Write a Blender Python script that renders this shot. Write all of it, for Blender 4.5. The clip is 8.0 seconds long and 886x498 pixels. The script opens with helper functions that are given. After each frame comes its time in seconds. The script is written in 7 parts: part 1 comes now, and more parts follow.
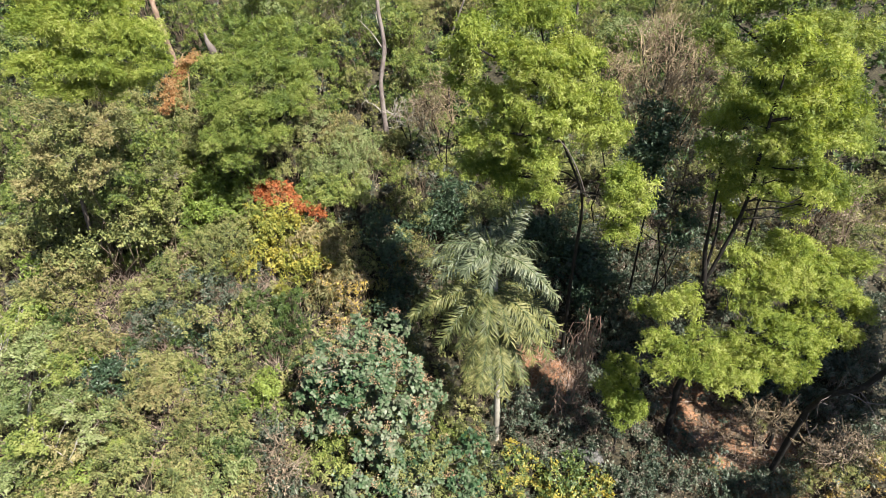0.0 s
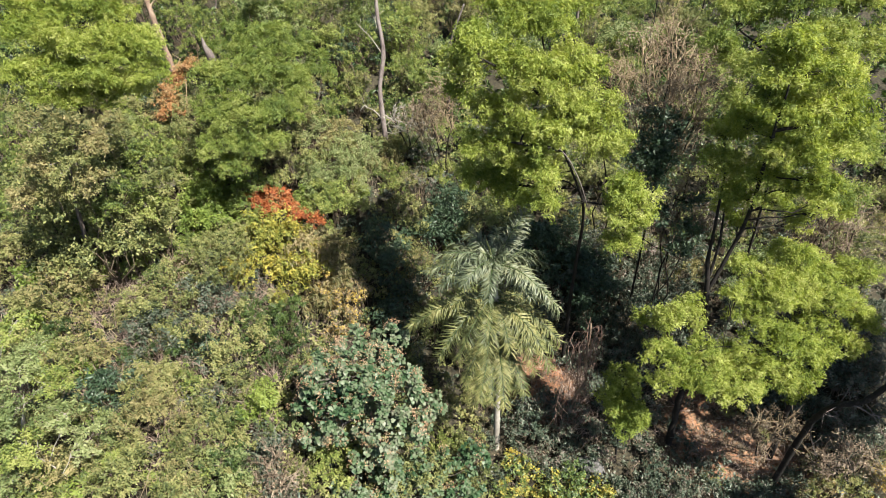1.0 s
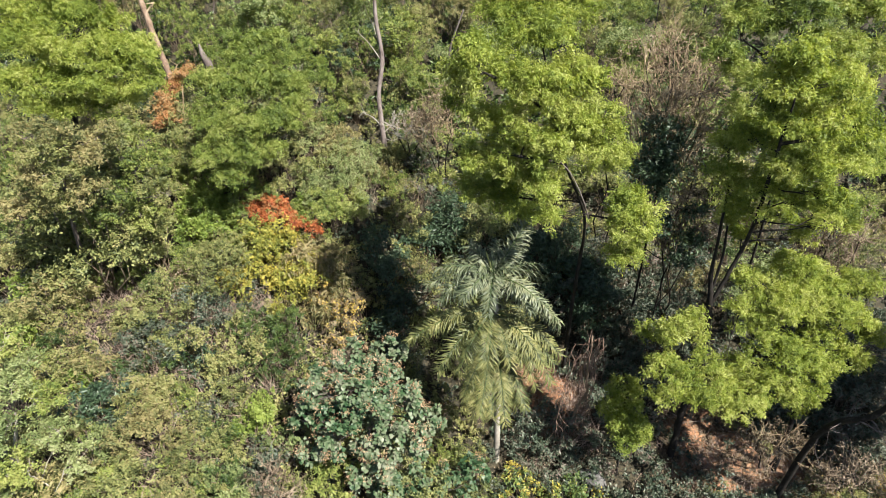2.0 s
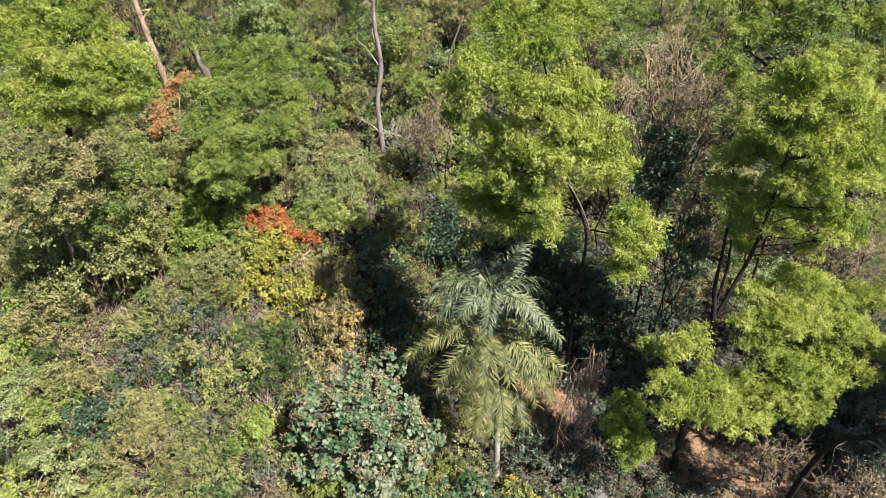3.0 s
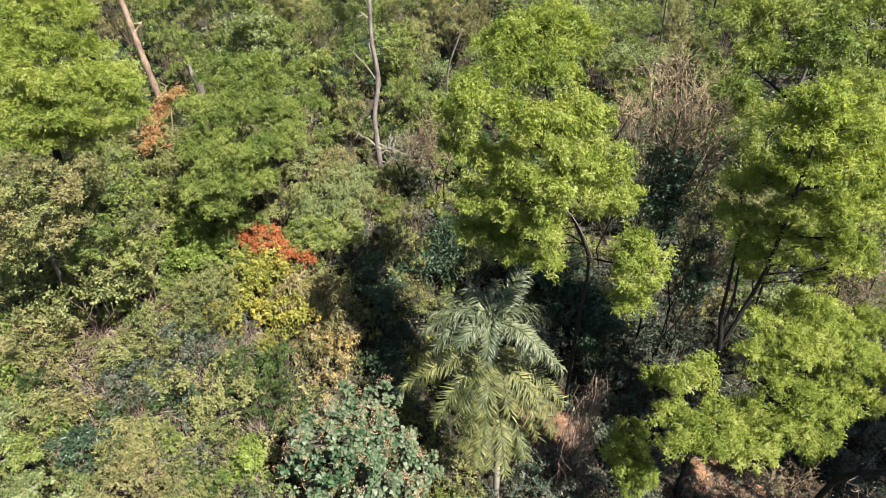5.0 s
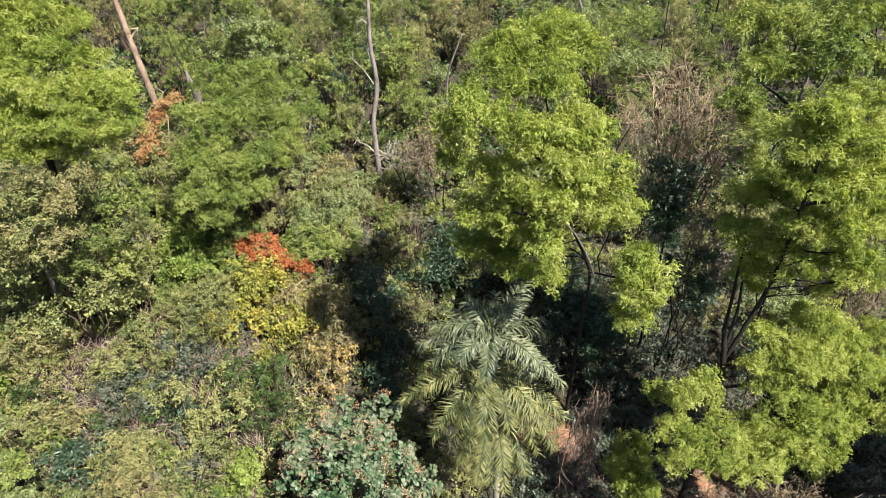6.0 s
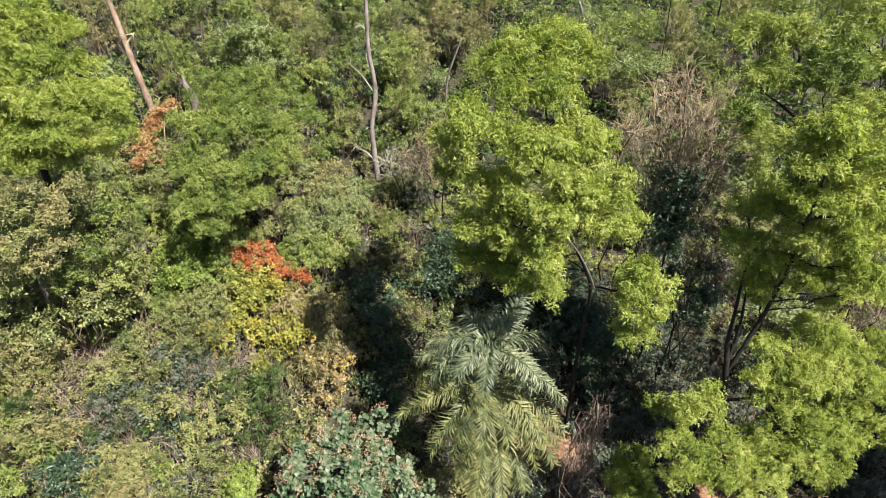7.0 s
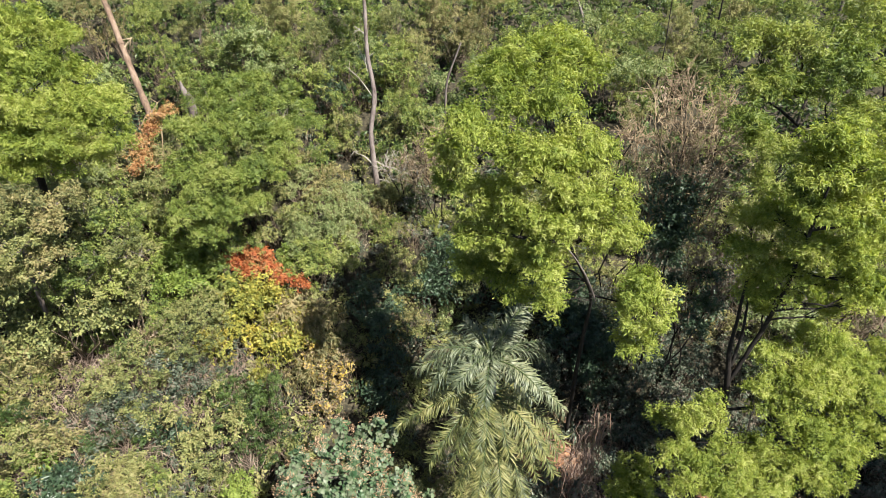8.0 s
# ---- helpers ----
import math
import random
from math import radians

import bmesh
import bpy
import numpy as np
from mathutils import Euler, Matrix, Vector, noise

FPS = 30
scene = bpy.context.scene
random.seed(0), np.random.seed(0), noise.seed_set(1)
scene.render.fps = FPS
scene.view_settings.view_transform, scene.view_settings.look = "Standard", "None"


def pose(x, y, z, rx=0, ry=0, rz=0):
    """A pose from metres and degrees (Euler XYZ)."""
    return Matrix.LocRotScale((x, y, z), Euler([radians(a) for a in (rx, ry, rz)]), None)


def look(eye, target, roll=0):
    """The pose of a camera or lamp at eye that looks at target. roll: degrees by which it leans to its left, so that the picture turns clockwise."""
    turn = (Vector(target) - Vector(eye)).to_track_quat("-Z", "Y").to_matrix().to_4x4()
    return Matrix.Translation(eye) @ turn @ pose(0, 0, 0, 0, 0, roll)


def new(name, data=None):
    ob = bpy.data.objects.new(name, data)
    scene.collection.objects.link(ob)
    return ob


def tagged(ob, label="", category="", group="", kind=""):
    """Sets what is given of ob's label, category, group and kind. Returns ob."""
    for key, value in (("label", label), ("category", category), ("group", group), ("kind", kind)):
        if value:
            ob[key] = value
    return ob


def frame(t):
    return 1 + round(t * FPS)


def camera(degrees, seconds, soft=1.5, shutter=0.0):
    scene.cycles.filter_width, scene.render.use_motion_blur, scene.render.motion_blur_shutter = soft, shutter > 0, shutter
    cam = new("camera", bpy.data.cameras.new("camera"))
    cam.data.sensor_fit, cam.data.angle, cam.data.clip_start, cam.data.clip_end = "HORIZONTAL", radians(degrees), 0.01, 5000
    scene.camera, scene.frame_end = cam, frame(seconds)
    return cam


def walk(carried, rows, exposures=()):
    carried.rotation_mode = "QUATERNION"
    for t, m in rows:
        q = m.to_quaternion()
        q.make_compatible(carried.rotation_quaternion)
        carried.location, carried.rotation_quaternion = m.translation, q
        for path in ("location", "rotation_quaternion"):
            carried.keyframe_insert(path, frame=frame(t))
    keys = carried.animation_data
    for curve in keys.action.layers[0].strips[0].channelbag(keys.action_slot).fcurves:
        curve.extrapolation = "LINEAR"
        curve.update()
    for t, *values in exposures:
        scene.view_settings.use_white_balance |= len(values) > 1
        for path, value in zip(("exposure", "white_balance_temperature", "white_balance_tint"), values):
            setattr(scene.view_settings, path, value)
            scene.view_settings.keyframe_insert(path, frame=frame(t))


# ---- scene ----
cam = camera(72.3, 8.0, soft=0.6)
METRES, EYE, TILT, LEAN, TURN = 3.5, 16.0, -38.0, 0.0, 0.0
ROWS = [
    (0.0, 0.0, 0.0, 0.0, -0.0, 0.0, 0.0),
    (0.5, 0.0013, 0.032, 0.0343, -0.01, 0.02, -0.0),
    (1.0, 0.0026, 0.0684, 0.0781, -0.02, 0.05, 0.01),
    (1.5, 0.0051, 0.1071, 0.1275, -0.04, 0.08, 0.01),
    (3.0, 0.0221, 0.2346, 0.3088, 0.03, 0.01, 0.01),
    (3.5, 0.0297, 0.2776, 0.3657, 0.03, 0.02, 0.01),
    (4.0, 0.0343, 0.3199, 0.4223, 0.06, 0.01, 0.02),
    (4.5, 0.0381, 0.3598, 0.4728, 0.05, 0.03, 0.02),
    (5.0, 0.0401, 0.397, 0.5239, 0.02, 0.07, 0.02),
    (6.5, 0.0693, 0.5188, 0.6789, 0.15, -0.01, 0.0),
    (7.0, 0.0766, 0.5543, 0.7244, 0.16, 0.0, -0.0),
    (7.5, 0.0809, 0.5835, 0.7673, 0.16, -0.01, 0.02),
    (8.0, 0.0837, 0.5982, 0.794, 0.16, -0.01, 0.03),
]
walk(cam, [(t, pose(0, 0, EYE, TILT, LEAN, TURN) @ pose(METRES * x, METRES * y, METRES * z, 90 + pitch, roll, yaw)) for t, x, y, z, yaw, pitch, roll in ROWS])
EXPOSURE = 1.64

# ---- light ----
SUN_ELEV, SUN_AZ = 56.0, 130.0   # azimuth clockwise from +y
world = bpy.data.worlds.new("sky")
scene.world = world
world.use_nodes = True
wt = world.node_tree
sky = wt.nodes.new("ShaderNodeTexSky")
sky.sky_type = 'NISHITA'
sky.sun_disc = False
sky.sun_elevation, sky.sun_rotation = radians(SUN_ELEV), radians(SUN_AZ)
sky.altitude, sky.air_density, sky.dust_density = 400, 1.0, 1.2
wt.nodes["Background"].inputs["Strength"].default_value = 0.05
wt.links.new(sky.outputs[0], wt.nodes["Background"].inputs["Color"])
sun = new("sun", bpy.data.lights.new("sun", 'SUN'))
sun.data.energy, sun.data.angle, sun.data.color = 5.0, radians(0.53), (1.0, 0.95, 0.86)
to_sun = Vector((math.sin(radians(SUN_AZ)) * math.cos(radians(SUN_ELEV)),
                 math.cos(radians(SUN_AZ)) * math.cos(radians(SUN_ELEV)), math.sin(radians(SUN_ELEV))))
sun.matrix_world = look(to_sun * 60, (0, 0, 0))
scene.view_settings.exposure = EXPOSURE


SOIL = [(4.29, 16.58), (10.66, 14.70), (11.37, 13.77), (12.27, 13.46)]   # bare red patches


# ---- materials ----
def nodes_of(name):
    m = bpy.data.materials.new(name)
    m.use_nodes = True
    t = m.node_tree
    t.nodes.clear()
    out = t.nodes.new("ShaderNodeOutputMaterial")
    return m, t, out


def ramp_of(t, stops):
    r = t.nodes.new("ShaderNodeValToRGB")
    els = r.color_ramp.elements
    while len(els) < len(stops):
        els.new(0.5)
    for e, (p, c) in zip(els, stops):
        e.position, e.color = p, (*c, 1)
    return r


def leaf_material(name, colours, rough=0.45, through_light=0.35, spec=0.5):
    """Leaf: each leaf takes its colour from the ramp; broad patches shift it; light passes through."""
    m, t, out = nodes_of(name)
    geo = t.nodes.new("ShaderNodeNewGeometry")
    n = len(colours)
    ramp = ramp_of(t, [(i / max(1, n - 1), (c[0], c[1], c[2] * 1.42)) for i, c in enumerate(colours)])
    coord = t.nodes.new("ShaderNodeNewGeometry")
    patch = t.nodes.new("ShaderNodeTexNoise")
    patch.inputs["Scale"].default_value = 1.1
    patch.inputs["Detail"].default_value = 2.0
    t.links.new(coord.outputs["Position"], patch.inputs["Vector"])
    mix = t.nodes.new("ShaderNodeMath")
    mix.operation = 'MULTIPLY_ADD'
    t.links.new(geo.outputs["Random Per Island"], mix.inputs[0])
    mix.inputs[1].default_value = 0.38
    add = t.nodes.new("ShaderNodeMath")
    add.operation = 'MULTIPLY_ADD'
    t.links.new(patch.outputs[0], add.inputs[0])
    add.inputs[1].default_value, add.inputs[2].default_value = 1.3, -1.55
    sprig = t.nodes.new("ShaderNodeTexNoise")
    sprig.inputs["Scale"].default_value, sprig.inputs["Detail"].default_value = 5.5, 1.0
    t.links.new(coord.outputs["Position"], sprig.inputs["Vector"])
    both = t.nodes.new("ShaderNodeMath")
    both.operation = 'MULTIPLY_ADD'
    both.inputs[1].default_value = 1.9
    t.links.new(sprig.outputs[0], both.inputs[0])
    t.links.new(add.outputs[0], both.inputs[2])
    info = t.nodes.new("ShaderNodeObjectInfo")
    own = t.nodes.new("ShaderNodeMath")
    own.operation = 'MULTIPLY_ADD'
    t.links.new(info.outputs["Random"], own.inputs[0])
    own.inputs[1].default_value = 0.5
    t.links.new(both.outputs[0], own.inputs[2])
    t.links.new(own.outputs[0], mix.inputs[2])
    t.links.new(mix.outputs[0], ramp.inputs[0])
    p = t.nodes.new("ShaderNodeBsdfPrincipled")
    p.inputs["Roughness"].default_value = rough
    p.inputs["Specular IOR Level"].default_value = spec
    t.links.new(ramp.outputs[0], p.inputs["Base Color"])
    tr = t.nodes.new("ShaderNodeBsdfTranslucent")
    hue = t.nodes.new("ShaderNodeHueSaturation")
    hue.inputs["Hue"].default_value, hue.inputs["Saturation"].default_value, hue.inputs["Value"].default_value = 0.49, 1.15, 1.25
    t.links.new(ramp.outputs[0], hue.inputs["Color"])
    t.links.new(hue.outputs[0], tr.inputs["Color"])
    mx = t.nodes.new("ShaderNodeMixShader")
    mx.inputs[0].default_value = through_light
    t.links.new(p.outputs[0], mx.inputs[1])
    t.links.new(tr.outputs[0], mx.inputs[2])
    t.links.new(mx.outputs[0], out.inputs[0])
    return m


def rough_material(name, stops, scale, stretch=(1, 1, 1), rough=0.9, bump=0.4, fine=6.0):
    """Bark, soil and dead wood: two scales of noise for colour, and relief."""
    m, t, out = nodes_of(name)
    co = t.nodes.new("ShaderNodeTexCoord")
    mp = t.nodes.new("ShaderNodeMapping")
    mp.inputs["Scale"].default_value = stretch
    t.links.new(co.outputs["Object"], mp.inputs[0])
    a = t.nodes.new("ShaderNodeTexNoise")
    a.inputs["Scale"].default_value, a.inputs["Detail"].default_value = scale, 6
    b = t.nodes.new("ShaderNodeTexNoise")
    b.inputs["Scale"].default_value, b.inputs["Detail"].default_value = scale * fine, 4
    t.links.new(mp.outputs[0], a.inputs["Vector"])
    t.links.new(mp.outputs[0], b.inputs["Vector"])
    mx = t.nodes.new("ShaderNodeMath")
    mx.operation = 'MULTIPLY_ADD'
    mx.inputs[1].default_value, mx.inputs[2].default_value = 0.45, -0.1
    t.links.new(b.outputs[0], mx.inputs[0])
    ad = t.nodes.new("ShaderNodeMath")
    ad.operation = 'MULTIPLY_ADD'
    ad.inputs[1].default_value = 0.75
    t.links.new(a.outputs[0], ad.inputs[0])
    t.links.new(mx.outputs[0], ad.inputs[2])
    r = ramp_of(t, stops)
    t.links.new(ad.outputs[0], r.inputs[0])
    p = t.nodes.new("ShaderNodeBsdfPrincipled")
    p.inputs["Roughness"].default_value = rough
    p.inputs["Specular IOR Level"].default_value = 0.25
    t.links.new(r.outputs[0], p.inputs["Base Color"])
    bp = t.nodes.new("ShaderNodeBump")
    bp.inputs["Strength"].default_value, bp.inputs["Distance"].default_value = bump, 0.03
    t.links.new(ad.outputs[0], bp.inputs["Height"])
    t.links.new(bp.outputs[0], p.inputs["Normal"])
    t.links.new(p.outputs[0], out.inputs[0])
    return m


soil_mat = rough_material("soil", [(0.15, (0.09, 0.06, 0.04)), (0.42, (0.21, 0.105, 0.06)), (0.6, (0.33, 0.168, 0.092)), (0.85, (0.41, 0.265, 0.16))], 0.9, fine=14.0, bump=0.8)
bark_dark = rough_material("dark_bark", [(0.25, (0.005, 0.0042, 0.0036)), (0.55, (0.016, 0.013, 0.011)), (0.9, (0.12, 0.105, 0.09))], 3.5, (1, 1, 0.4), bump=1.0)
bark_tan = rough_material("tan_bark", [(0.25, (0.055, 0.04, 0.032)), (0.5, (0.17, 0.115, 0.082)), (0.8, (0.33, 0.26, 0.20))], 2.5, (1, 1, 0.25), bump=1.0)
bark_grey = rough_material("grey_brown_bark", [(0.25, (0.035, 0.028, 0.026)), (0.45, (0.11, 0.088, 0.08)), (0.6, (0.165, 0.14, 0.128)), (0.8, (0.27, 0.245, 0.225))], 4.0, (1, 1, 0.25), bump=1.0)
bark_pale = rough_material("pale_bark", [(0.2, (0.13, 0.115, 0.095)), (0.5, (0.29, 0.265, 0.225)), (0.8, (0.45, 0.42, 0.37))], 3.0, (1, 1, 0.3), bump=0.6)
twig_mat = rough_material("twig", [(0.2, (0.05, 0.035, 0.025)), (0.5, (0.16, 0.12, 0.085)), (0.85, (0.36, 0.30, 0.23))], 1.3, bump=0.2)
dry_mat = rough_material("dry_stem", [(0.2, (0.09, 0.063, 0.04)), (0.5, (0.235, 0.175, 0.11)), (0.85, (0.48, 0.40, 0.27))], 1.3, bump=0.2)
vine_mat = rough_material("dry_vine", [(0.2, (0.07, 0.043, 0.033)), (0.5, (0.17, 0.11, 0.085)), (0.85, (0.33, 0.25, 0.20))], 1.3, bump=0.2)
rock_mat = rough_material("grey_rock", [(0.25, (0.02, 0.02, 0.02)), (0.5, (0.06, 0.058, 0.056)), (0.8, (0.20, 0.195, 0.19))], 3.0, bump=0.8)

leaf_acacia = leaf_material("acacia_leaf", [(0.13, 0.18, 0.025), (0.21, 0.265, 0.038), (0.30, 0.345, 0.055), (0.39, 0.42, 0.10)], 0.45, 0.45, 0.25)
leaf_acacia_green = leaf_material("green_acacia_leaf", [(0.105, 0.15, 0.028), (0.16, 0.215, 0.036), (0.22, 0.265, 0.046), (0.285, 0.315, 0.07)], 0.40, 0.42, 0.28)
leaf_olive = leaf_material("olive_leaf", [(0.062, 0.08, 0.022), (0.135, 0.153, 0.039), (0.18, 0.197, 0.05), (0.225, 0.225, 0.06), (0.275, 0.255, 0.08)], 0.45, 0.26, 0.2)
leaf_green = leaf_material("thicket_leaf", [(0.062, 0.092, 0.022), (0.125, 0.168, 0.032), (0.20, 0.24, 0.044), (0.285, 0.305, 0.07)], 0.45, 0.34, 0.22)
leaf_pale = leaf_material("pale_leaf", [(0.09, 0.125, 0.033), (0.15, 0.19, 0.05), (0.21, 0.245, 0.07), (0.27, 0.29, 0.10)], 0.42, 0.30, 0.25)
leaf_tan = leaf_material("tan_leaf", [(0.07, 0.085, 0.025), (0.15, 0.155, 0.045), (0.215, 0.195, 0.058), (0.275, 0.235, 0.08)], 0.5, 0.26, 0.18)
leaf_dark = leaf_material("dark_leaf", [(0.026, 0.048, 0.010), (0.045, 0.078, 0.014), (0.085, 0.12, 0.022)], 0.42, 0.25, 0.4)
# blue raised in these stops: bluish shade painted into the deep green leaves
leaf_teal = leaf_material("shade_tinted_green_leaf", [(0.024, 0.045, 0.018), (0.042, 0.072, 0.027), (0.075, 0.115, 0.04)], 0.4, 0.25, 0.4)
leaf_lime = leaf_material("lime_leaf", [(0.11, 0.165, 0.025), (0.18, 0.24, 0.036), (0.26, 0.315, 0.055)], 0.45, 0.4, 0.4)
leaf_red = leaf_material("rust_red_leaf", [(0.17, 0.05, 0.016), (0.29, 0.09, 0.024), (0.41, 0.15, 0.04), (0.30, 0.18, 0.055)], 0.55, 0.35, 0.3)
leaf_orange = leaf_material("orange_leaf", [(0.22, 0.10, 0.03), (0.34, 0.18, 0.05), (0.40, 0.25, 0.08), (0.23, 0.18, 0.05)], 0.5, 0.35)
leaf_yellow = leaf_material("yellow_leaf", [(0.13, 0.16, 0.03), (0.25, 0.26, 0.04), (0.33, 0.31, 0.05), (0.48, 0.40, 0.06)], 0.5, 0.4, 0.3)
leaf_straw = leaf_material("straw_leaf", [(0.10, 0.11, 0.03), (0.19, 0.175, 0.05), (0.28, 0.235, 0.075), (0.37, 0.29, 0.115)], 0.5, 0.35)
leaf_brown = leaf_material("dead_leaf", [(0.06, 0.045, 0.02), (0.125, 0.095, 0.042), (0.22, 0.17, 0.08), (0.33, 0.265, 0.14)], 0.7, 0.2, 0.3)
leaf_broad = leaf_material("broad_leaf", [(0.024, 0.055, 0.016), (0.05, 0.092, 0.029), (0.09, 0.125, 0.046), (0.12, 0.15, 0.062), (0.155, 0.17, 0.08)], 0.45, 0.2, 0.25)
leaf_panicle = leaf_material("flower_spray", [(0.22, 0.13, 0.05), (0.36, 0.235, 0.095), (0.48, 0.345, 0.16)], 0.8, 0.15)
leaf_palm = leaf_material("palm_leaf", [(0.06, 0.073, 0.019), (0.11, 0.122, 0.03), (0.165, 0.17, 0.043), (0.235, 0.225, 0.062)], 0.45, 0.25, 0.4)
# dull leaves, with extra blue painted in for the shade they stand in
leaf_dull = leaf_material("shade_tinted_dull_leaf", [(0.02, 0.034, 0.015), (0.04, 0.06, 0.026), (0.075, 0.095, 0.043), (0.12, 0.125, 0.062), (0.15, 0.11, 0.065)], 0.42, 0.2, 0.4)
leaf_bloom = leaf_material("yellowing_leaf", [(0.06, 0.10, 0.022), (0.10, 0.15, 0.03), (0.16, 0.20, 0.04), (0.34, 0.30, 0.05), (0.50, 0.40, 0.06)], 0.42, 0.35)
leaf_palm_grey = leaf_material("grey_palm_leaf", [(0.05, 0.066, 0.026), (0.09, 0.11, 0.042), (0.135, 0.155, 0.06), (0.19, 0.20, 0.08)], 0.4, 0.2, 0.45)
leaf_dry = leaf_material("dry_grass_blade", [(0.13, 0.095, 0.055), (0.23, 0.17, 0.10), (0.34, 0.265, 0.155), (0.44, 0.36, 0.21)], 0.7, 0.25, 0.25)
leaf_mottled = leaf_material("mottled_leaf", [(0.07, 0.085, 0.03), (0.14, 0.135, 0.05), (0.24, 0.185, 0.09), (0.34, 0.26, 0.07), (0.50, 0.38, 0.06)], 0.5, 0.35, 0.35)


def shaded_litter_over(mat):
    """Mouldered leaves, coloured extra dark for the shade in plant gaps, cover the soil but for the bare red patches
    low on the slope.
    """
    t = mat.node_tree
    p = [n for n in t.nodes if n.type == 'BSDF_PRINCIPLED'][0]
    ramp = p.inputs["Base Color"].links[0].from_node
    co = t.nodes.new("ShaderNodeTexCoord")
    total = None
    for (x, y), r in ((SOIL[0], 1.3), (SOIL[1], 1.6), (SOIL[2], 1.6), (SOIL[3], 1.6)):
        dist = t.nodes.new("ShaderNodeVectorMath")
        dist.operation = 'DISTANCE'
        flat = t.nodes.new("ShaderNodeVectorMath")
        flat.operation = 'MULTIPLY'
        flat.inputs[1].default_value = (1, 1, 0)
        t.links.new(co.outputs["Object"], flat.inputs[0])
        t.links.new(flat.outputs[0], dist.inputs[0])
        dist.inputs[1].default_value = (x, y, 0)
        mr = t.nodes.new("ShaderNodeMapRange")
        mr.inputs["From Min"].default_value, mr.inputs["From Max"].default_value = r * 1.5, r * 0.6
        t.links.new(dist.outputs["Value"], mr.inputs["Value"])
        if total is None:
            total = mr.outputs[0]
        else:
            mx = t.nodes.new("ShaderNodeMath")
            mx.operation = 'MAXIMUM'
            t.links.new(total, mx.inputs[0])
            t.links.new(mr.outputs[0], mx.inputs[1])
            total = mx.outputs[0]
    nz = t.nodes.new("ShaderNodeTexNoise")
    nz.inputs["Scale"].default_value, nz.inputs["Detail"].default_value = 2.2, 6
    t.links.new(co.outputs["Object"], nz.inputs["Vector"])
    mul = t.nodes.new("ShaderNodeMath")
    mul.operation = 'MULTIPLY'
    mul.use_clamp = True
    edge = t.nodes.new("ShaderNodeMapRange")
    edge.inputs["From Min"].default_value, edge.inputs["From Max"].default_value = 0.38, 0.52
    t.links.new(nz.outputs[0], edge.inputs["Value"])
    t.links.new(total, mul.inputs[0])
    t.links.new(edge.outputs[0], mul.inputs[1])
    # near-black stops: the shade between plants is painted into the leaf cover
    shaded_mould = ramp_of(t, [(0.3, (0.012, 0.011, 0.008)), (0.5, (0.028, 0.025, 0.015)), (0.75, (0.08, 0.066, 0.04))])
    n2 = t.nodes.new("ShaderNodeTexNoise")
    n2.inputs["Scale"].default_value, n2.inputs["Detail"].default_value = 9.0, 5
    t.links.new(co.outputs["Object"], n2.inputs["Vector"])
    t.links.new(n2.outputs[0], shaded_mould.inputs[0])
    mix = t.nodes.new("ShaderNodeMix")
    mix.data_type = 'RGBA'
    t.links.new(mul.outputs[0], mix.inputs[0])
    t.links.new(shaded_mould.outputs[0], mix.inputs[6])
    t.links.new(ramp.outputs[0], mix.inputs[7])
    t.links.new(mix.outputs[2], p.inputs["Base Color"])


shaded_litter_over(soil_mat)


# ---- mesh helpers ----
def unit(v):
    return v / np.maximum(np.linalg.norm(v, axis=-1, keepdims=True), 1e-9)


def mesh_from(name, verts, loops, sizes, mats, smooth=False):
    """A mesh from flat arrays: loop vertex indices and the corner count of each face."""
    me = bpy.data.meshes.new(name)
    verts = np.ascontiguousarray(verts, dtype=np.float32)
    loops = np.ascontiguousarray(loops, dtype=np.int32).ravel()
    sizes = np.ascontiguousarray(sizes, dtype=np.int32)
    me.vertices.add(len(verts))
    me.vertices.foreach_set("co", verts.ravel())
    me.loops.add(len(loops))
    me.loops.foreach_set("vertex_index", loops)
    me.polygons.add(len(sizes))
    starts = np.concatenate(([0], np.cumsum(sizes)[:-1])).astype(np.int32)
    me.polygons.foreach_set("loop_start", starts)
    if smooth:
        me.polygons.foreach_set("use_smooth", np.ones(len(sizes), dtype=bool))
    me.update(calc_edges=True)
    for m in mats if isinstance(mats, (list, tuple)) else (mats,):
        me.materials.append(m)
    return me


def child(name, me, parent, label=""):
    ob = new(name, me)
    ob.parent = parent
    return tagged(ob, label)


def thing(name, at, label, category, group="", kind=""):
    ob = new(name)
    ob.empty_display_size = 0.3
    ob.location = at
    return tagged(ob, label, category, group, kind)


# leaf outlines: (along, aside, lift) and faces
SLIM = (np.array([(0, 0, 0), (0.45, 0.5, 0.12), (1, 0, -0.10), (0.45, -0.5, 0.12)]), [(0, 1, 2), (0, 2, 3)])
GRASS = (np.array([(0, 0.5, 0), (0, -0.5, 0), (0.55, -0.4, 0), (0.55, 0.4, 0), (1, 0, -0.12)]), [(0, 1, 2, 3), (3, 2, 4)])
BLADE = (np.array([(0, 0, 0), (0.25, 0.5, 0.05), (0.62, 0.5, -0.06), (1, 0, -0.42), (0.62, -0.5, -0.06), (0.25, -0.5, 0.05), (0.25, 0, 0.02), (0.62, 0, -0.09)]),
         [(0, 1, 6), (1, 2, 7, 6), (2, 3, 7), (7, 3, 4), (6, 7, 4, 5), (0, 6, 5)])
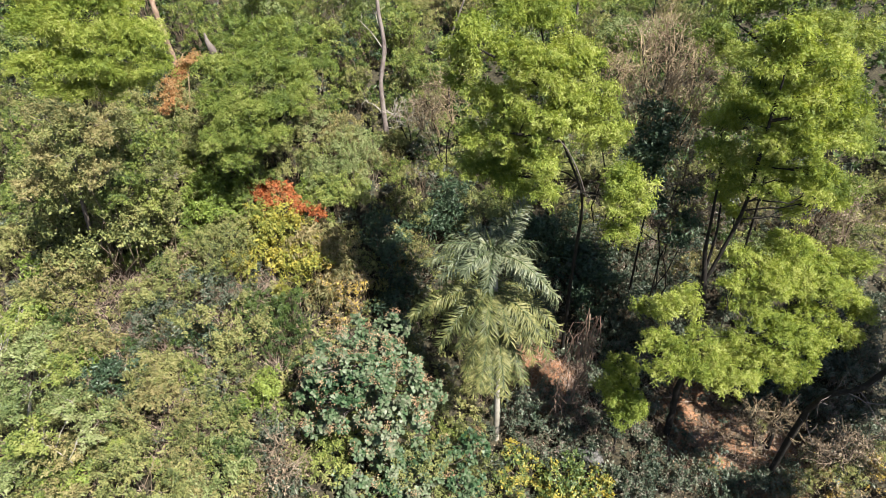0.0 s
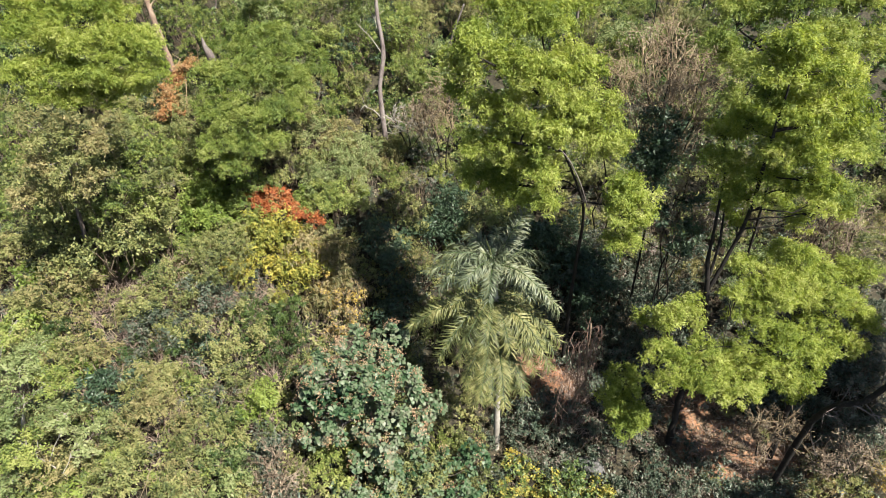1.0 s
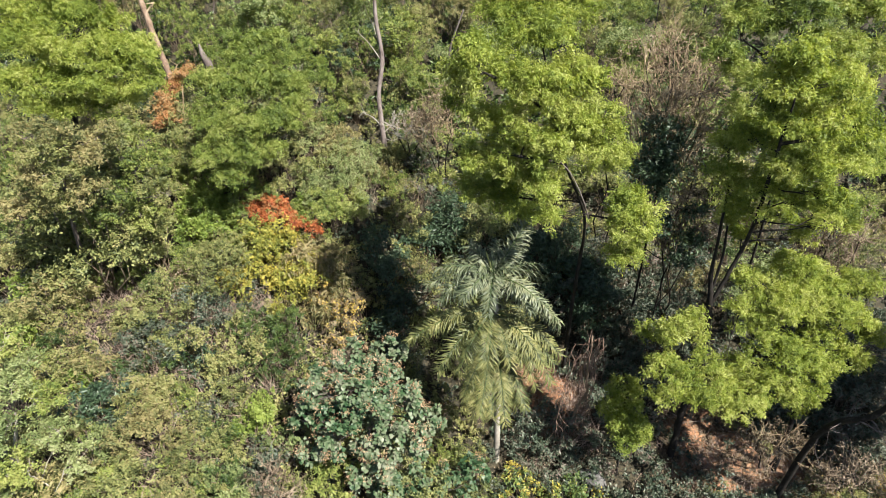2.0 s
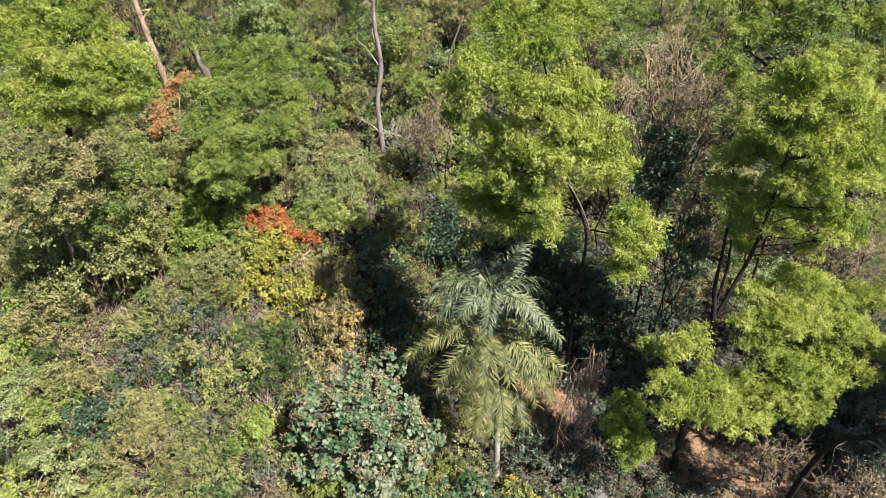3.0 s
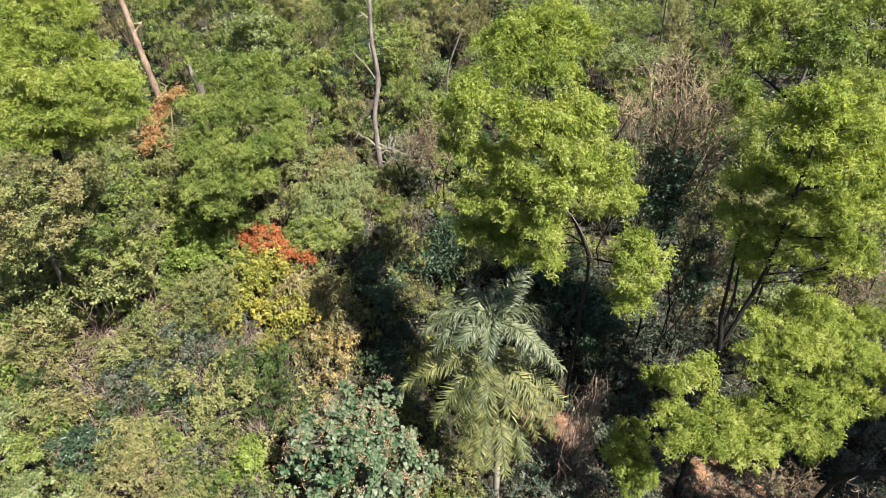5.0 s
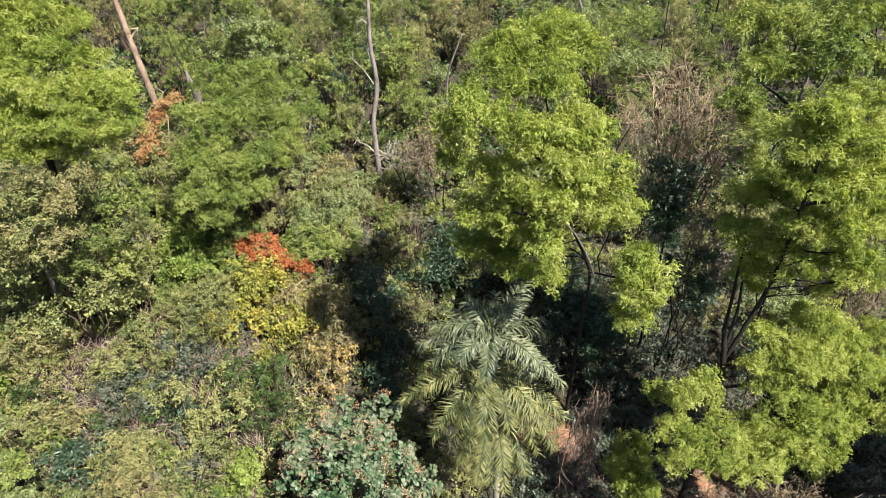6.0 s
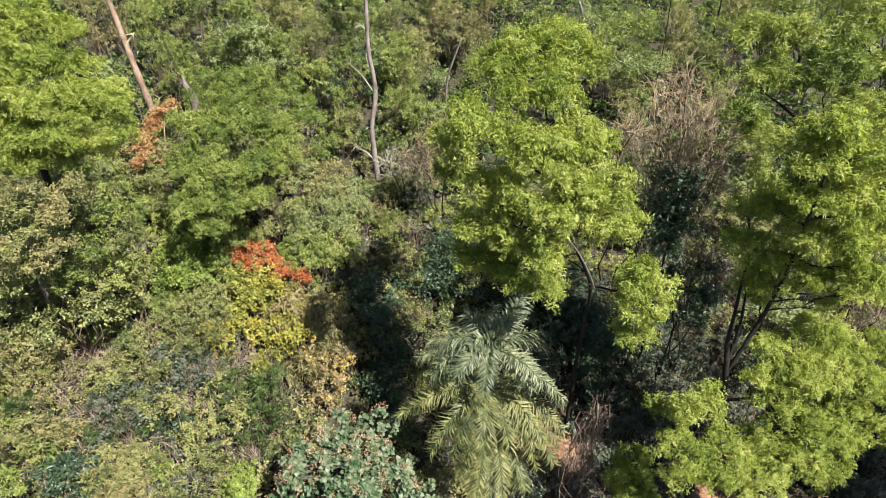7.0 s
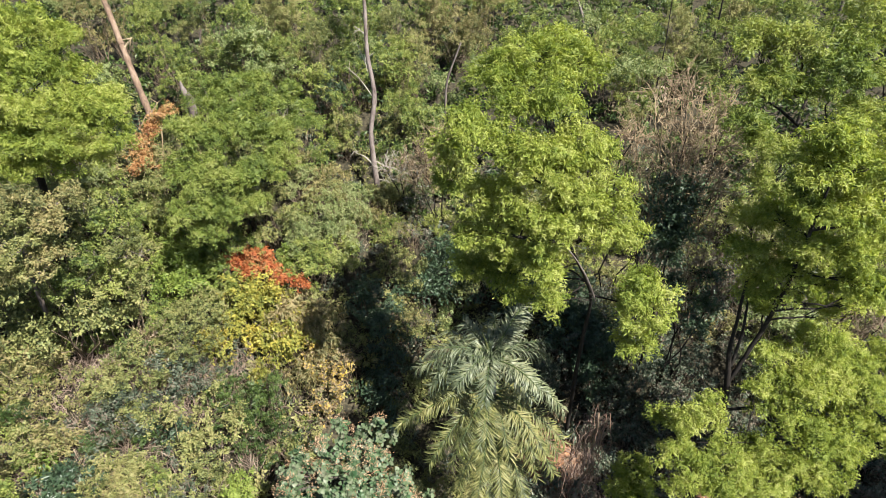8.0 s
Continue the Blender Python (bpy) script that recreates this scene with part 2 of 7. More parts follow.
HEART = (np.array([(0.08, 0, 0), (-0.06, 0.26, 0.05), (0.16, 0.52, 0.07), (0.5, 0.46, 0.03), (0.8, 0.2, -0.05), (1.0, 0, -0.16),
                   (0.8, -0.2, -0.05), (0.5, -0.46, 0.03), (0.16, -0.52, 0.07), (-0.06, -0.26, 0.05), (0.5, 0, -0.02)]),
         [(0, 1, 2, 10), (10, 2, 3), (10, 3, 4, 5), (10, 5, 6, 7), (10, 7, 8), (0, 10, 8, 9)])


def leaf_arrays(pos, axis, nrm, length, width, outline=SLIM):
    axis = unit(axis)
    side = unit(np.cross(nrm, axis))
    up = np.cross(axis, side)
    pts, faces = outline
    k = len(pts)
    v = (pos[:, None, :] + axis[:, None, :] * (pts[None, :, 0, None] * length[:, None, None])
         + side[:, None, :] * (pts[None, :, 1, None] * width[:, None, None])
         + up[:, None, :] * (pts[None, :, 2, None] * length[:, None, None]))
    flat = np.concatenate([np.array(f) for f in faces])
    sizes = np.array([len(f) for f in faces])
    n = len(pos)
    loops = (flat[None, :] + (np.arange(n) * k)[:, None]).ravel()
    return v.reshape(-1, 3), loops, np.tile(sizes, n)


class Tubes:
    """Gathers tapered, bent tubes into one mesh."""
    def __init__(self, sides=6):
        self.v, self.f, self.s, self.n, self.sides = [], [], [], 0, sides

    def add(self, pts, radii, sides=None):
        k = sides or self.sides
        pts = np.asarray(pts, float)
        radii = np.asarray(radii, float)
        d = np.gradient(pts, axis=0)
        d = unit(d)
        ref = np.array((0.31, 0.92, 0.2)) if abs(d[:, 2]).mean() > 0.6 else np.array((0.1, 0.2, 0.97))
        a = unit(np.cross(d, ref))
        b = np.cross(d, a)
        ang = np.linspace(0, 2 * np.pi, k, endpoint=False)
        ring = (pts[:, None, :] + radii[:, None, None] * (np.cos(ang)[None, :, None] * a[:, None, :] + np.sin(ang)[None, :, None] * b[:, None, :]))
        m = len(pts)
        self.v.append(ring.reshape(-1, 3))
        for i in range(m - 1):
            o = self.n + i * k
            for j in range(k):
                j2 = (j + 1) % k
                self.f.append((o + j, o + j2, o + k + j2, o + k + j))
                self.s.append(4)
        self.f.append(tuple(self.n + (m - 1) * k + j for j in range(k)))
        self.s.append(k)
        self.n += m * k
        return self

    def mesh(self, name, mats):
        return mesh_from(name, np.concatenate(self.v), np.concatenate([np.array(f) for f in self.f]), self.s, mats, smooth=True)


def bent(a, b, rng, steps=6, wobble=0.06, sag=0.0):
    """A line from a to b with natural bends."""
    a, b = np.asarray(a, float), np.asarray(b, float)
    t = np.linspace(0, 1, steps)[:, None]
    ln = np.linalg.norm(b - a)
    p = a + (b - a) * t
    off = np.cumsum(rng.normal(0, 1, (steps, 3)), axis=0)
    off -= off[0] + (off[-1] - off[0]) * t
    p += off * wobble * ln * 0.5
    p[:, 2] += sag * ln * np.sin(np.pi * t[:, 0])
    return p


# ---- ground shape ----
def ground_z(x, y):
    """Hillside that climbs away, with a shallow gully on its lower flank."""
    x, y = np.asarray(x, float), np.asarray(y, float)
    bank = 0.5 - 0.5 * np.tanh((x + 1.5) / 3)
    y = y + bank * 0.85 * np.log1p(np.exp(np.clip((17 - y) / 1.5, -20, 20))) * 1.5 * (y > -60)
    lo = np.where(y < 10, 10 + (y - 10) * 0.35, y)
    yy = np.where(lo > 29, 29 + (lo - 29) * 0.30, lo)
    yy = np.where(yy > 60, 60 + (yy - 60) * 0.02, yy)
    yy = np.maximum(yy, -20)
    z = 0.36 * (yy - 20) - 0.9 - 1.6 * np.tanh((x + 3) / 5)
    z = z - 0.7 * np.exp(-((x - 1.0 + 0.25 * (y - 18)) / 1.8) ** 2) * np.exp(-((y - 19) / 6.0) ** 2)
    return z + 0.12 * np.sin(x * 0.9 + 1.3 * np.sin(y * 0.5)) + 0.10 * np.sin(y * 1.1 + x * 0.4)


# ---- foliage kinds ----
# leaf length, width, leaves per m2 of clump skin, leaves a sprig, sprig length, droop, flatness, outline, material
KINDS = {
    "acacia": (0.095, 0.028, 620, 26, 0.2, 0.30, 0.45, SLIM, leaf_acacia),
    "acacia_green": (0.095, 0.029, 540, 26, 0.2, 0.25, 0.45, SLIM, leaf_acacia_green),
    "olive": (0.072, 0.042, 285, 20, 0.17, 0.12, 0.25, SLIM, leaf_olive),
    "green": (0.076, 0.044, 280, 20, 0.17, 0.15, 0.25, SLIM, leaf_green),
    "pale": (0.074, 0.043, 280, 20, 0.17, 0.10, 0.25, SLIM, leaf_pale),
    "tan": (0.076, 0.042, 270, 20, 0.17, 0.18, 0.25, SLIM, leaf_tan),
    "dark": (0.075, 0.046, 260, 20, 0.16, 0.15, 0.25, SLIM, leaf_dark),
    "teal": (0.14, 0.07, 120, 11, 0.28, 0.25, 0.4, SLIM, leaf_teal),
    "lime": (0.125, 0.068, 120, 14, 0.2, 0.15, 0.35, SLIM, leaf_lime),
    "red": (0.10, 0.055, 230, 18, 0.17, 0.25, 0.35, SLIM, leaf_red),
    "orange": (0.10, 0.055, 230, 18, 0.17, 0.25, 0.35, SLIM, leaf_orange),
    "yellow": (0.11, 0.062, 240, 14, 0.2, 0.2, 0.4, SLIM, leaf_yellow),
    "straw": (0.20, 0.038, 180, 12, 0.25, 0.9, 0.2, SLIM, leaf_straw),
    "brown": (0.11, 0.045, 55, 6, 0.24, 0.3, 0.3, SLIM, leaf_brown),
    "broad": (0.25, 0.23, 42, 6, 0.26, 0.25, 0.75, HEART, leaf_broad),
    "dull": (0.10, 0.058, 140, 14, 0.2, 0.2, 0.3, SLIM, leaf_dull),
    "strap": (0.8, 0.07, 60, 14, 0.1, 0.35, 0.4, SLIM, leaf_pale),
    "bloom": (0.11, 0.065, 170, 14, 0.2, 0.15, 0.4, SLIM, leaf_bloom),
    "far_green": (0.12, 0.068, 66, 18, 0.26, 0.2, 0.3, SLIM, leaf_green),
    "far_olive": (0.12, 0.068, 66, 18, 0.26, 0.15, 0.3, SLIM, leaf_pale),
    "under_green": (0.13, 0.075, 76, 14, 0.22, 0.15, 0.3, SLIM, leaf_olive),
    "under_dull": (0.13, 0.075, 76, 14, 0.22, 0.2, 0.3, SLIM, leaf_dull),
    "acacia_shade": (0.22, 0.066, 150, 14, 0.26, 0.30, 0.45, SLIM, leaf_acacia),
    "coarse_green": (0.46, 0.26, 3, 6, 0.5, 0.2, 0.4, SLIM, leaf_green),
    "coarse_olive": (0.46, 0.26, 3, 6, 0.5, 0.2, 0.4, SLIM, leaf_olive),
    "mottled": (0.10, 0.058, 190, 16, 0.2, 0.2, 0.3, SLIM, leaf_mottled),
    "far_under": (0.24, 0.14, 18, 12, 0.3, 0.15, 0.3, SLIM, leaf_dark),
}


def lumpy(dirs, rng, amount=0.22):
    out = np.zeros(len(dirs))
    for i in range(5):
        k = rng.normal(0, 1, 3) * (1.6 + i * 1.1)
        out += np.sin(dirs @ k + rng.uniform(0, 6.28)) / (1 + 0.5 * i)
    return 1 + amount * out / 1.6


def clump(c, r, kind, rng, squash=0.85, density=1.0, core=0.45, low=-0.35, lobes=0, spread=1.15):
    """Leaves of one clump round c: sprigs on the skins of uneven lobes, with gaps between. Gives arrays and sprig seats."""
    ln, wd, per, each, sl, droop, flat, outline, mat = KINDS[kind]
    area = 4 * math.pi * r * r
    n = max(6, int(area * per * density / each))
    lobes = lobes or int(8 + 6 * r)
    ld = unit(rng.normal(0, 1, (lobes, 3)))
    ld[:, 2] = np.maximum(ld[:, 2], rng.uniform(-0.7, 0.2, lobes))
    lc = ld * r * rng.uniform(0.35, spread, (lobes, 1)) * np.array((1, 1, squash))
    lr = r * rng.uniform(0.18, 0.46, lobes)
    pick = rng.choice(lobes, n, p=lr ** 2 / np.sum(lr ** 2))
    d = unit(rng.normal(0, 1, (n, 3)) + ld[pick] * 0.35)
    d[:, 2] = np.where(d[:, 2] < low + rng.uniform(0, 0.6, n), -d[:, 2], d[:, 2])
    rad = lr[pick] * lumpy(d, rng) * (core + (1 - core) * rng.uniform(0, 1, n) ** 0.5)
    cc = np.asarray(c) + lc[pick] + d * rad[:, None] * np.array((1, 1, 0.8))
    ax = unit(d + 0.45 * rng.normal(0, 1, (n, 3)) + np.array((0, 0, 0.45 - droop)))
    cnt = each
    s = rng.uniform(0, 1, (n, cnt))
    scale = rng.uniform(0.7, 1.25, (n, 1))
    pos = cc[:, None, :] + ax[:, None, :] * (s * sl * scale)[:, :, None] + rng.normal(0, 1, (n, cnt, 3)) * sl * 0.22
    rd = unit(np.cross(ax[:, None, :], rng.normal(0, 1, (n, cnt, 3))))
    la = unit(ax[:, None, :] * rng.uniform(0.1, 0.9, (n, cnt, 1)) + rd * 0.8 + np.array((0, 0, -droop)))
    lean = np.array((0, 0, 1.0)) * (flat + 0.15) + (1 - flat) * rng.normal(0, 0.75, (n, 1, 3)) + d[:, None, :] * 0.3
    nr = lean + rng.normal(0, 0.32, (n, cnt, 3))
    q = n * cnt
    L = ln * rng.uniform(0.65, 1.3, q)
    W = wd * rng.uniform(0.7, 1.2, q) * (L / ln) ** 0.5
    seats = pos.reshape(q, 3), la.reshape(q, 3), nr.reshape(q, 3), L, W
    return leaf_arrays(*seats, outline), cc


def joined(arrs):
    vs, ls, ss, o = [], [], [], 0
    for v, l, s in arrs:
        vs.append(v)
        ls.append(l + o)
        ss.append(s)
        o += len(v)
    return np.concatenate(vs), np.concatenate(ls), np.concatenate(ss)


def mat_of(kind):
    return KINDS[kind][8]


# ---- ground ----
def make_ground():
    g = np.linspace(-1, 1, 221)
    warp = np.sign(g) * (np.abs(g) * 34 + np.abs(g) ** 6 * 1200)
    X, Y = np.meshgrid(warp + 1.0, warp + 20.0)
    Z = ground_z(X, Y)
    rng = np.random.default_rng(5)
    near = np.exp(-(((X - 1) / 36) ** 2 + ((Y - 20) / 36) ** 2))
    Z = Z + near * rng.normal(0, 0.018, X.shape)
    k = len(g)
    v = np.stack([X, Y, Z], -1).reshape(-1, 3)
    i = (np.arange(k - 1)[:, None] * k + np.arange(k - 1)[None, :]).ravel()
    loops = np.stack([i, i + 1, i + k + 1, i + k], -1)
    ob = new("ground", mesh_from("ground", v, loops, np.full(len(i), 4), soil_mat, smooth=True))
    tagged(ob, "red-brown hillside soil strewn with dry litter", "ground", kind="structure")


make_ground()


# ---- plants ----
def shrub_mesh(kind, rng, height=1.6, radius=1.0, lobes=6, density=1.0, stems=8):
    """Meshes of a shrub about its foot: stems, and a crown of several lobes."""
    arrs, tubes = [], Tubes(3)
    for i in range(lobes):
        a = 2 * math.pi * (i + rng.uniform(-0.4, 0.4)) / lobes
        off = radius * rng.uniform(0.3, 0.85) * (0 if i == 0 else 1)
        lr = radius * rng.uniform(0.30, 0.58)
        c = (math.cos(a) * off, math.sin(a) * off, height * rng.uniform(0.25, 0.85) if i else height * 0.75)
        arr, cc = clump(c, lr, kind, rng, squash=min(1.3, height / (radius * 2.2) + 0.1), density=density, core=0.3, lobes=7, spread=0.95)
        arrs.append(arr)
        for _ in range(stems // lobes + 2):
            tip = cc[rng.integers(len(cc))]
            out = (tip - np.array((0, 0, height * 0.5))) * rng.uniform(0.9, 1.08) + np.array((0, 0, height * 0.5))
            tubes.add(bent(rng.normal(0, 0.08, 3) * (1, 1, 0) + (0, 0, -0.3), out, rng, 5, 0.12), np.linspace(0.02, 0.005, 5))
    return tubes, joined(arrs)


SHRUBS = {}
SIZES = (0.55, 0.85, 1.25)
ASPECTS = (1.1, 1.7, 2.6, 4.0)


def shrub_model(kind, variant, size, aspect, density):
    rng = np.random.default_rng(hash_of(kind) + variant * 17 + int(size * 100) + int(aspect * 10))
    lobes = 5 + int(size * 3 + (aspect - 1.6) * 3)
    tubes, leaves = shrub_mesh(kind, rng, aspect * size, size, lobes, density * 0.53)
    return tubes.mesh("stem", twig_mat), mesh_from("crown", *leaves, mat_of(kind))


def hash_of(text):
    h = 7
    for ch in text:
        h = (h * 31 + ord(ch)) % 100003
    return h


def shrub(name, kind, label, x, y, height=1.6, radius=1.0, turn=0.0, variant=0, density=1.0, group="", lift=0.0):
    """One shrub at a place on the slope; alike shrubs share their meshes."""
    size = min(SIZES, key=lambda s: abs(math.log(s / radius)))
    aspect = min(ASPECTS, key=lambda q: abs(math.log(q * radius / height)))
    key = (kind, variant, size, aspect, density)
    if key not in SHRUBS:
        SHRUBS[key] = shrub_model(kind, variant, size, aspect, density)
    st, cr = SHRUBS[key]
    ob = thing(name, (x, y, float(ground_z(x, y)) + lift), label, "shrub", group)
    ob.rotation_euler = (0, 0, turn)
    ob.scale = (radius / size, radius / size, height / (aspect * size))
    child("stem", st, ob)
    child("crown", cr, ob)
    return ob


def tree(name, label, trunk, radii, limbs, puffs, kind, bark, seed, category="tree", density=1.0, squash=0.85, core=0.45, group="", other=""):
    """A tree: trunk through given points, limbs that leave the trunk, clumps of leaves, each clump hung on a branch."""
    rng = np.random.default_rng(seed)
    x, y, z = trunk[0]
    ob = thing(name, (x, y, z), label, category, group)
    o = np.array(trunk[0], float)

    def local(p):
        return np.asarray(p, float) - o

    def fine(pts, rr):
        pts, rr = np.asarray(pts, float), np.asarray(rr, float)
        t = np.linspace(0, len(pts) - 1, (len(pts) - 1) * 5 + 1)
        q = np.stack([np.interp(t, np.arange(len(pts)), pts[:, i]) for i in range(3)], -1)
        for _ in range(3):
            q[1:-1] = 0.25 * q[:-2] + 0.5 * q[1:-1] + 0.25 * q[2:]
        r2 = np.interp(t, np.arange(len(pts)), rr)
        q[1:-1] += rng.normal(0, 0.12, (len(q) - 2, 3)) * r2[1:-1, None]
        r2 = r2 * rng.uniform(0.9, 1.12, len(r2))
        return q, r2
    q, r2 = fine(local(trunk), radii)
    child("trunk", Tubes(10).add(q, r2).mesh("trunk", bark), ob)
    wood = [(p, r) for p, r in zip(q, r2)]
    for pts, rr, *own in limbs:
        q, r2 = fine(local(pts), rr)
        child("limb", Tubes(8).add(q, r2).mesh("limb", own[0] if own else bark), ob)
        wood += [(p, r) for p, r in zip(q, r2)]
    wp = np.array([p for p, _ in wood])
    wr = np.array([r for _, r in wood])
    for i, (px, py, pz, pr) in enumerate(puffs):
        c = local((px, py, pz))
        kd = other if other and i % 3 == 1 else kind
        arr, cc = clump(c, pr, kd, rng, squash=squash, density=density, core=core, spread=0.85)
        cost = np.linalg.norm(wp - c, axis=1) + np.maximum(0, wp[:, 2] - c[2]) * 0.8
        j = int(np.argmin(cost))
        tb = Tubes(5)
        r0 = min(wr[j] * 0.5, 0.028)
        main = bent(wp[j], c, rng, 7, 0.08)
        tb.add(main, np.linspace(r0, 0.014, 7), 6)
        for _ in range(int(8 + 8 * pr)):
            tip = cc[rng.integers(len(cc))]
            tb.add(bent(main[rng.integers(3, 7)], tip, rng, 5, 0.10), np.linspace(0.012, 0.004, 5), 4)
        br = child("branch", tb.mesh("branch", bark), ob)
        child("foliage", mesh_from("foliage", *arr, mat_of(kd)), br)
    return ob

# ---- special things ----
# ---- palm ----
def frond_meshes(rng, reach, rise):
    """A palm frond from its foot to reach: a rachis that rises, then bends over, with a comb of long narrow leaflets on each side."""
    reach = np.array(reach, float) * 0.93
    length = float(np.linalg.norm(reach))
    n = 22
    t = np.linspace(0, 1, n)[:, None]
    knee = reach * 0.5 + np.array((0, 0, rise * length))
    mid = 2 * t * (1 - t) * knee + t * t * reach
    rachis = Tubes(5).add(mid, np.linspace(0.022, 0.006, n))
    d = unit(np.gradient(mid, axis=0))
    twist = rng.normal(0, 0.22)
    pos, ax, nr, L, W = [], [], [], [], []
    rows = max(12, int(length * 26.0))
    for i in range(rows):
        s = 0.16 + 0.84 * (i + rng.uniform(-0.25, 0.25)) / (rows - 1)
        p = np.array([np.interp(s, t[:, 0], mid[:, k]) for k in range(3)])
        dd = unit(np.array([np.interp(s, t[:, 0], d[:, k]) for k in range(3)]))
        side = unit(np.cross(dd, (0, 0, 1.0)) + np.array((0, 0, twist)))
        over = unit(np.cross(side, dd))
        swell = 0.45 + 0.55 * math.sin(math.pi * min(1.0, 0.15 + s * 0.68))
        for sg in (-1, 1):
            if rng.uniform() < 0.04:
                continue
            out = side * sg * (1.0 - 0.25 * s) + dd * (0.5 + 0.35 * s) + over * rng.uniform(0.0, 0.4) + np.array((0, 0, -0.28))
            pos.append(p)
            ax.append(unit(out + rng.normal(0, 0.17, 3)))
            nr.append(over + side * sg * -0.25 + rng.normal(0, 0.34, 3))
            L.append(0.44 * swell * min(1.0, 0.55 + length / 4) * rng.uniform(0.8, 1.15))
            W.append(rng.uniform(0.026, 0.038))
    arr = leaf_arrays(np.array(pos), np.array(ax), np.array(nr), np.array(L), np.array(W), BLADE)
    return rachis, arr


def palm():
    rng = np.random.default_rng(31)
    foot, hub = np.array(PALM_FOOT), np.array(PALM_HUB)
    ob = thing("palm", foot, "fishtail palm with drooping grey-green and yellow-green fronds", "palm")
    h = hub - foot
    n = 40
    t = np.linspace(0, 1, n)
    q = h * t[:, None]
    q[:, 0] += 0.08 * np.sin(t * 3)
    rad = 0.125 - 0.05 * t + 0.007 * (np.arange(n) % 2)
    child("trunk", Tubes(10).add(q, rad).mesh("trunk", bark_pale), ob)
    child("spear_leaf", Tubes(6).add(bent(h * 0.98, h + np.array((-0.3, 0.2, 0.8)), rng, 5, 0.03), np.linspace(0.06, 0.008, 5)).mesh("spear_leaf", leaf_palm), ob)
    for share, rise, grey, tip in PALM_FRONDS:
        for turn in (0, 1):
            start = h * (share - 0.015 * turn)
            sway = rng.normal(0, 0.24, 3) * turn
            ra, lv = frond_meshes(rng, np.array(tip) - foot - start + sway, rise * (1 + 0.2 * turn))
            f = child("frond", mesh_from("frond", *lv, leaf_palm_grey if grey else leaf_palm), ob, "grey-green upper frond" if grey else "")
            f.location = start
            child("rachis", ra.mesh("rachis", leaf_dark), f)


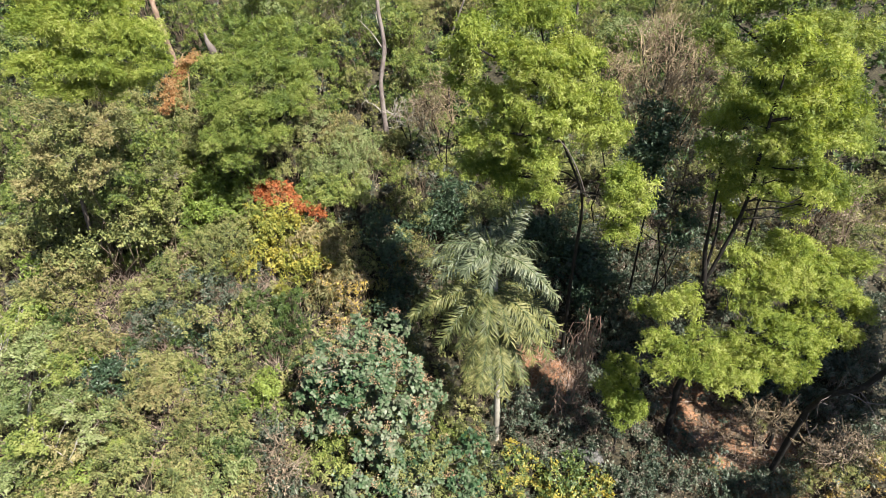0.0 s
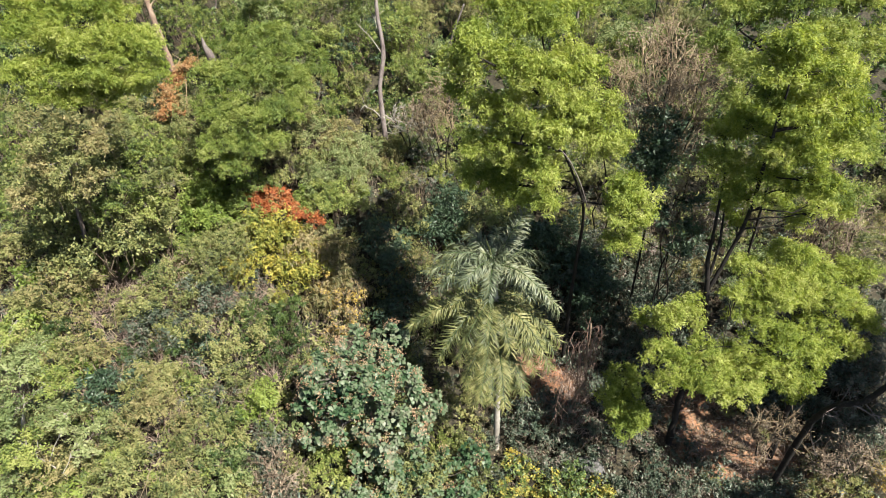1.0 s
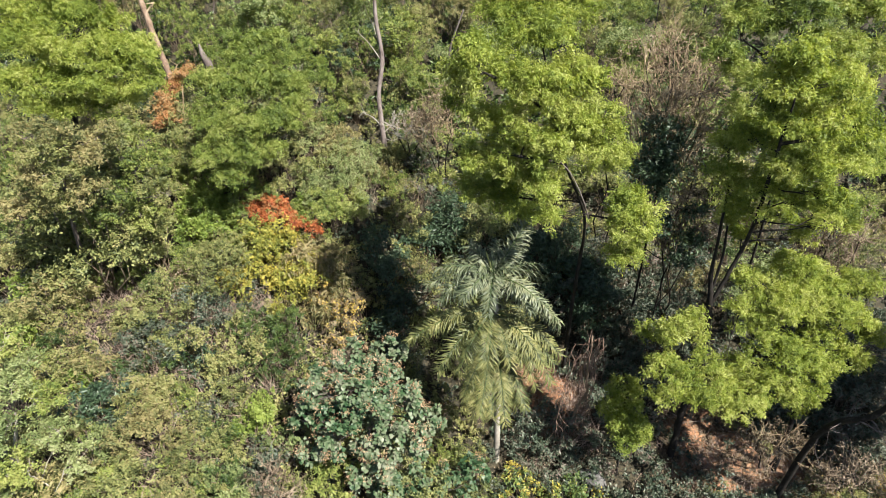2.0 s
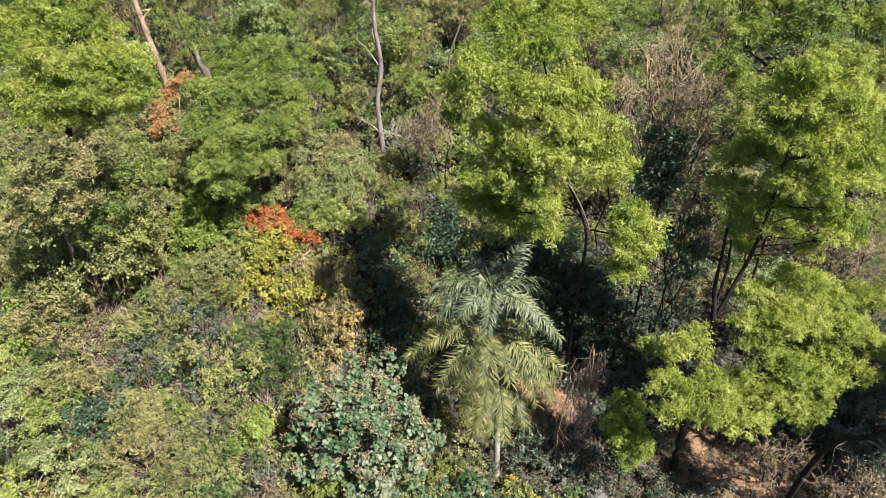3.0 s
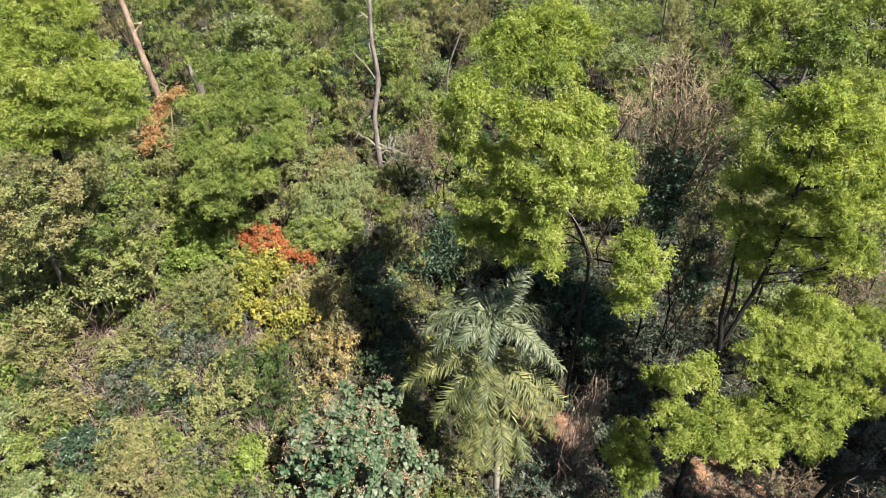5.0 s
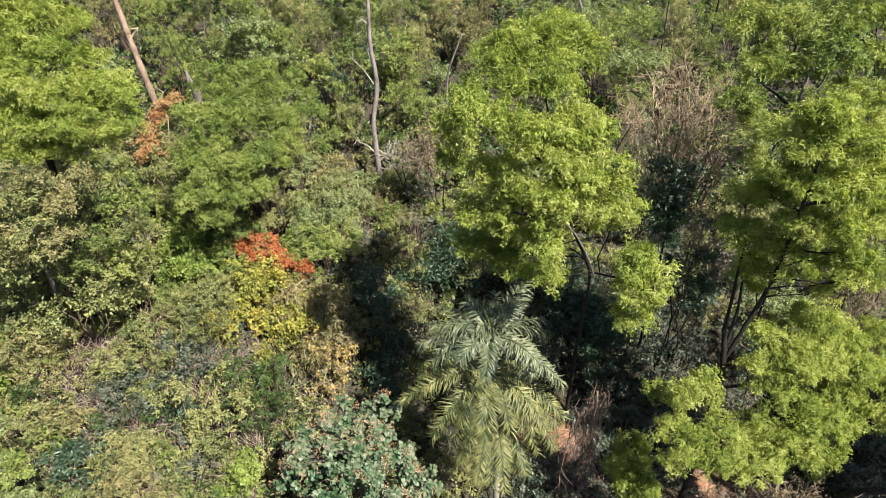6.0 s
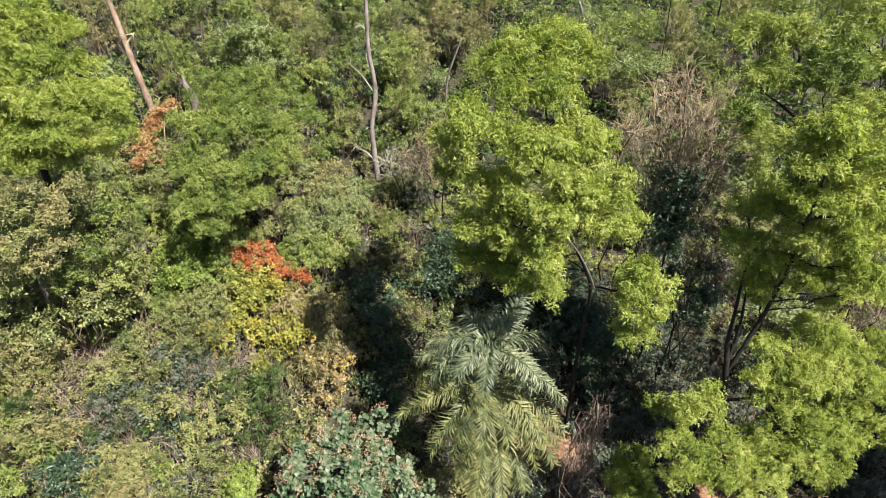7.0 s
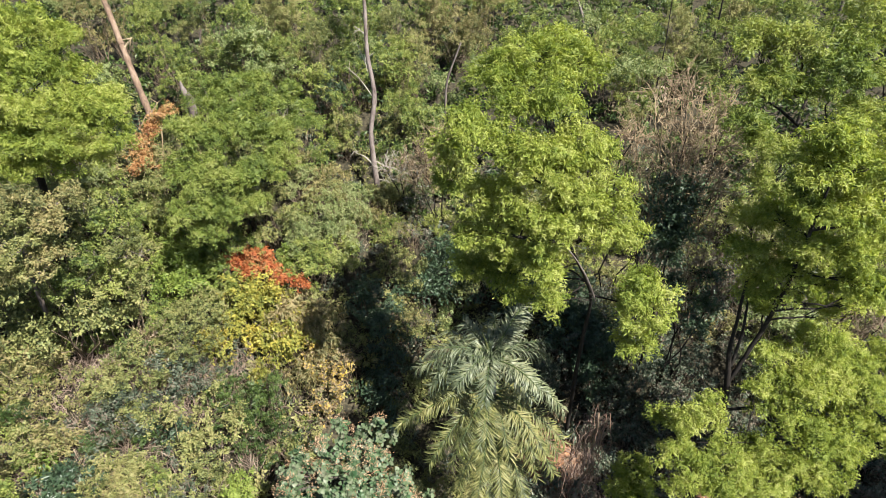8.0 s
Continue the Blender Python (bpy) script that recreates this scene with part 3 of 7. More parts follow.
# ---- broad-leaved tree ----
def broad_tree(label, trunk, radii, puffs, seed, singles=0, sprays=5, name="broadleaf_tree", lmat=None):
    """Tree with big heart-shaped leaves, the outermost ones separate, and sprays of small brownish flowers."""
    rng = np.random.default_rng(seed)
    o = np.array(trunk[0], float)
    ob = thing(name, o, label, "tree")
    pts = np.array(trunk) - o
    child("trunk", Tubes(8).add(pts, radii).mesh("trunk", bark_grey), ob)
    one = mesh_from("leaf", *leaf_arrays(np.zeros((1, 3)), np.array([[1.0, 0, 0]]), np.array([[0, 0, 1.0]]), np.ones(1), np.ones(1), HEART), leaf_broad)
    left = singles
    ln, wd, per, each, sl, droop, flat, outline, mat = KINDS["broad"]
    for px, py, pz, pr in puffs:
        c = np.array((px, py, pz)) - o
        n = int(820 * pr * pr / 0.6)
        m = int(10 + 10 * pr)
        hub = unit(rng.normal(0, 1, (m, 3)) + np.array((0, -0.3, 0.5)))
        hub[:, 2] = np.maximum(hub[:, 2], -0.35)
        seat = hub * pr * rng.uniform(0.5, 0.98, (m, 1))
        pick = rng.integers(m, size=n)
        d = unit(hub[pick] + rng.normal(0, 0.75, (n, 3)))
        pos = c + (seat[pick] + d * (pr * rng.uniform(0.08, 0.30, (n, 1)))) * np.array((1, 1, 0.9))
        rad = np.linalg.norm(pos - c, axis=1)
        ax = unit(d * 0.7 + rng.normal(0, 0.4, (n, 3)) + np.array((0, 0, -0.3)))
        nr = unit(d * 0.45 + np.array((0, -0.1, 0.7)) + rng.normal(0, 0.45, (n, 3)))
        L = rng.uniform(0.075, 0.15, len(d))
        use = np.zeros(len(d), bool)
        outer = np.argsort(-(rad / pr) - d[:, 2] * 0.3)[:min(left, 28)]
        use[outer] = True
        left -= len(outer)
        for i in outer:
            z3 = Vector(nr[i])
            x3 = Vector(ax[i])
            x3 = (x3 - z3 * x3.dot(z3)).normalized()
            y3 = z3.cross(x3)
            m = Matrix((x3, y3, z3)).transposed().to_4x4()
            m.translation = Vector(pos[i])
            lf = child("leaf", one, ob)
            lf.matrix_local = m @ Matrix.Diagonal((L[i], L[i] * 0.95, L[i], 1))
        keep = ~use
        rest = leaf_arrays(pos[keep], ax[keep], nr[keep], L[keep], L[keep] * 0.95, HEART)
        child("foliage", mesh_from("foliage", *rest, lmat or leaf_broad), ob)
        tb = Tubes(5)
        j = int(np.argmin(np.linalg.norm(pts - c, axis=1) + np.maximum(0, pts[:, 2] - c[2])))
        main = bent(pts[j], c, rng, 6, 0.08)
        tb.add(main, np.linspace(0.04, 0.015, 6))
        for _ in range(10):
            tb.add(bent(main[rng.integers(2, 6)], pos[rng.integers(len(pos))], rng, 5, 0.1), np.linspace(0.013, 0.005, 5), 4)
        child("branch", tb.mesh("branch", bark_grey), ob)
        for i in rng.choice(len(d), min(len(d), sprays), replace=False):
            q = 34
            base = pos[i] + d[i] * 0.10 + np.array((0, 0, 0.05))
            fp = base + rng.normal(0, 0.085, (q, 3)) * (1, 1, 0.7)
            fa = unit(rng.normal(0, 1, (q, 3)) + np.array((0, 0, 0.4)))
            sp = leaf_arrays(fp, fa, rng.normal(0, 1, (q, 3)), rng.uniform(0.05, 0.10, q), rng.uniform(0.015, 0.03, q), SLIM)
            tagged(child("flower_spray", mesh_from("flower_spray", *sp, leaf_panicle), ob, "brownish orange flower spray"), kind="stuff")
    return ob


# ---- bare and dead wood ----
def bare_tree(name, label, pts, radii, bark, twigs, seed, twig_bark=None, category="tree"):
    """A bare trunk through points, with its twigs, each a tube of its own."""
    rng = np.random.default_rng(seed)
    o = np.array(pts[0], float)
    ob = thing(name, o, label, category)
    p = np.array(pts, float) - o
    t = np.linspace(0, len(p) - 1, (len(p) - 1) * 6 + 1)
    q = np.stack([np.interp(t, np.arange(len(p)), p[:, i]) for i in range(3)], -1)
    for _ in range(4):
        q[1:-1] = 0.25 * q[:-2] + 0.5 * q[1:-1] + 0.25 * q[2:]
    r = np.interp(t, np.arange(len(p)), radii) * rng.uniform(0.9, 1.1, len(t))
    child("trunk", Tubes(12).add(q, r).mesh("trunk", bark), ob)
    for tw, r0 in twigs:
        w = np.array(tw, float) - o
        tb = Tubes(6)
        full = np.concatenate([bent(w[i], w[i + 1], rng, 4, 0.08)[: (4 if i == len(w) - 2 else 3)] for i in range(len(w) - 1)])
        tb.add(full, np.linspace(r0, r0 * 0.35, len(full)))
        for _ in range(3):
            k = int(rng.integers(len(full) // 2, len(full)))
            tb.add(bent(full[k], full[k] + rng.normal(0, 0.35, 3), rng, 4, 0.1), np.linspace(r0 * 0.45, r0 * 0.15, 4), 4)
        child("branch", tb.mesh("branch", twig_bark or bark), ob)
    return ob


def dry_brush(label, foot, puffs, seed, leaves=0.5, fine=90, mats=None):
    """A leafless tangle: stems from a foot, forking into fine brown twigs, with a few dead leaves."""
    rng = np.random.default_rng(seed)
    o = np.array(foot, float)
    ob = thing("dry_bush", o, label, "dead bush")
    for px, py, pz, pr in puffs:
        c = np.array((px, py, pz)) - o
        tb = Tubes(4)
        main = bent((0, 0, 0), c, rng, 7, 0.06)
        child("stem", Tubes(5).add(main, np.linspace(0.035, 0.016, 7)).mesh("stem", bark_dark), ob)
        for j in range(fine):
            d = unit(rng.normal(0, 1, 3) + np.array((0, 0, 0.7)))
            a = main[rng.integers(4, 7)] + rng.normal(0, 0.10, 3) * pr
            b = c + d * pr * rng.uniform(0.7, 1.3)
            ln = bent(a, b, rng, 5, 0.16)
            bold = 0.032 if j % 5 == 0 else 0.017
            tb.add(ln, np.linspace(bold, 0.005, 5), 4)
            for _ in range(6):
                k = int(rng.integers(1, 5))
                tb.add(bent(ln[k], ln[k] + unit(d + rng.normal(0, 0.55, 3)) * rng.uniform(0.25, 0.7) * pr, rng, 4, 0.16), np.linspace(0.012, 0.004, 4), 3)
        child("branch", tb.mesh("branch", mats or dry_mat), ob)
        arr, _ = clump(c, pr, "brown", rng, density=leaves, core=0.2)
        tagged(child("dead_foliage", mesh_from("dead_foliage", *arr, leaf_brown), ob), kind="stuff")
    return ob


def vine_curtain():
    """Dry climbers that hang from a dead stem in long thin strands, loose at the foot."""
    rng = np.random.default_rng(63)
    foot = np.array((5.10, 15.20, float(ground_z(5.10, 15.20)) - 0.1))
    ob = thing("dry_vine", foot, "curtain of hanging dry vines, pinkish brown, over a dead stem", "vine")
    top = np.array((4.95, 14.75, 1.7)) - foot
    child("stem", Tubes(6).add(bent((0, 0, 0), top, rng, 9, 0.05), np.linspace(0.06, 0.03, 9)).mesh("stem", twig_mat), ob)
    for i in range(26):
        a = top + np.array((rng.normal(-0.1, 0.32), rng.normal(0, 0.25), rng.uniform(-1.8, -0.1)))
        b = a + np.array((rng.normal(0, 0.30), rng.normal(-0.15, 0.2), -rng.uniform(1.6, 3.6)))
        b[2] = max(b[2], 0.15)
        tb = Tubes(4)
        tb.add(bent(top * min(1.0, max(0.3, a[2] / top[2])), a, rng, 5, 0.05), np.full(5, 0.003))
        ln = bent(a, b, rng, 9, 0.05)
        tb.add(ln, np.linspace(0.014, 0.005, 9))
        for _ in range(7):
            k = int(rng.integers(1, 8))
            tb.add(bent(ln[k], ln[k] + rng.normal(0, 0.22, 3) + (0, 0, -rng.uniform(0.1, 0.5)), rng, 5, 0.15), np.linspace(0.008, 0.003, 5), 3)
        child("strand", tb.mesh("strand", vine_mat), ob)


def rock(label, at, size, seed):
    rng = np.random.default_rng(seed)
    bm = bmesh.new()
    bmesh.ops.create_icosphere(bm, subdivisions=3, radius=1)
    for v in bm.verts:
        n = noise.noise(v.co * 1.3 + Vector((seed, 0, 0))) * 0.35 + noise.noise(v.co * 3.5) * 0.12
        v.co = Vector((v.co.x * size[0], v.co.y * size[1], v.co.z * size[2])) * (1 + n)
    me = bpy.data.meshes.new("rock")
    bm.to_mesh(me)
    bm.free()
    me.materials.append(rock_mat)
    ob = new("rock", me)
    ob.location = at
    return tagged(ob, label, "rock")


# ---- trees ----
tree("acacia_tree", "tall acacia with drooping yellow-green leaf clumps and pale branches",
     [(5.05, 17.60, -4.00), (4.72, 17.00, 2.00), (4.58, 16.40, 4.30), (4.08, 14.95, 6.45), (3.18, 14.65, 8.24), (2.77, 15.59, 9.94), (2.53, 17.50, 11.24)], [0.08, 0.06, 0.05, 0.04, 0.034, 0.028, 0.018],
     [([(3.92, 14.66, 6.63), (4.48, 14.25, 6.76), (4.76, 14.02, 6.94)], [0.03, 0.024, 0.014]),
      ([(4.00, 14.33, 6.70), (3.66, 14.13, 7.57), (3.20, 13.91, 8.43), (2.85, 14.23, 8.68)], [0.022, 0.02, 0.015, 0.008], bark_grey),
      ([(3.18, 14.65, 8.24), (2.16, 14.57, 8.46), (1.47, 14.74, 8.52)], [0.06, 0.045, 0.02]),
      ([(2.79, 15.26, 9.34), (1.67, 15.04, 10.20), (0.85, 14.91, 10.68)], [0.05, 0.035, 0.02]),
      ([(2.93, 15.00, 9.01), (3.72, 15.17, 9.07), (4.34, 15.09, 8.64)], [0.05, 0.035, 0.02])],
     [(1.58, 17.26, 11.10, 0.84), (2.34, 17.88, 11.40, 0.88), (3.17, 18.43, 11.30, 0.84), (2.58, 16.46, 10.89, 1.05), (0.82, 14.95, 10.73, 0.75), (0.52, 14.72, 10.28, 0.52), (1.77, 15.48, 10.28, 0.75), (2.45, 15.11, 9.80, 1.02), (3.35, 15.69, 9.89, 0.84), (3.65, 15.17, 9.07, 0.98), (4.27, 14.82, 8.30, 0.78), (1.65, 15.53, 8.88, 0.95), (1.27, 15.59, 7.82, 0.78), (3.16, 14.87, 8.69, 0.76), (2.27, 15.16, 7.92, 0.88), (2.57, 14.33, 7.51, 0.69), (1.78, 15.47, 6.70, 0.72), (3.73, 18.30, 10.97, 0.69), (2.68, 14.09, 6.88, 0.41), (2.14, 14.47, 6.87, 0.39), (4.45, 15.17, 8.91, 0.40), (0.33, 14.71, 9.78, 0.35), (0.20, 15.01, 10.50, 0.29), (4.00, 15.78, 9.85, 0.42), (1.09, 15.78, 6.77, 0.67), (4.65, 14.07, 7.18, 0.69), (5.01, 13.76, 6.78, 0.72), (4.79, 13.47, 6.08, 0.49), (5.41, 14.02, 6.94, 0.43), (2.77, 14.00, 9.01, 0.34), (2.09, 14.50, 8.99, 0.38), (1.73, 14.80, 8.32, 0.40), (2.51, 14.10, 8.44, 0.33)],
     "acacia", bark_dark, 11, group="acacia trees")
tree("acacia_tree", "forked acacia with black bark and a broad yellow-green crown",
     [(8.86, 14.28, -5.10), (8.79, 14.36, -4.36), (8.76, 14.46, -3.20), (8.66, 14.50, -2.00), (8.76, 14.56, -0.90), (8.60, 14.64, 0.60), (8.60, 14.68, 1.90), (8.42, 14.72, 3.18), (8.19, 14.88, 4.15), (8.06, 14.95, 5.71), (7.86, 15.07, 7.80)], [0.17, 0.125, 0.115, 0.12, 0.10, 0.098, 0.09, 0.085, 0.058, 0.042, 0.025],
     [([(8.42, 14.72, 3.18), (8.66, 14.86, 4.02), (9.01, 15.00, 5.77), (8.50, 14.30, 7.63), (8.16, 13.88, 9.20), (8.09, 13.87, 10.49)], [0.06, 0.06, 0.055, 0.05, 0.04, 0.02]),
      ([(8.35, 14.82, 3.75), (8.47, 15.07, 4.88), (8.39, 15.26, 5.77)], [0.05, 0.04, 0.025]),
      ([(8.58, 14.68, 1.96), (9.58, 14.43, 2.44), (11.14, 14.86, 2.99), (12.49, 14.89, 2.71)], [0.05, 0.04, 0.03, 0.015]),
      ([(8.60, 14.64, 0.90), (9.26, 13.77, 1.21), (10.68, 13.66, 1.78)], [0.05, 0.04, 0.02]),
      ([(8.16, 13.88, 9.20), (8.94, 13.78, 9.41), (9.58, 14.10, 9.81)], [0.05, 0.04, 0.02])],
     [(7.89, 14.11, 11.29, 0.63), (7.82, 13.98, 10.64, 0.62), (8.43, 13.91, 10.54, 0.64), (7.84, 14.19, 9.77, 0.62), (8.56, 13.94, 9.61, 0.77), (9.39, 14.11, 9.66, 0.78), (9.79, 14.76, 10.33, 0.72), (7.79, 14.65, 8.90, 0.62), (8.50, 14.10, 8.52, 0.68), (9.25, 13.89, 8.41, 0.74), (10.13, 14.10, 8.52, 0.61), (8.35, 14.17, 7.63, 0.59), (7.48, 14.68, 7.63, 0.65), (7.62, 15.26, 8.37, 0.58), (9.72, 13.72, 7.70, 0.55), (10.26, 14.21, 9.31, 0.60), (8.16, 14.34, 6.88, 0.53), (10.67, 14.60, 6.39, 0.46), (10.55, 15.00, 5.61, 0.45), (11.56, 14.80, 6.04, 0.47), (9.79, 15.20, 6.22, 0.41), (9.09, 15.60, 5.18, 0.37), (9.81, 14.40, 7.20, 0.50), (8.58, 15.80, 5.76, 0.43)],
     "acacia", bark_dark, 13, group="acacia trees")
tree("acacia_tree", "spreading lower acacia crown, bright yellow-green, over dry ground",
     [(12.65, 13.84, -4.96), (12.10, 13.88, 0.11), (11.56, 14.38, 1.72), (11.14, 15.18, 3.40)], [0.09, 0.08, 0.06, 0.03],
     [([(11.98, 13.97, 0.56), (10.44, 13.99, 1.38), (9.06, 13.79, 1.62), (7.50, 13.79, 1.62)], [0.03, 0.026, 0.02, 0.01]),
      ([(11.56, 14.38, 1.72), (12.62, 14.70, 2.14), (13.66, 14.99, 2.35)], [0.05, 0.035, 0.02])],
     [(10.25, 15.04, 3.54, 0.86), (11.08, 15.43, 3.88, 0.83), (11.92, 15.29, 3.54, 0.95), (10.94, 14.61, 3.00, 1.03), (12.25, 14.72, 2.64, 1.05), (13.33, 14.81, 2.28, 0.74), (12.80, 14.16, 1.44, 0.71), (11.66, 13.90, 1.76, 0.87), (10.45, 13.70, 2.00, 0.85), (9.77, 14.12, 2.53, 0.68), (9.53, 13.41, 1.30, 0.78), (8.98, 13.27, 0.64, 0.67), (10.68, 13.32, 0.86, 0.70), (11.67, 13.39, 0.62, 0.56), (7.19, 13.60, 3.00, 0.36), (7.63, 13.35, 3.17, 0.35), (7.76, 12.80, 2.47, 0.39), (8.06, 12.49, 1.58, 0.43), (6.86, 12.77, 2.26, 0.39), (7.68, 12.51, 1.28, 0.43), (13.82, 15.61, 2.98, 0.72), (13.19, 13.87, 1.39, 0.42), (12.18, 13.42, 1.15, 0.45), (6.48, 13.15, 2.42, 0.33), (6.58, 12.39, 1.45, 0.39), (13.87, 14.42, 1.94, 0.46), (10.04, 13.06, 0.36, 0.42), (6.19, 13.79, 2.92, 0.30), (6.77, 13.20, 3.46, 0.60), (7.46, 13.60, 3.56, 0.39), (6.71, 12.80, 2.04, 0.59), (7.44, 12.70, 1.49, 0.53), (9.20, 13.90, 1.22, 0.53), (9.54, 12.90, 0.65, 0.62), (8.82, 12.80, 0.50, 0.48), (8.40, 13.30, 1.55, 0.51), (9.91, 14.60, 3.26, 0.61), (9.15, 14.40, 3.27, 0.40), (9.24, 14.80, 4.05, 0.43), (11.39, 13.20, 0.10, 0.50), (9.03, 13.20, 0.88, 0.59), (6.54, 13.40, 2.99, 0.29)],
     "acacia", bark_dark, 14, density=0.9, group="acacia trees")
tree("acacia_sapling", "small leafy yellow-green sapling beside bare red soil",
     [(6.65, 13.69, -5.04), (6.29, 13.72, -1.22), (6.17, 14.00, -0.06)], [0.04, 0.03, 0.015], [],
     [(6.17, 13.88, -0.21, 0.63), (5.92, 13.55, -0.96, 0.67), (6.57, 13.55, -0.96, 0.63), (6.41, 13.32, -1.91, 0.68)], "acacia", bark_dark, 15, group="acacia trees")
# The lower clumps, hidden behind the forked crown, are added to deepen its shade.
tree("acacia_tree", "dense green acacia crown behind the forked one",
     [(13.20, 20.60, -2.70), (11.60, 18.90, 5.77), (10.05, 17.55, 9.84)], [0.05, 0.04, 0.03],
     [([(10.35, 17.54, 9.02), (9.29, 17.93, 9.85), (8.67, 18.22, 10.22)], [0.05, 0.04, 0.02]),([(10.35, 17.54, 9.02), (11.00, 17.64, 10.28), (11.69, 17.71, 10.87)], [0.05, 0.04, 0.02])],
     [(7.65, 16.52, 11.29, 0.76), (7.17, 16.01, 10.63, 0.63), (7.72, 15.59, 10.09, 0.66), (8.30, 16.24, 11.25, 0.71), (8.50, 16.82, 12.00, 0.75), (9.13, 16.19, 11.67, 0.80), (9.73, 15.71, 10.90, 0.74), (10.33, 16.39, 11.60, 0.88), (9.72, 17.37, 12.37, 0.83), (7.96, 15.62, 9.15, 0.57), (10.97, 16.12, 10.45, 0.70), (7.61, 17.32, 11.99, 0.70), (10.96, 17.37, 12.37, 0.83), (10.21, 16.60, 8.63, 0.92), (11.13, 16.79, 8.87, 0.92), (9.76, 16.39, 7.87, 0.86), (10.70, 16.10, 7.50, 0.86), (11.59, 15.85, 7.66, 0.85), (11.46, 15.39, 6.27, 0.71), (9.89, 16.33, 6.49, 0.72)],
     "acacia_green", bark_dark, 16, group="acacia trees")
# Stands out of view; added only to cast shade on the slope's foot.
tree("acacia_tree", "unseen acacia with yellow-green crown, added to shade the foot of the slope",
     [(17.6, 11.2, -5.0), (17.3, 11.0, 0.0), (17.2, 10.8, 5.0)], [0.16, 0.12, 0.05], [],
     [(17.2, 11.4, 6.6, 1.0), (18.2, 11.6, 6.2, 1.3), (16.2, 12.2, 5.0, 1.1), (17.4, 12.8, 4.6, 1.1), (16.4, 7.8, 4.2, 1.1), (19.0, 12.5, 6.5, 1.5), (20.4, 13.4, 6.0, 1.5), (19.4, 14.6, 5.4, 1.4), (18.4, 15.0, 4.4, 1.2), (21.0, 15.0, 5.6, 1.5), (19.2, 12.4, 3.4, 1.3), (17.2, 12.3, 2.8, 1.1), (21.0, 11.4, 5.6, 1.4), (20.8, 14.6, 3.2, 1.4), (17.8, 11.2, 2.2, 1.1), (15.7, 8.5, 8.0, 0.8), (20.3, 10.2, 7.5, 1.3), (20.3, 9.8, 9.0, 1.2), (20.3, 11.2, 7.0, 1.2), (21.4, 12.0, 7.5, 1.3)],
     "acacia_shade", bark_dark, 18, density=1.7, group="acacia trees")
tree("acacia_tree", "bushy acacia with bright yellow-green rounded crown",
     [(-14.64, 21.81, 0.86), (-12.85, 20.31, 6.88), (-11.73, 19.98, 9.54)], [0.13, 0.11, 0.05],
     [([(-12.28, 19.95, 7.88), (-10.69, 19.84, 8.88), (-9.87, 20.15, 9.12)], [0.06, 0.04, 0.02]),([(-12.28, 19.95, 7.88), (-12.53, 19.46, 9.04), (-12.84, 19.69, 9.83)], [0.06, 0.04, 0.02])],
     [(-12.50, 20.22, 10.50, 1.05), (-11.50, 20.41, 10.26, 1.00), (-12.55, 19.10, 9.71, 0.91), (-11.60, 19.19, 9.50, 1.04), (-10.75, 19.57, 9.35, 0.94), (-10.11, 19.75, 8.92, 0.84), (-12.16, 18.75, 8.62, 0.88), (-11.15, 19.03, 8.50, 0.95), (-10.43, 19.24, 8.11, 0.74), (-12.78, 18.57, 8.71, 0.75), (-9.70, 19.80, 8.33, 0.61), (-11.28, 21.35, 10.65, 0.80), (-12.34, 21.68, 11.07, 0.97), (-13.29, 21.16, 11.05, 0.95), (-9.88, 20.46, 9.18, 0.64), (-10.75, 20.75, 9.88, 0.67), (-11.96, 18.90, 7.66, 0.60), (-11.09, 19.30, 7.65, 0.61), (-12.60, 18.60, 7.93, 0.59), (-10.19, 19.60, 7.76, 0.43)],
     "acacia", bark_dark, 21, group="acacia trees")
tree("acacia_tree", "rounded green acacia crown above the thicket",
     [(-8.53, 22.49, 0.99), (-7.88, 21.89, 3.87), (-7.41, 22.36, 6.74)], [0.12, 0.10, 0.04],
     [([(-7.75, 21.95, 4.59), (-8.57, 21.54, 6.02), (-9.00, 21.73, 6.59)], [0.06, 0.04, 0.02]),([(-7.75, 21.95, 4.59), (-6.10, 22.30, 5.85), (-5.32, 23.23, 6.55)], [0.06, 0.04, 0.02])],
     [(-7.82, 23.25, 7.88, 0.91), (-6.98, 24.09, 7.98, 0.98), (-6.02, 24.21, 7.49, 0.95), (-8.45, 22.17, 7.15, 0.77), (-7.68, 22.11, 7.07, 1.02), (-6.69, 22.61, 7.06, 1.08), (-5.75, 23.23, 6.55, 0.99), (-8.25, 21.15, 6.33, 0.76), (-7.64, 20.94, 6.22, 1.00), (-6.70, 21.45, 6.06, 1.02), (-5.91, 22.32, 5.72, 0.85), (-8.10, 20.18, 5.41, 0.83), (-7.11, 20.44, 5.25, 0.85), (-7.68, 20.11, 4.51, 0.69), (-5.14, 24.19, 6.82, 0.70), (-6.32, 20.91, 5.21, 0.70)],
     "acacia_green", bark_grey, 22, group="acacia trees")
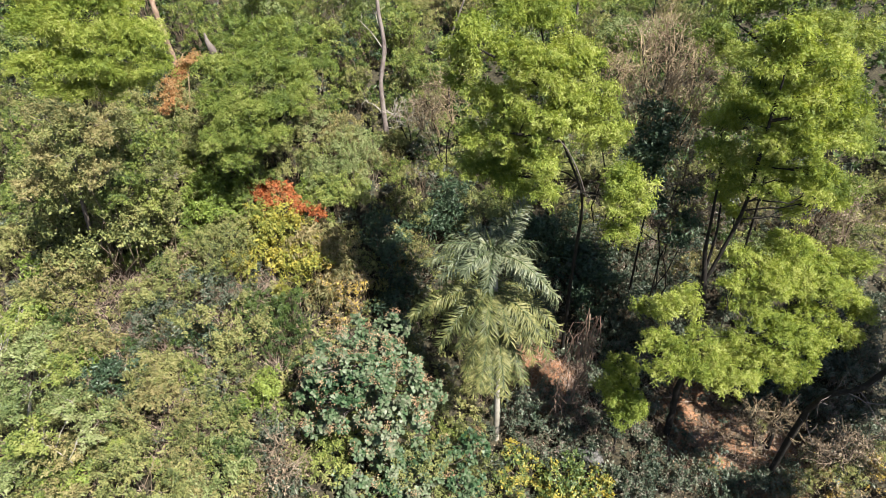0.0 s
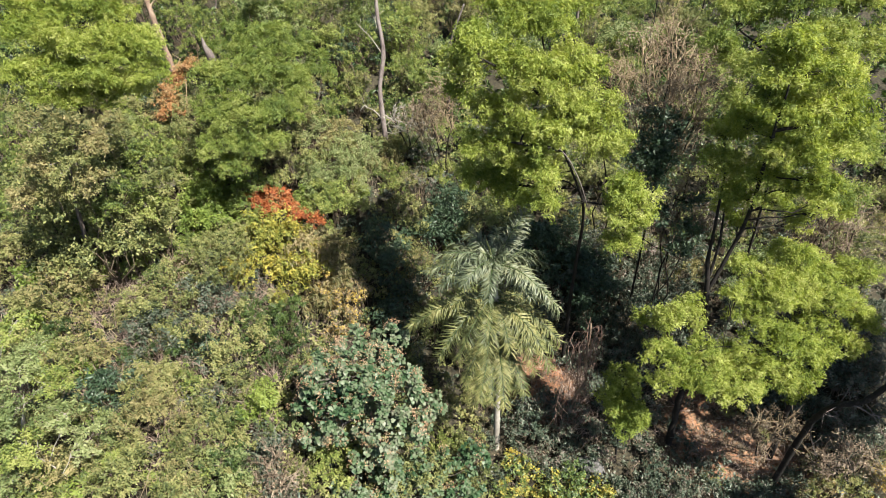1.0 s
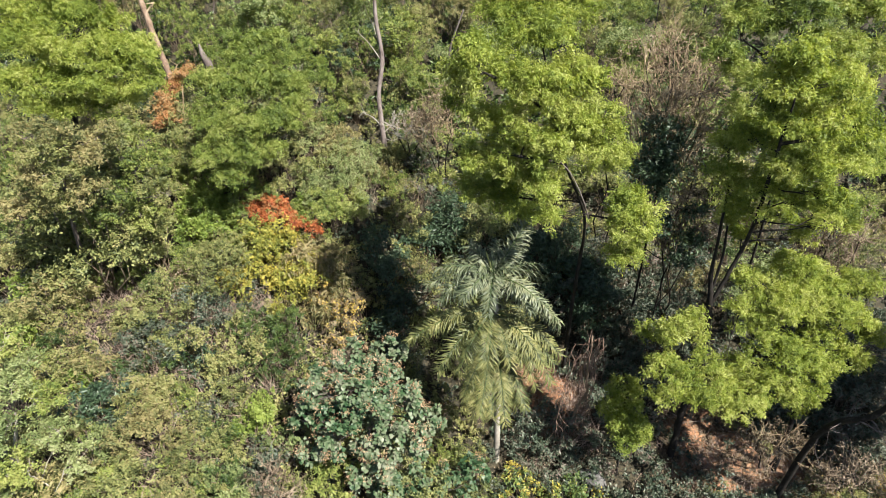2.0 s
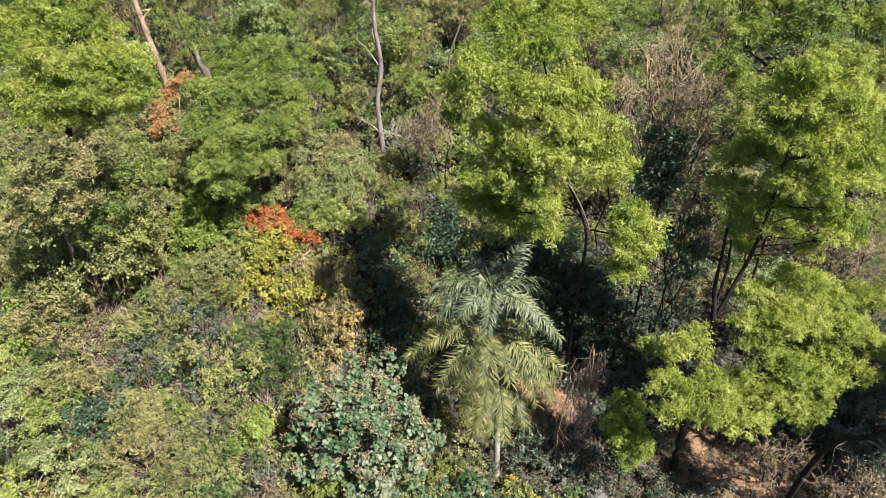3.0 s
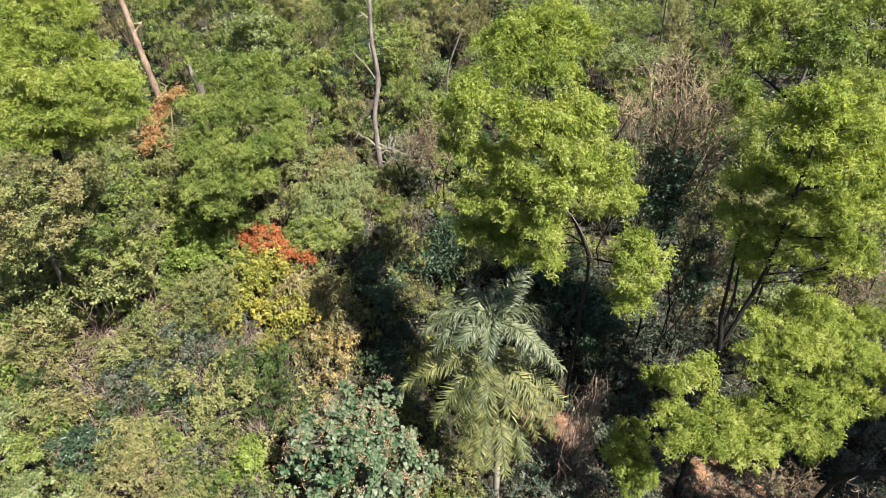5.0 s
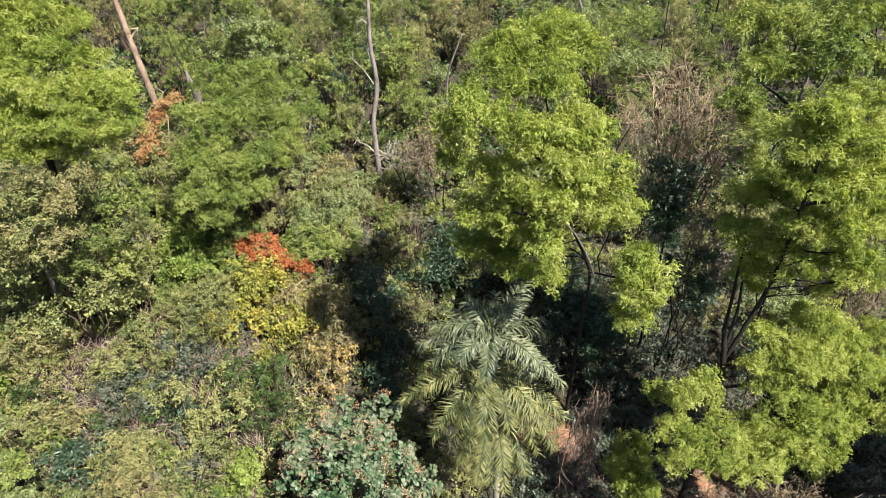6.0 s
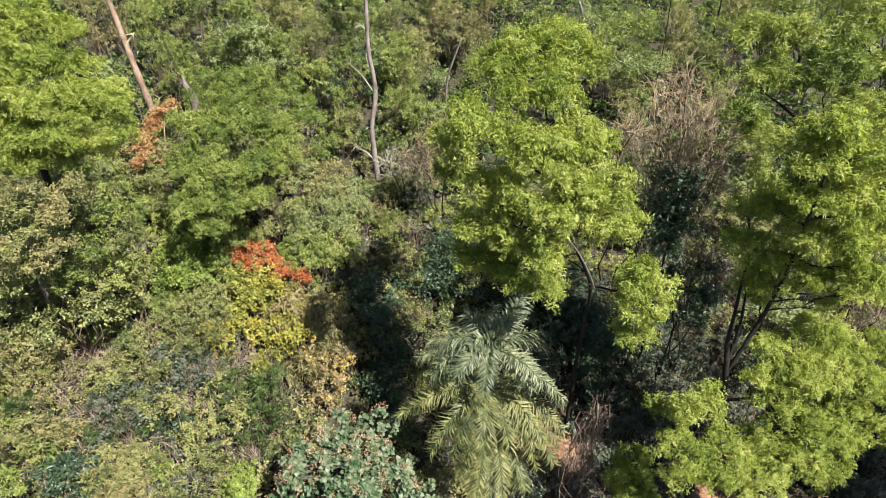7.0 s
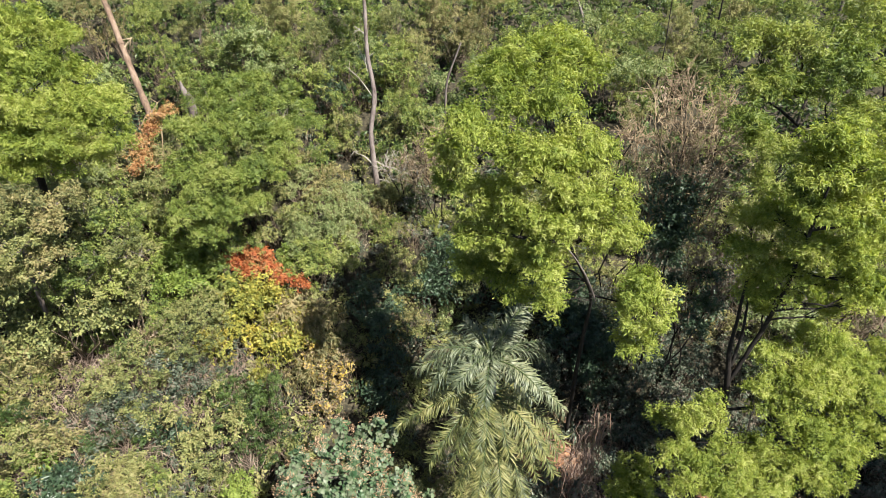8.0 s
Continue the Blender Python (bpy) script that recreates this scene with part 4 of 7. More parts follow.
tree("small_tree", "bushy small tree with tan-tinged yellowing leaves",
     [(-13.46, 18.23, -0.00), (-12.30, 17.37, 5.23), (-11.60, 17.12, 6.86)], [0.09, 0.07, 0.03], [],
     [(-11.34, 17.19, 7.59, 0.69), (-11.72, 16.59, 7.48, 0.67), (-10.93, 17.23, 6.99, 0.64), (-12.26, 16.35, 6.68, 0.65), (-11.47, 16.59, 6.51, 0.70), (-12.42, 17.25, 7.83, 0.59), (-10.75, 17.94, 7.25, 0.58), (-12.16, 16.35, 5.55, 0.61), (-11.18, 16.83, 5.84, 0.62), (-12.95, 16.19, 5.67, 0.60)],
     "tan", bark_grey, 23, density=1.3, other="olive", group="small trees")
tree("small_tree", "small leafy tree with mid-green and olive leaves",
     [(-11.60, 19.41, 0.20), (-10.92, 18.88, 3.91), (-10.51, 18.82, 5.13)], [0.08, 0.06, 0.03], [],
     [(-10.48, 18.83, 5.79, 0.67), (-9.98, 18.67, 5.11, 0.68), (-10.76, 18.08, 4.84, 0.67), (-9.94, 19.74, 5.34, 0.63), (-10.93, 19.00, 6.34, 0.55), (-10.37, 18.13, 4.10, 0.69), (-11.49, 17.41, 4.30, 0.63), (-9.55, 18.85, 4.52, 0.58), (-10.32, 19.81, 6.08, 0.54)],
     "green", bark_grey, 25, density=1.0, group="small trees", other="olive")
tree("small_tree", "small dark green tree in the shade of acacias, shade tint in its leaf colour",
     [(8.14, 19.65, -2.86), (7.55, 18.82, 5.13), (7.19, 18.54, 6.40)], [0.05, 0.032, 0.02], [],
     [(7.24, 18.86, 7.14, 0.57), (6.90, 18.28, 6.55, 0.61), (7.42, 17.98, 6.01, 0.57), (6.70, 18.06, 5.95, 0.50), (7.17, 17.87, 5.21, 0.55), (7.69, 18.56, 6.59, 0.47), (8.76, 17.60, 3.42, 0.50), (8.41, 17.40, 2.84, 0.50), (7.59, 17.80, 3.99, 0.45), (8.50, 17.80, 4.47, 0.41)],
     "teal", bark_dark, 26, density=1.3, group="small trees")
tree("small_tree", "small tree with pale grey-green leaves and whitish branches",
     [(-13.49, 11.64, -0.90), (-12.58, 11.13, 0.36), (-11.96, 11.35, 1.95)], [0.09, 0.07, 0.03],
     [([(-12.26, 10.36, 0.35), (-11.19, 10.17, 0.92), (-10.48, 9.81, 0.62)], [0.028, 0.022, 0.012]), ([(-12.58, 11.13, 0.36), (-12.32, 10.67, 1.55), (-12.57, 11.00, 2.14)], [0.028, 0.02, 0.012])],
     [(-11.79, 11.46, 3.05, 0.67), (-11.04, 11.44, 2.71, 0.61), (-11.57, 10.69, 2.40, 0.72), (-10.36, 10.72, 2.11, 0.60), (-11.20, 9.90, 1.71, 0.71), (-11.82, 9.28, 0.92, 0.65), (-10.06, 10.42, 1.23, 0.45), (-12.54, 12.44, 3.50, 0.65), (-11.58, 12.12, 3.26, 0.49), (-12.59, 10.74, 2.46, 0.78)],
     "pale", bark_pale, 24, density=1.3, other="green", group="small trees")
PALM_FOOT, PALM_HUB = (2.10, 14.25, -4.95), (1.54, 14.49, 4.63)
PALM_FRONDS = [(1, 0.25, 1, (-0.29, 14.25, 4.97)),
               (0.99, 0.2, 1, (-0.19, 13.67, 4.22)),
               (1, 0.3, 1, (0.55, 13.33, 4.61)),
               (1, 0.28, 1, (1.31, 13.16, 4.39)),
               (1, 0.25, 1, (3.54, 13.33, 3.62)),
               (0.99, 0.25, 1, (2.61, 13.24, 4.17)),
               (1, 0.1, 1, (2.48, 15.33, 5.21)),
               (1, 0.1, 1, (1.73, 15.68, 5.01)),
               (1, 0.12, 1, (0.96, 15.19, 5.03)),
               (1, 0.2, 1, (0.22, 15.29, 4.68)),
               (1, 0.2, 1, (3.31, 14.88, 4.15)),
               (1, 0.05, 1, (1.43, 14.76, 5.14)),
               (1, 0.1, 1, (1.10, 14.32, 5.07)),
               (1, 0.1, 1, (1.85, 14.47, 5.09)),
               (1, 0.15, 1, (1.49, 13.93, 4.88)),
               (0.84, 0.3, 0, (-0.07, 12.61, 2.54)),
               (0.84, 0.34, 0, (0.40, 12.26, 2.59)),
               (0.84, 0.3, 0, (1.15, 12.42, 2.79)),
               (0.84, 0.25, 0, (-1.06, 13.50, 2.87)),
               (0.83, 0.3, 0, (3.34, 12.35, 2.05)),
               (0.83, 0.32, 0, (2.75, 12.52, 2.59)),
               (0.84, 0.26, 0, (3.67, 13.02, 2.58)),
               (0.83, 0.3, 0, (2.04, 12.52, 2.59)),
               (0.84, 0.2, 0, (3.17, 14.75, 2.85)),
               (0.84, 0.2, 0, (-0.12, 14.65, 2.72)),
               (0.7, 0.26, 0, (0.88, 11.97, 0.76)),
               (0.7, 0.28, 0, (1.48, 11.84, 1.07)),
               (0.7, 0.26, 0, (2.33, 12.20, 1.04)),
               (0.71, 0.26, 0, (0.58, 12.36, 1.41)),
               (0.7, 0.26, 0, (1.93, 12.18, 1.35))]
DEAD = [(-2.75, 26.75, 2.13), (-2.89, 27.21, 3.45), (-2.98, 27.59, 4.53), (-2.72, 28.04, 5.82), (-2.80, 28.32, 6.62), (-2.97, 28.60, 7.41), (-3.01, 28.87, 8.17), (-3.00, 29.17, 9.03), (-3.05, 29.54, 10.08)]
BARE = [(-12.50, 27.72, 4.97), (-12.75, 28.02, 5.96), (-13.04, 28.37, 7.11), (-13.30, 28.70, 8.23), (-13.48, 28.95, 9.05), (-13.71, 29.21, 9.94)]
palm()
broad_tree("broad-leaved tree with glossy blue-green heart-shaped leaves and brownish flower sprays",
     [(-2.70, 12.81, -3.10), (-2.53, 12.74, -1.99), (-2.31, 12.73, -0.05), (-2.19, 12.86, 1.07)], [0.09, 0.075, 0.06, 0.03],
     [(-2.66, 13.43, 1.81, 0.75), (-1.65, 13.55, 1.80, 0.72), (-3.64, 12.84, 1.38, 0.70), (-2.50, 12.55, 1.50, 0.86), (-1.45, 12.67, 1.33, 0.83), (-0.54, 12.50, 0.45, 0.68), (-3.10, 12.00, 0.63, 0.83), (-1.93, 11.84, 0.59, 0.86), (-0.88, 11.96, 0.10, 0.76), (-4.15, 12.55, 0.36, 0.62), (-3.68, 11.81, -0.26, 0.68), (-2.32, 11.55, -0.60, 0.78)], 41, singles=290, sprays=15)
broad_tree("low broad-leaved bush with dull green leaves and pale twigs", [(-0.88, 11.84, -4.09), (-0.85, 11.63, -2.90)], [0.05, 0.03],
     [(-1.77, 11.47, -2.13, 0.75), (-0.46, 11.82, -2.01, 0.72), (0.89, 12.23, -2.14, 0.62), (-3.03, 10.84, -2.28, 0.74), (-0.82, 10.90, -2.54, 0.75), (0.68, 11.29, -2.69, 0.68), (-1.92, 10.56, -2.65, 0.74)], 42, singles=0, sprays=3, name="broadleaf_bush")
bare_tree('dead_tree', 'bare dead tree with a crooked grey-brown trunk', DEAD, [0.14, 0.115, 0.10, 0.105, 0.098, 0.09, 0.08, 0.075, 0.065], bark_grey, [([(-2.95, 27.12, 3.18), (-3.33, 27.24, 3.52), (-3.74, 27.31, 3.72)], 0.035), ([(-2.86, 27.17, 3.33), (-2.35, 27.08, 3.08), (-1.77, 27.01, 2.88), (-1.17, 26.95, 2.68)], 0.030), ([(-2.86, 26.91, 2.58), (-2.52, 26.88, 2.48), (-2.16, 26.84, 2.38)], 0.030), ([(-2.82, 28.08, 5.94), (-3.37, 28.34, 6.67), (-3.92, 28.51, 7.16)], 0.025), ([(-3.03, 28.93, 8.35), (-3.27, 28.99, 8.52), (-3.50, 29.03, 8.65)], 0.030), ([(-3.04, 28.62, 7.47), (-3.09, 28.56, 7.30)], 0.050), ([(-2.86, 26.98, 2.78), (-2.62, 27.03, 2.93), (-2.40, 27.10, 3.13)], 0.030)], 51, bark_pale)
bare_tree('bare_tree', 'tall bare tree with peeling tan bark and dry vines', BARE, [0.15, 0.14, 0.13, 0.12, 0.11, 0.10], bark_tan, [([(-13.16, 28.58, 7.83), (-12.89, 28.69, 8.18), (-12.77, 28.73, 8.31)], 0.050), ([(-12.61, 27.88, 5.49), (-13.12, 27.63, 4.66), (-13.31, 27.65, 4.73)], 0.030), ([(-12.62, 27.81, 5.26), (-12.16, 27.95, 5.73), (-12.34, 27.99, 5.85)], 0.030)], 52, dry_mat)
bare_tree('tree_stump', 'broken grey tree stump among green shrubs', [(-10.73, 28.02, 4.36), (-10.73, 28.02, 5.86), (-10.93, 28.02, 6.28), (-10.95, 28.02, 6.69)], [0.2, 0.18, 0.12, 0.03], bark_grey, [], 53)
bare_tree('fallen_branch', 'grey weathered branch leaning in the thicket', [(-7.38, 22.05, 1.80), (-7.84, 22.42, 1.94), (-8.44, 22.92, 1.94), (-9.06, 23.34, 1.82)], [0.10, 0.11, 0.10, 0.08], bark_grey, [], 54, category='branch')
bare_tree('leaning_tree', 'leaning dark trunk with pale broken twigs', [(12.32, 12.81, -5.38), (12.17, 12.70, -2.17), (11.83, 12.29, -0.11), (11.51, 11.55, 1.55), (11.93, 11.21, 2.08), (12.15, 11.11, 2.93), (12.76, 11.06, 4.16)], [0.12, 0.105, 0.095, 0.09, 0.085, 0.08, 0.06], bark_dark, [([(11.80, 12.29, -0.11), (11.94, 12.10, -0.84), (12.35, 11.87, -1.61)], 0.020), ([(11.93, 11.21, 2.08), (12.34, 10.83, 1.60), (12.89, 10.55, 0.91)], 0.020), ([(11.59, 11.55, 1.55), (11.71, 11.64, 1.98), (11.78, 11.68, 2.36)], 0.016), ([(12.05, 11.13, 2.47), (12.17, 11.31, 2.86), (12.09, 11.37, 3.26)], 0.016), ([(11.74, 11.31, 1.89), (12.03, 10.94, 1.91), (12.53, 10.69, 2.08)], 0.030), ([(11.51, 11.51, 1.49), (11.17, 11.39, 1.34), (11.67, 11.28, 1.20)], 0.015)], 55, bark_grey)
tree("climbing_vine", "orange leafy climber at the foot of a bare trunk", [(-11.66, 24.77, 2.08), (-11.31, 25.24, 4.28), (-11.15, 25.90, 6.08)], [0.03, 0.025, 0.015], [], [(-11.15, 25.90, 6.08, 0.36), (-11.43, 25.39, 5.75, 0.40), (-11.57, 24.78, 5.46, 0.42), (-11.62, 24.18, 5.18, 0.44), (-11.11, 23.76, 4.96, 0.34), (-10.90, 26.24, 6.18, 0.31), (-11.68, 23.69, 4.88, 0.30)], "orange", dry_mat, 71, category="vine", density=1.6)
tree("climbing_vine", "rust-red leafy climber over a shrub", [(-7.22, 21.90, 0.55), (-7.22, 21.53, 1.58), (-7.41, 21.36, 2.22)], [0.03, 0.025, 0.015], [], [(-7.41, 21.36, 2.22, 0.50), (-6.82, 21.35, 2.36, 0.54), (-7.93, 21.59, 2.19, 0.39), (-6.30, 21.06, 2.16, 0.49), (-5.76, 20.75, 1.92, 0.45), (-5.20, 20.61, 1.74, 0.33), (-7.10, 20.85, 2.04, 0.45)], "red", dry_mat, 72, category="vine", density=2.2)
dry_brush("large dry bush of bare brown twigs", (7.86, 22.69, -1.82), [(7.01, 21.08, 8.36, 0.98), (7.72, 20.17, 8.16, 1.10), (8.54, 19.76, 7.96, 0.99), (7.31, 19.01, 7.65, 0.97), (8.24, 18.49, 7.14, 0.88), (8.11, 21.76, 8.57, 0.92), (6.13, 20.25, 7.93, 0.63), (9.27, 20.89, 8.44, 0.75)], 61, fine=22, leaves=0.35)
dry_brush("dry brown tangle of twigs and dead leaves", (9.49, 19.63, -2.77), [(8.44, 18.31, 5.46, 0.66), (8.23, 18.19, 4.65, 0.68), (8.06, 17.99, 3.10, 0.70), (8.87, 17.92, 3.66, 0.65)], 62, fine=14, leaves=0.8, mats=twig_mat)
vine_curtain()
dry_brush("dry brown bush at the edge of the acacias", (14.80, 18.38, -3.19), [(13.13, 17.17, 4.48, 0.82), (13.93, 16.91, 3.99, 0.82), (13.09, 17.11, 3.59, 0.67)], 64, fine=22, leaves=0.4, mats=twig_mat)
dry_brush("dry brown grass and twigs on bare soil", (12.36, 14.07, -4.89), [(11.09, 13.38, -2.29, 0.69), (12.00, 13.38, -1.96, 0.68)], 65, fine=16, leaves=0.8)
dry_brush("fallen reddish brown twigs beside a leaning trunk", (15.46, 13.00, -5.10), [(13.82, 12.34, -2.31, 0.70), (13.16, 12.34, -2.64, 0.59), (14.60, 12.46, -2.16, 0.59)], 66, fine=14, leaves=0.5, mats=twig_mat)
dry_brush("dead grey twigs in the dark gap of the woods", (0.27, 26.16, 0.03), [(0.26, 24.81, 5.32, 0.93), (-0.45, 24.83, 4.54, 0.86), (-1.19, 25.13, 4.11, 0.63)], 67, fine=24, leaves=0.6)
dry_brush("thin dry twigs in the thicket", (-11.11, 19.14, 0.07), [(-9.98, 18.17, 1.06, 0.75), (-10.40, 17.91, 0.73, 0.63), (-9.19, 17.25, 0.52, 0.62)], 68, fine=24, leaves=0.5)
dry_brush("grey dry twigs and yellowing leaves at the slope's foot", (-5.75, 11.62, -1.72), [(-5.07, 10.87, -0.13, 0.59), (-4.82, 10.18, -0.54, 0.64), (-5.35, 10.13, -0.76, 0.51)], 69, fine=12, leaves=0.8, mats=twig_mat)
dry_brush("pale dead branches fallen beside a dead trunk", (-1.54, 26.20, 1.95), [(-1.65, 26.00, 3.32, 0.80), (-0.90, 26.00, 2.95, 0.70), (-2.27, 26.00, 3.66, 0.50)], 70, fine=9, leaves=0.05, mats=bark_pale)
rock("pale grey boulder half buried in undergrowth", (5.69, 13.54, -4.79), (0.5, 0.4, 0.38), 3)
bare_tree('slender_tree', 'slender bare trunk among far woods', [(11.50, 33.94, 1.03), (11.50, 33.94, 5.69), (11.37, 33.94, 7.53), (11.27, 33.94, 8.99)], [0.035, 0.030, 0.025, 0.020], bark_dark, [], 1172)
bare_tree('slender_tree', 'slender bare trunk among far woods', [(8.61, 40.01, 1.78), (8.61, 40.01, 5.34), (7.86, 40.01, 6.94), (7.26, 40.01, 8.22)], [0.098, 0.084, 0.070, 0.056], bark_grey, [], 1032)
bare_tree('slender_tree', 'slender bare trunk among far woods', [(15.75, 38.27, 1.56), (15.75, 38.27, 6.35), (15.60, 38.27, 7.56), (15.48, 38.27, 8.53)], [0.056, 0.048, 0.040, 0.032], bark_dark, [], 1272)
bare_tree('slender_tree', 'slender bare trunk among far woods', [(19.92, 34.33, 1.12), (19.92, 34.33, 7.82), (19.71, 34.33, 8.61), (19.54, 34.33, 9.25)], [0.098, 0.084, 0.070, 0.056], bark_grey, [], 1486)
bare_tree('slender_tree', 'slender bare trunk among far woods', [(0.32, 30.10, 1.53), (0.32, 30.10, 5.65), (0.70, 30.10, 6.71), (1.01, 30.10, 7.57)], [0.063, 0.054, 0.045, 0.036], bark_grey, [], 785)
bare_tree('slender_tree', 'slender bare trunk among far woods', [(-13.05, 36.29, 4.45), (-13.05, 36.29, 5.45), (-12.37, 36.29, 7.95), (-11.83, 36.29, 9.95)], [0.070, 0.060, 0.050, 0.040], bark_grey, [], 350)
# ---- shrubs by their places ----
shrub("shrub", "tan", "tan-tinged shrub with yellowing leaves", -15.1, 24.62, 2.6, 1.08, 0.0, 0)
shrub("shrub", "tan", "tan-tinged shrub with yellowing leaves", -13.83, 22.9, 2.6, 1.04, 2.4, 0)
shrub("shrub", "tan", "tan-tinged shrub with yellowing leaves", -7.95, 11.59, 1.5, 0.75, 4.8, 0)
shrub("shrub", "green", "green leafy thicket shrub on the slope", -12.76, 23.04, 2.2, 1.28, 0.92, 2)
shrub("shrub", "green", "green leafy thicket shrub on the slope", -12.99, 21.34, 2.2, 1.35, 3.32, 2, 0.6)
shrub("shrub", "green", "green leafy thicket shrub on the slope", -11.4, 23.1, 2.0, 1.05, 5.72, 2)
shrub("shrub", "green", "green leafy thicket shrub on the slope", -10.84, 21.78, 2.0, 1.13, 1.84, 0)
shrub("shrub", "green", "green leafy thicket shrub on the slope", -11.63, 20.42, 1.9, 1.21, 4.24, 1)
shrub("shrub", "green", "green leafy thicket shrub on the slope", -10.11, 19.39, 1.8, 1.08, 0.36, 1)
shrub("shrub", "green", "green leafy thicket shrub on the slope", -14.56, 20.51, 2, 1.22, 2.76, 0, 0.6)
shrub("shrub", "olive", "olive-green tangled thicket shrub with small leaves", -13.29, 17.89, 1.8, 1.13, 5.16, 1)
shrub("shrub", "tan", "tan-tinged shrub with yellowing leaves", -11.8, 14.61, 1.7, 0.93, 1.28, 2)
shrub("shrub", "olive", "olive-green tangled thicket shrub with small leaves", -14.3, 16.04, 1.8, 1.16, 3.68, 1)
shrub("shrub", "green", "green leafy thicket shrub on the slope", -14.04, 24.86, 2.2, 1.09, 6.08, 2)
shrub("shrub", "green", "green leafy thicket shrub on the slope", -12.31, 24.8, 2.2, 0.97, 2.2, 0, 0.6)
shrub("shrub", "green", "green leafy thicket shrub on the slope", -5.79, 23.93, 2.2, 0.73, 4.6, 0)
shrub("undergrowth_bush", "dull", "dull grey-green undergrowth shrub with dead leaves", -10.12, 14.83, 1.6, 0.94, 0.72, 0)
shrub("shrub", "lime", "bright lime-green leafy shrub", -9.75, 21.44, 2.1, 0.85, 3.12, 1)
shrub("shrub", "lime", "bright lime-green leafy shrub", -9.17, 20.63, 2.0, 0.89, 5.52, 1)
shrub("shrub", "lime", "bright lime-green leafy shrub", -9.93, 20.53, 1.8, 0.66, 1.64, 0, 0.6)
shrub("shrub", "lime", "bright lime-green leafy shrub", -6.26, 13.22, 1.4, 0.43, 4.04, 0)
shrub("shrub", "lime", "bright lime-green leafy shrub", -5.9, 13.61, 1.6, 0.33, 0.16, 1)
shrub("shrub", "lime", "bright lime-green leafy shrub", -6.49, 12.66, 1.2, 0.32, 2.56, 0)
shrub("shrub", "lime", "bright lime-green leafy shrub", -6.0, 21.9, 2, 0.42, 4.96, 0)
shrub("shrub", "lime", "bright lime-green leafy shrub", -15.33, 17.62, 1.6, 0.61, 1.08, 0, 0.6)
shrub("shrub", "pale", "pale grey-green shrub with small crowded leaves", -10.29, 11.54, 2.0, 0.66, 3.48, 0)
shrub("shrub", "pale", "pale grey-green shrub with small crowded leaves", -5.21, 23.09, 2.4, 1.07, 5.88, 2)
shrub("shrub", "pale", "pale grey-green shrub with small crowded leaves", -4.56, 23.77, 2.6, 0.97, 2.0, 2)
shrub("shrub", "pale", "pale grey-green shrub with small crowded leaves", -5.62, 22.58, 2.2, 0.82, 4.4, 0)
shrub("shrub", "pale", "pale grey-green shrub with small crowded leaves", -1.07, 27.14, 1.6, 0.81, 0.52, 2)
shrub("shrub", "dark", "dense dark green shrub with small glossy leaves", -5.92, 16.17, 2.0, 1.15, 2.92, 0)
shrub("shrub", "dark", "dense dark green shrub with small glossy leaves", -6.8, 16.58, 1.8, 0.8, 5.32, 0)
shrub("shrub", "dark", "dense dark green shrub with small glossy leaves", -5.41, 15.26, 1.8, 0.88, 1.44, 0)
shrub("shrub", "dark", "dense dark green shrub with small glossy leaves", -6.27, 15.05, 1.8, 0.77, 3.84, 0)
shrub("undergrowth_bush", "teal", "deep green broad-leaved undergrowth, leaf colour tinted bluish for shade", -10.71, 13.13, 1.6, 0.71, 6.24, 2)
shrub("undergrowth_bush", "teal", "deep green broad-leaved undergrowth, leaf colour tinted bluish for shade", -11.4, 13.12, 1.5, 0.62, 2.36, 1)
shrub("undergrowth_bush", "teal", "deep green broad-leaved undergrowth, leaf colour tinted bluish for shade", -8.61, 15.22, 1.4, 0.77, 4.76, 0)
shrub("undergrowth_bush", "teal", "deep green broad-leaved undergrowth, leaf colour tinted bluish for shade", -2.08, 20.75, 1.6, 1.17, 0.88, 0)
shrub("undergrowth_bush", "teal", "deep green broad-leaved undergrowth, leaf colour tinted bluish for shade", -2.99, 21.01, 1.8, 0.93, 3.28, 2)
shrub("undergrowth_bush", "teal", "deep green broad-leaved undergrowth, leaf colour tinted bluish for shade", -1.79, 19.17, 1.4, 1.13, 5.68, 1)
shrub("undergrowth_bush", "teal", "deep green broad-leaved undergrowth, leaf colour tinted bluish for shade", -2.16, 17.91, 1.4, 0.88, 1.8, 2)
shrub("undergrowth_bush", "teal", "deep green broad-leaved undergrowth, leaf colour tinted bluish for shade", -1.89, 17.01, 1.6, 0.77, 4.2, 0)
shrub("undergrowth_bush", "teal", "deep green broad-leaved undergrowth, leaf colour tinted bluish for shade", 4.18, 22.05, 2, 1.47, 0.32, 2)
shrub("undergrowth_bush", "teal", "deep green broad-leaved undergrowth, leaf colour tinted bluish for shade", 5.34, 21.05, 1.8, 1.21, 2.72, 1)
shrub("undergrowth_bush", "teal", "deep green broad-leaved undergrowth, leaf colour tinted bluish for shade", 6.38, 21.58, 1.8, 1.22, 5.12, 2)
shrub("undergrowth_bush", "teal", "deep green broad-leaved undergrowth, leaf colour tinted bluish for shade", 3.22, 22.33, 1.8, 0.99, 1.24, 1)
shrub("undergrowth_bush", "teal", "deep green broad-leaved undergrowth, leaf colour tinted bluish for shade", 0.02, 23.43, 2.0, 1.13, 3.64, 0)
shrub("undergrowth_bush", "teal", "deep green broad-leaved undergrowth, leaf colour tinted bluish for shade", 1.02, 22.68, 2.0, 0.99, 6.04, 1)
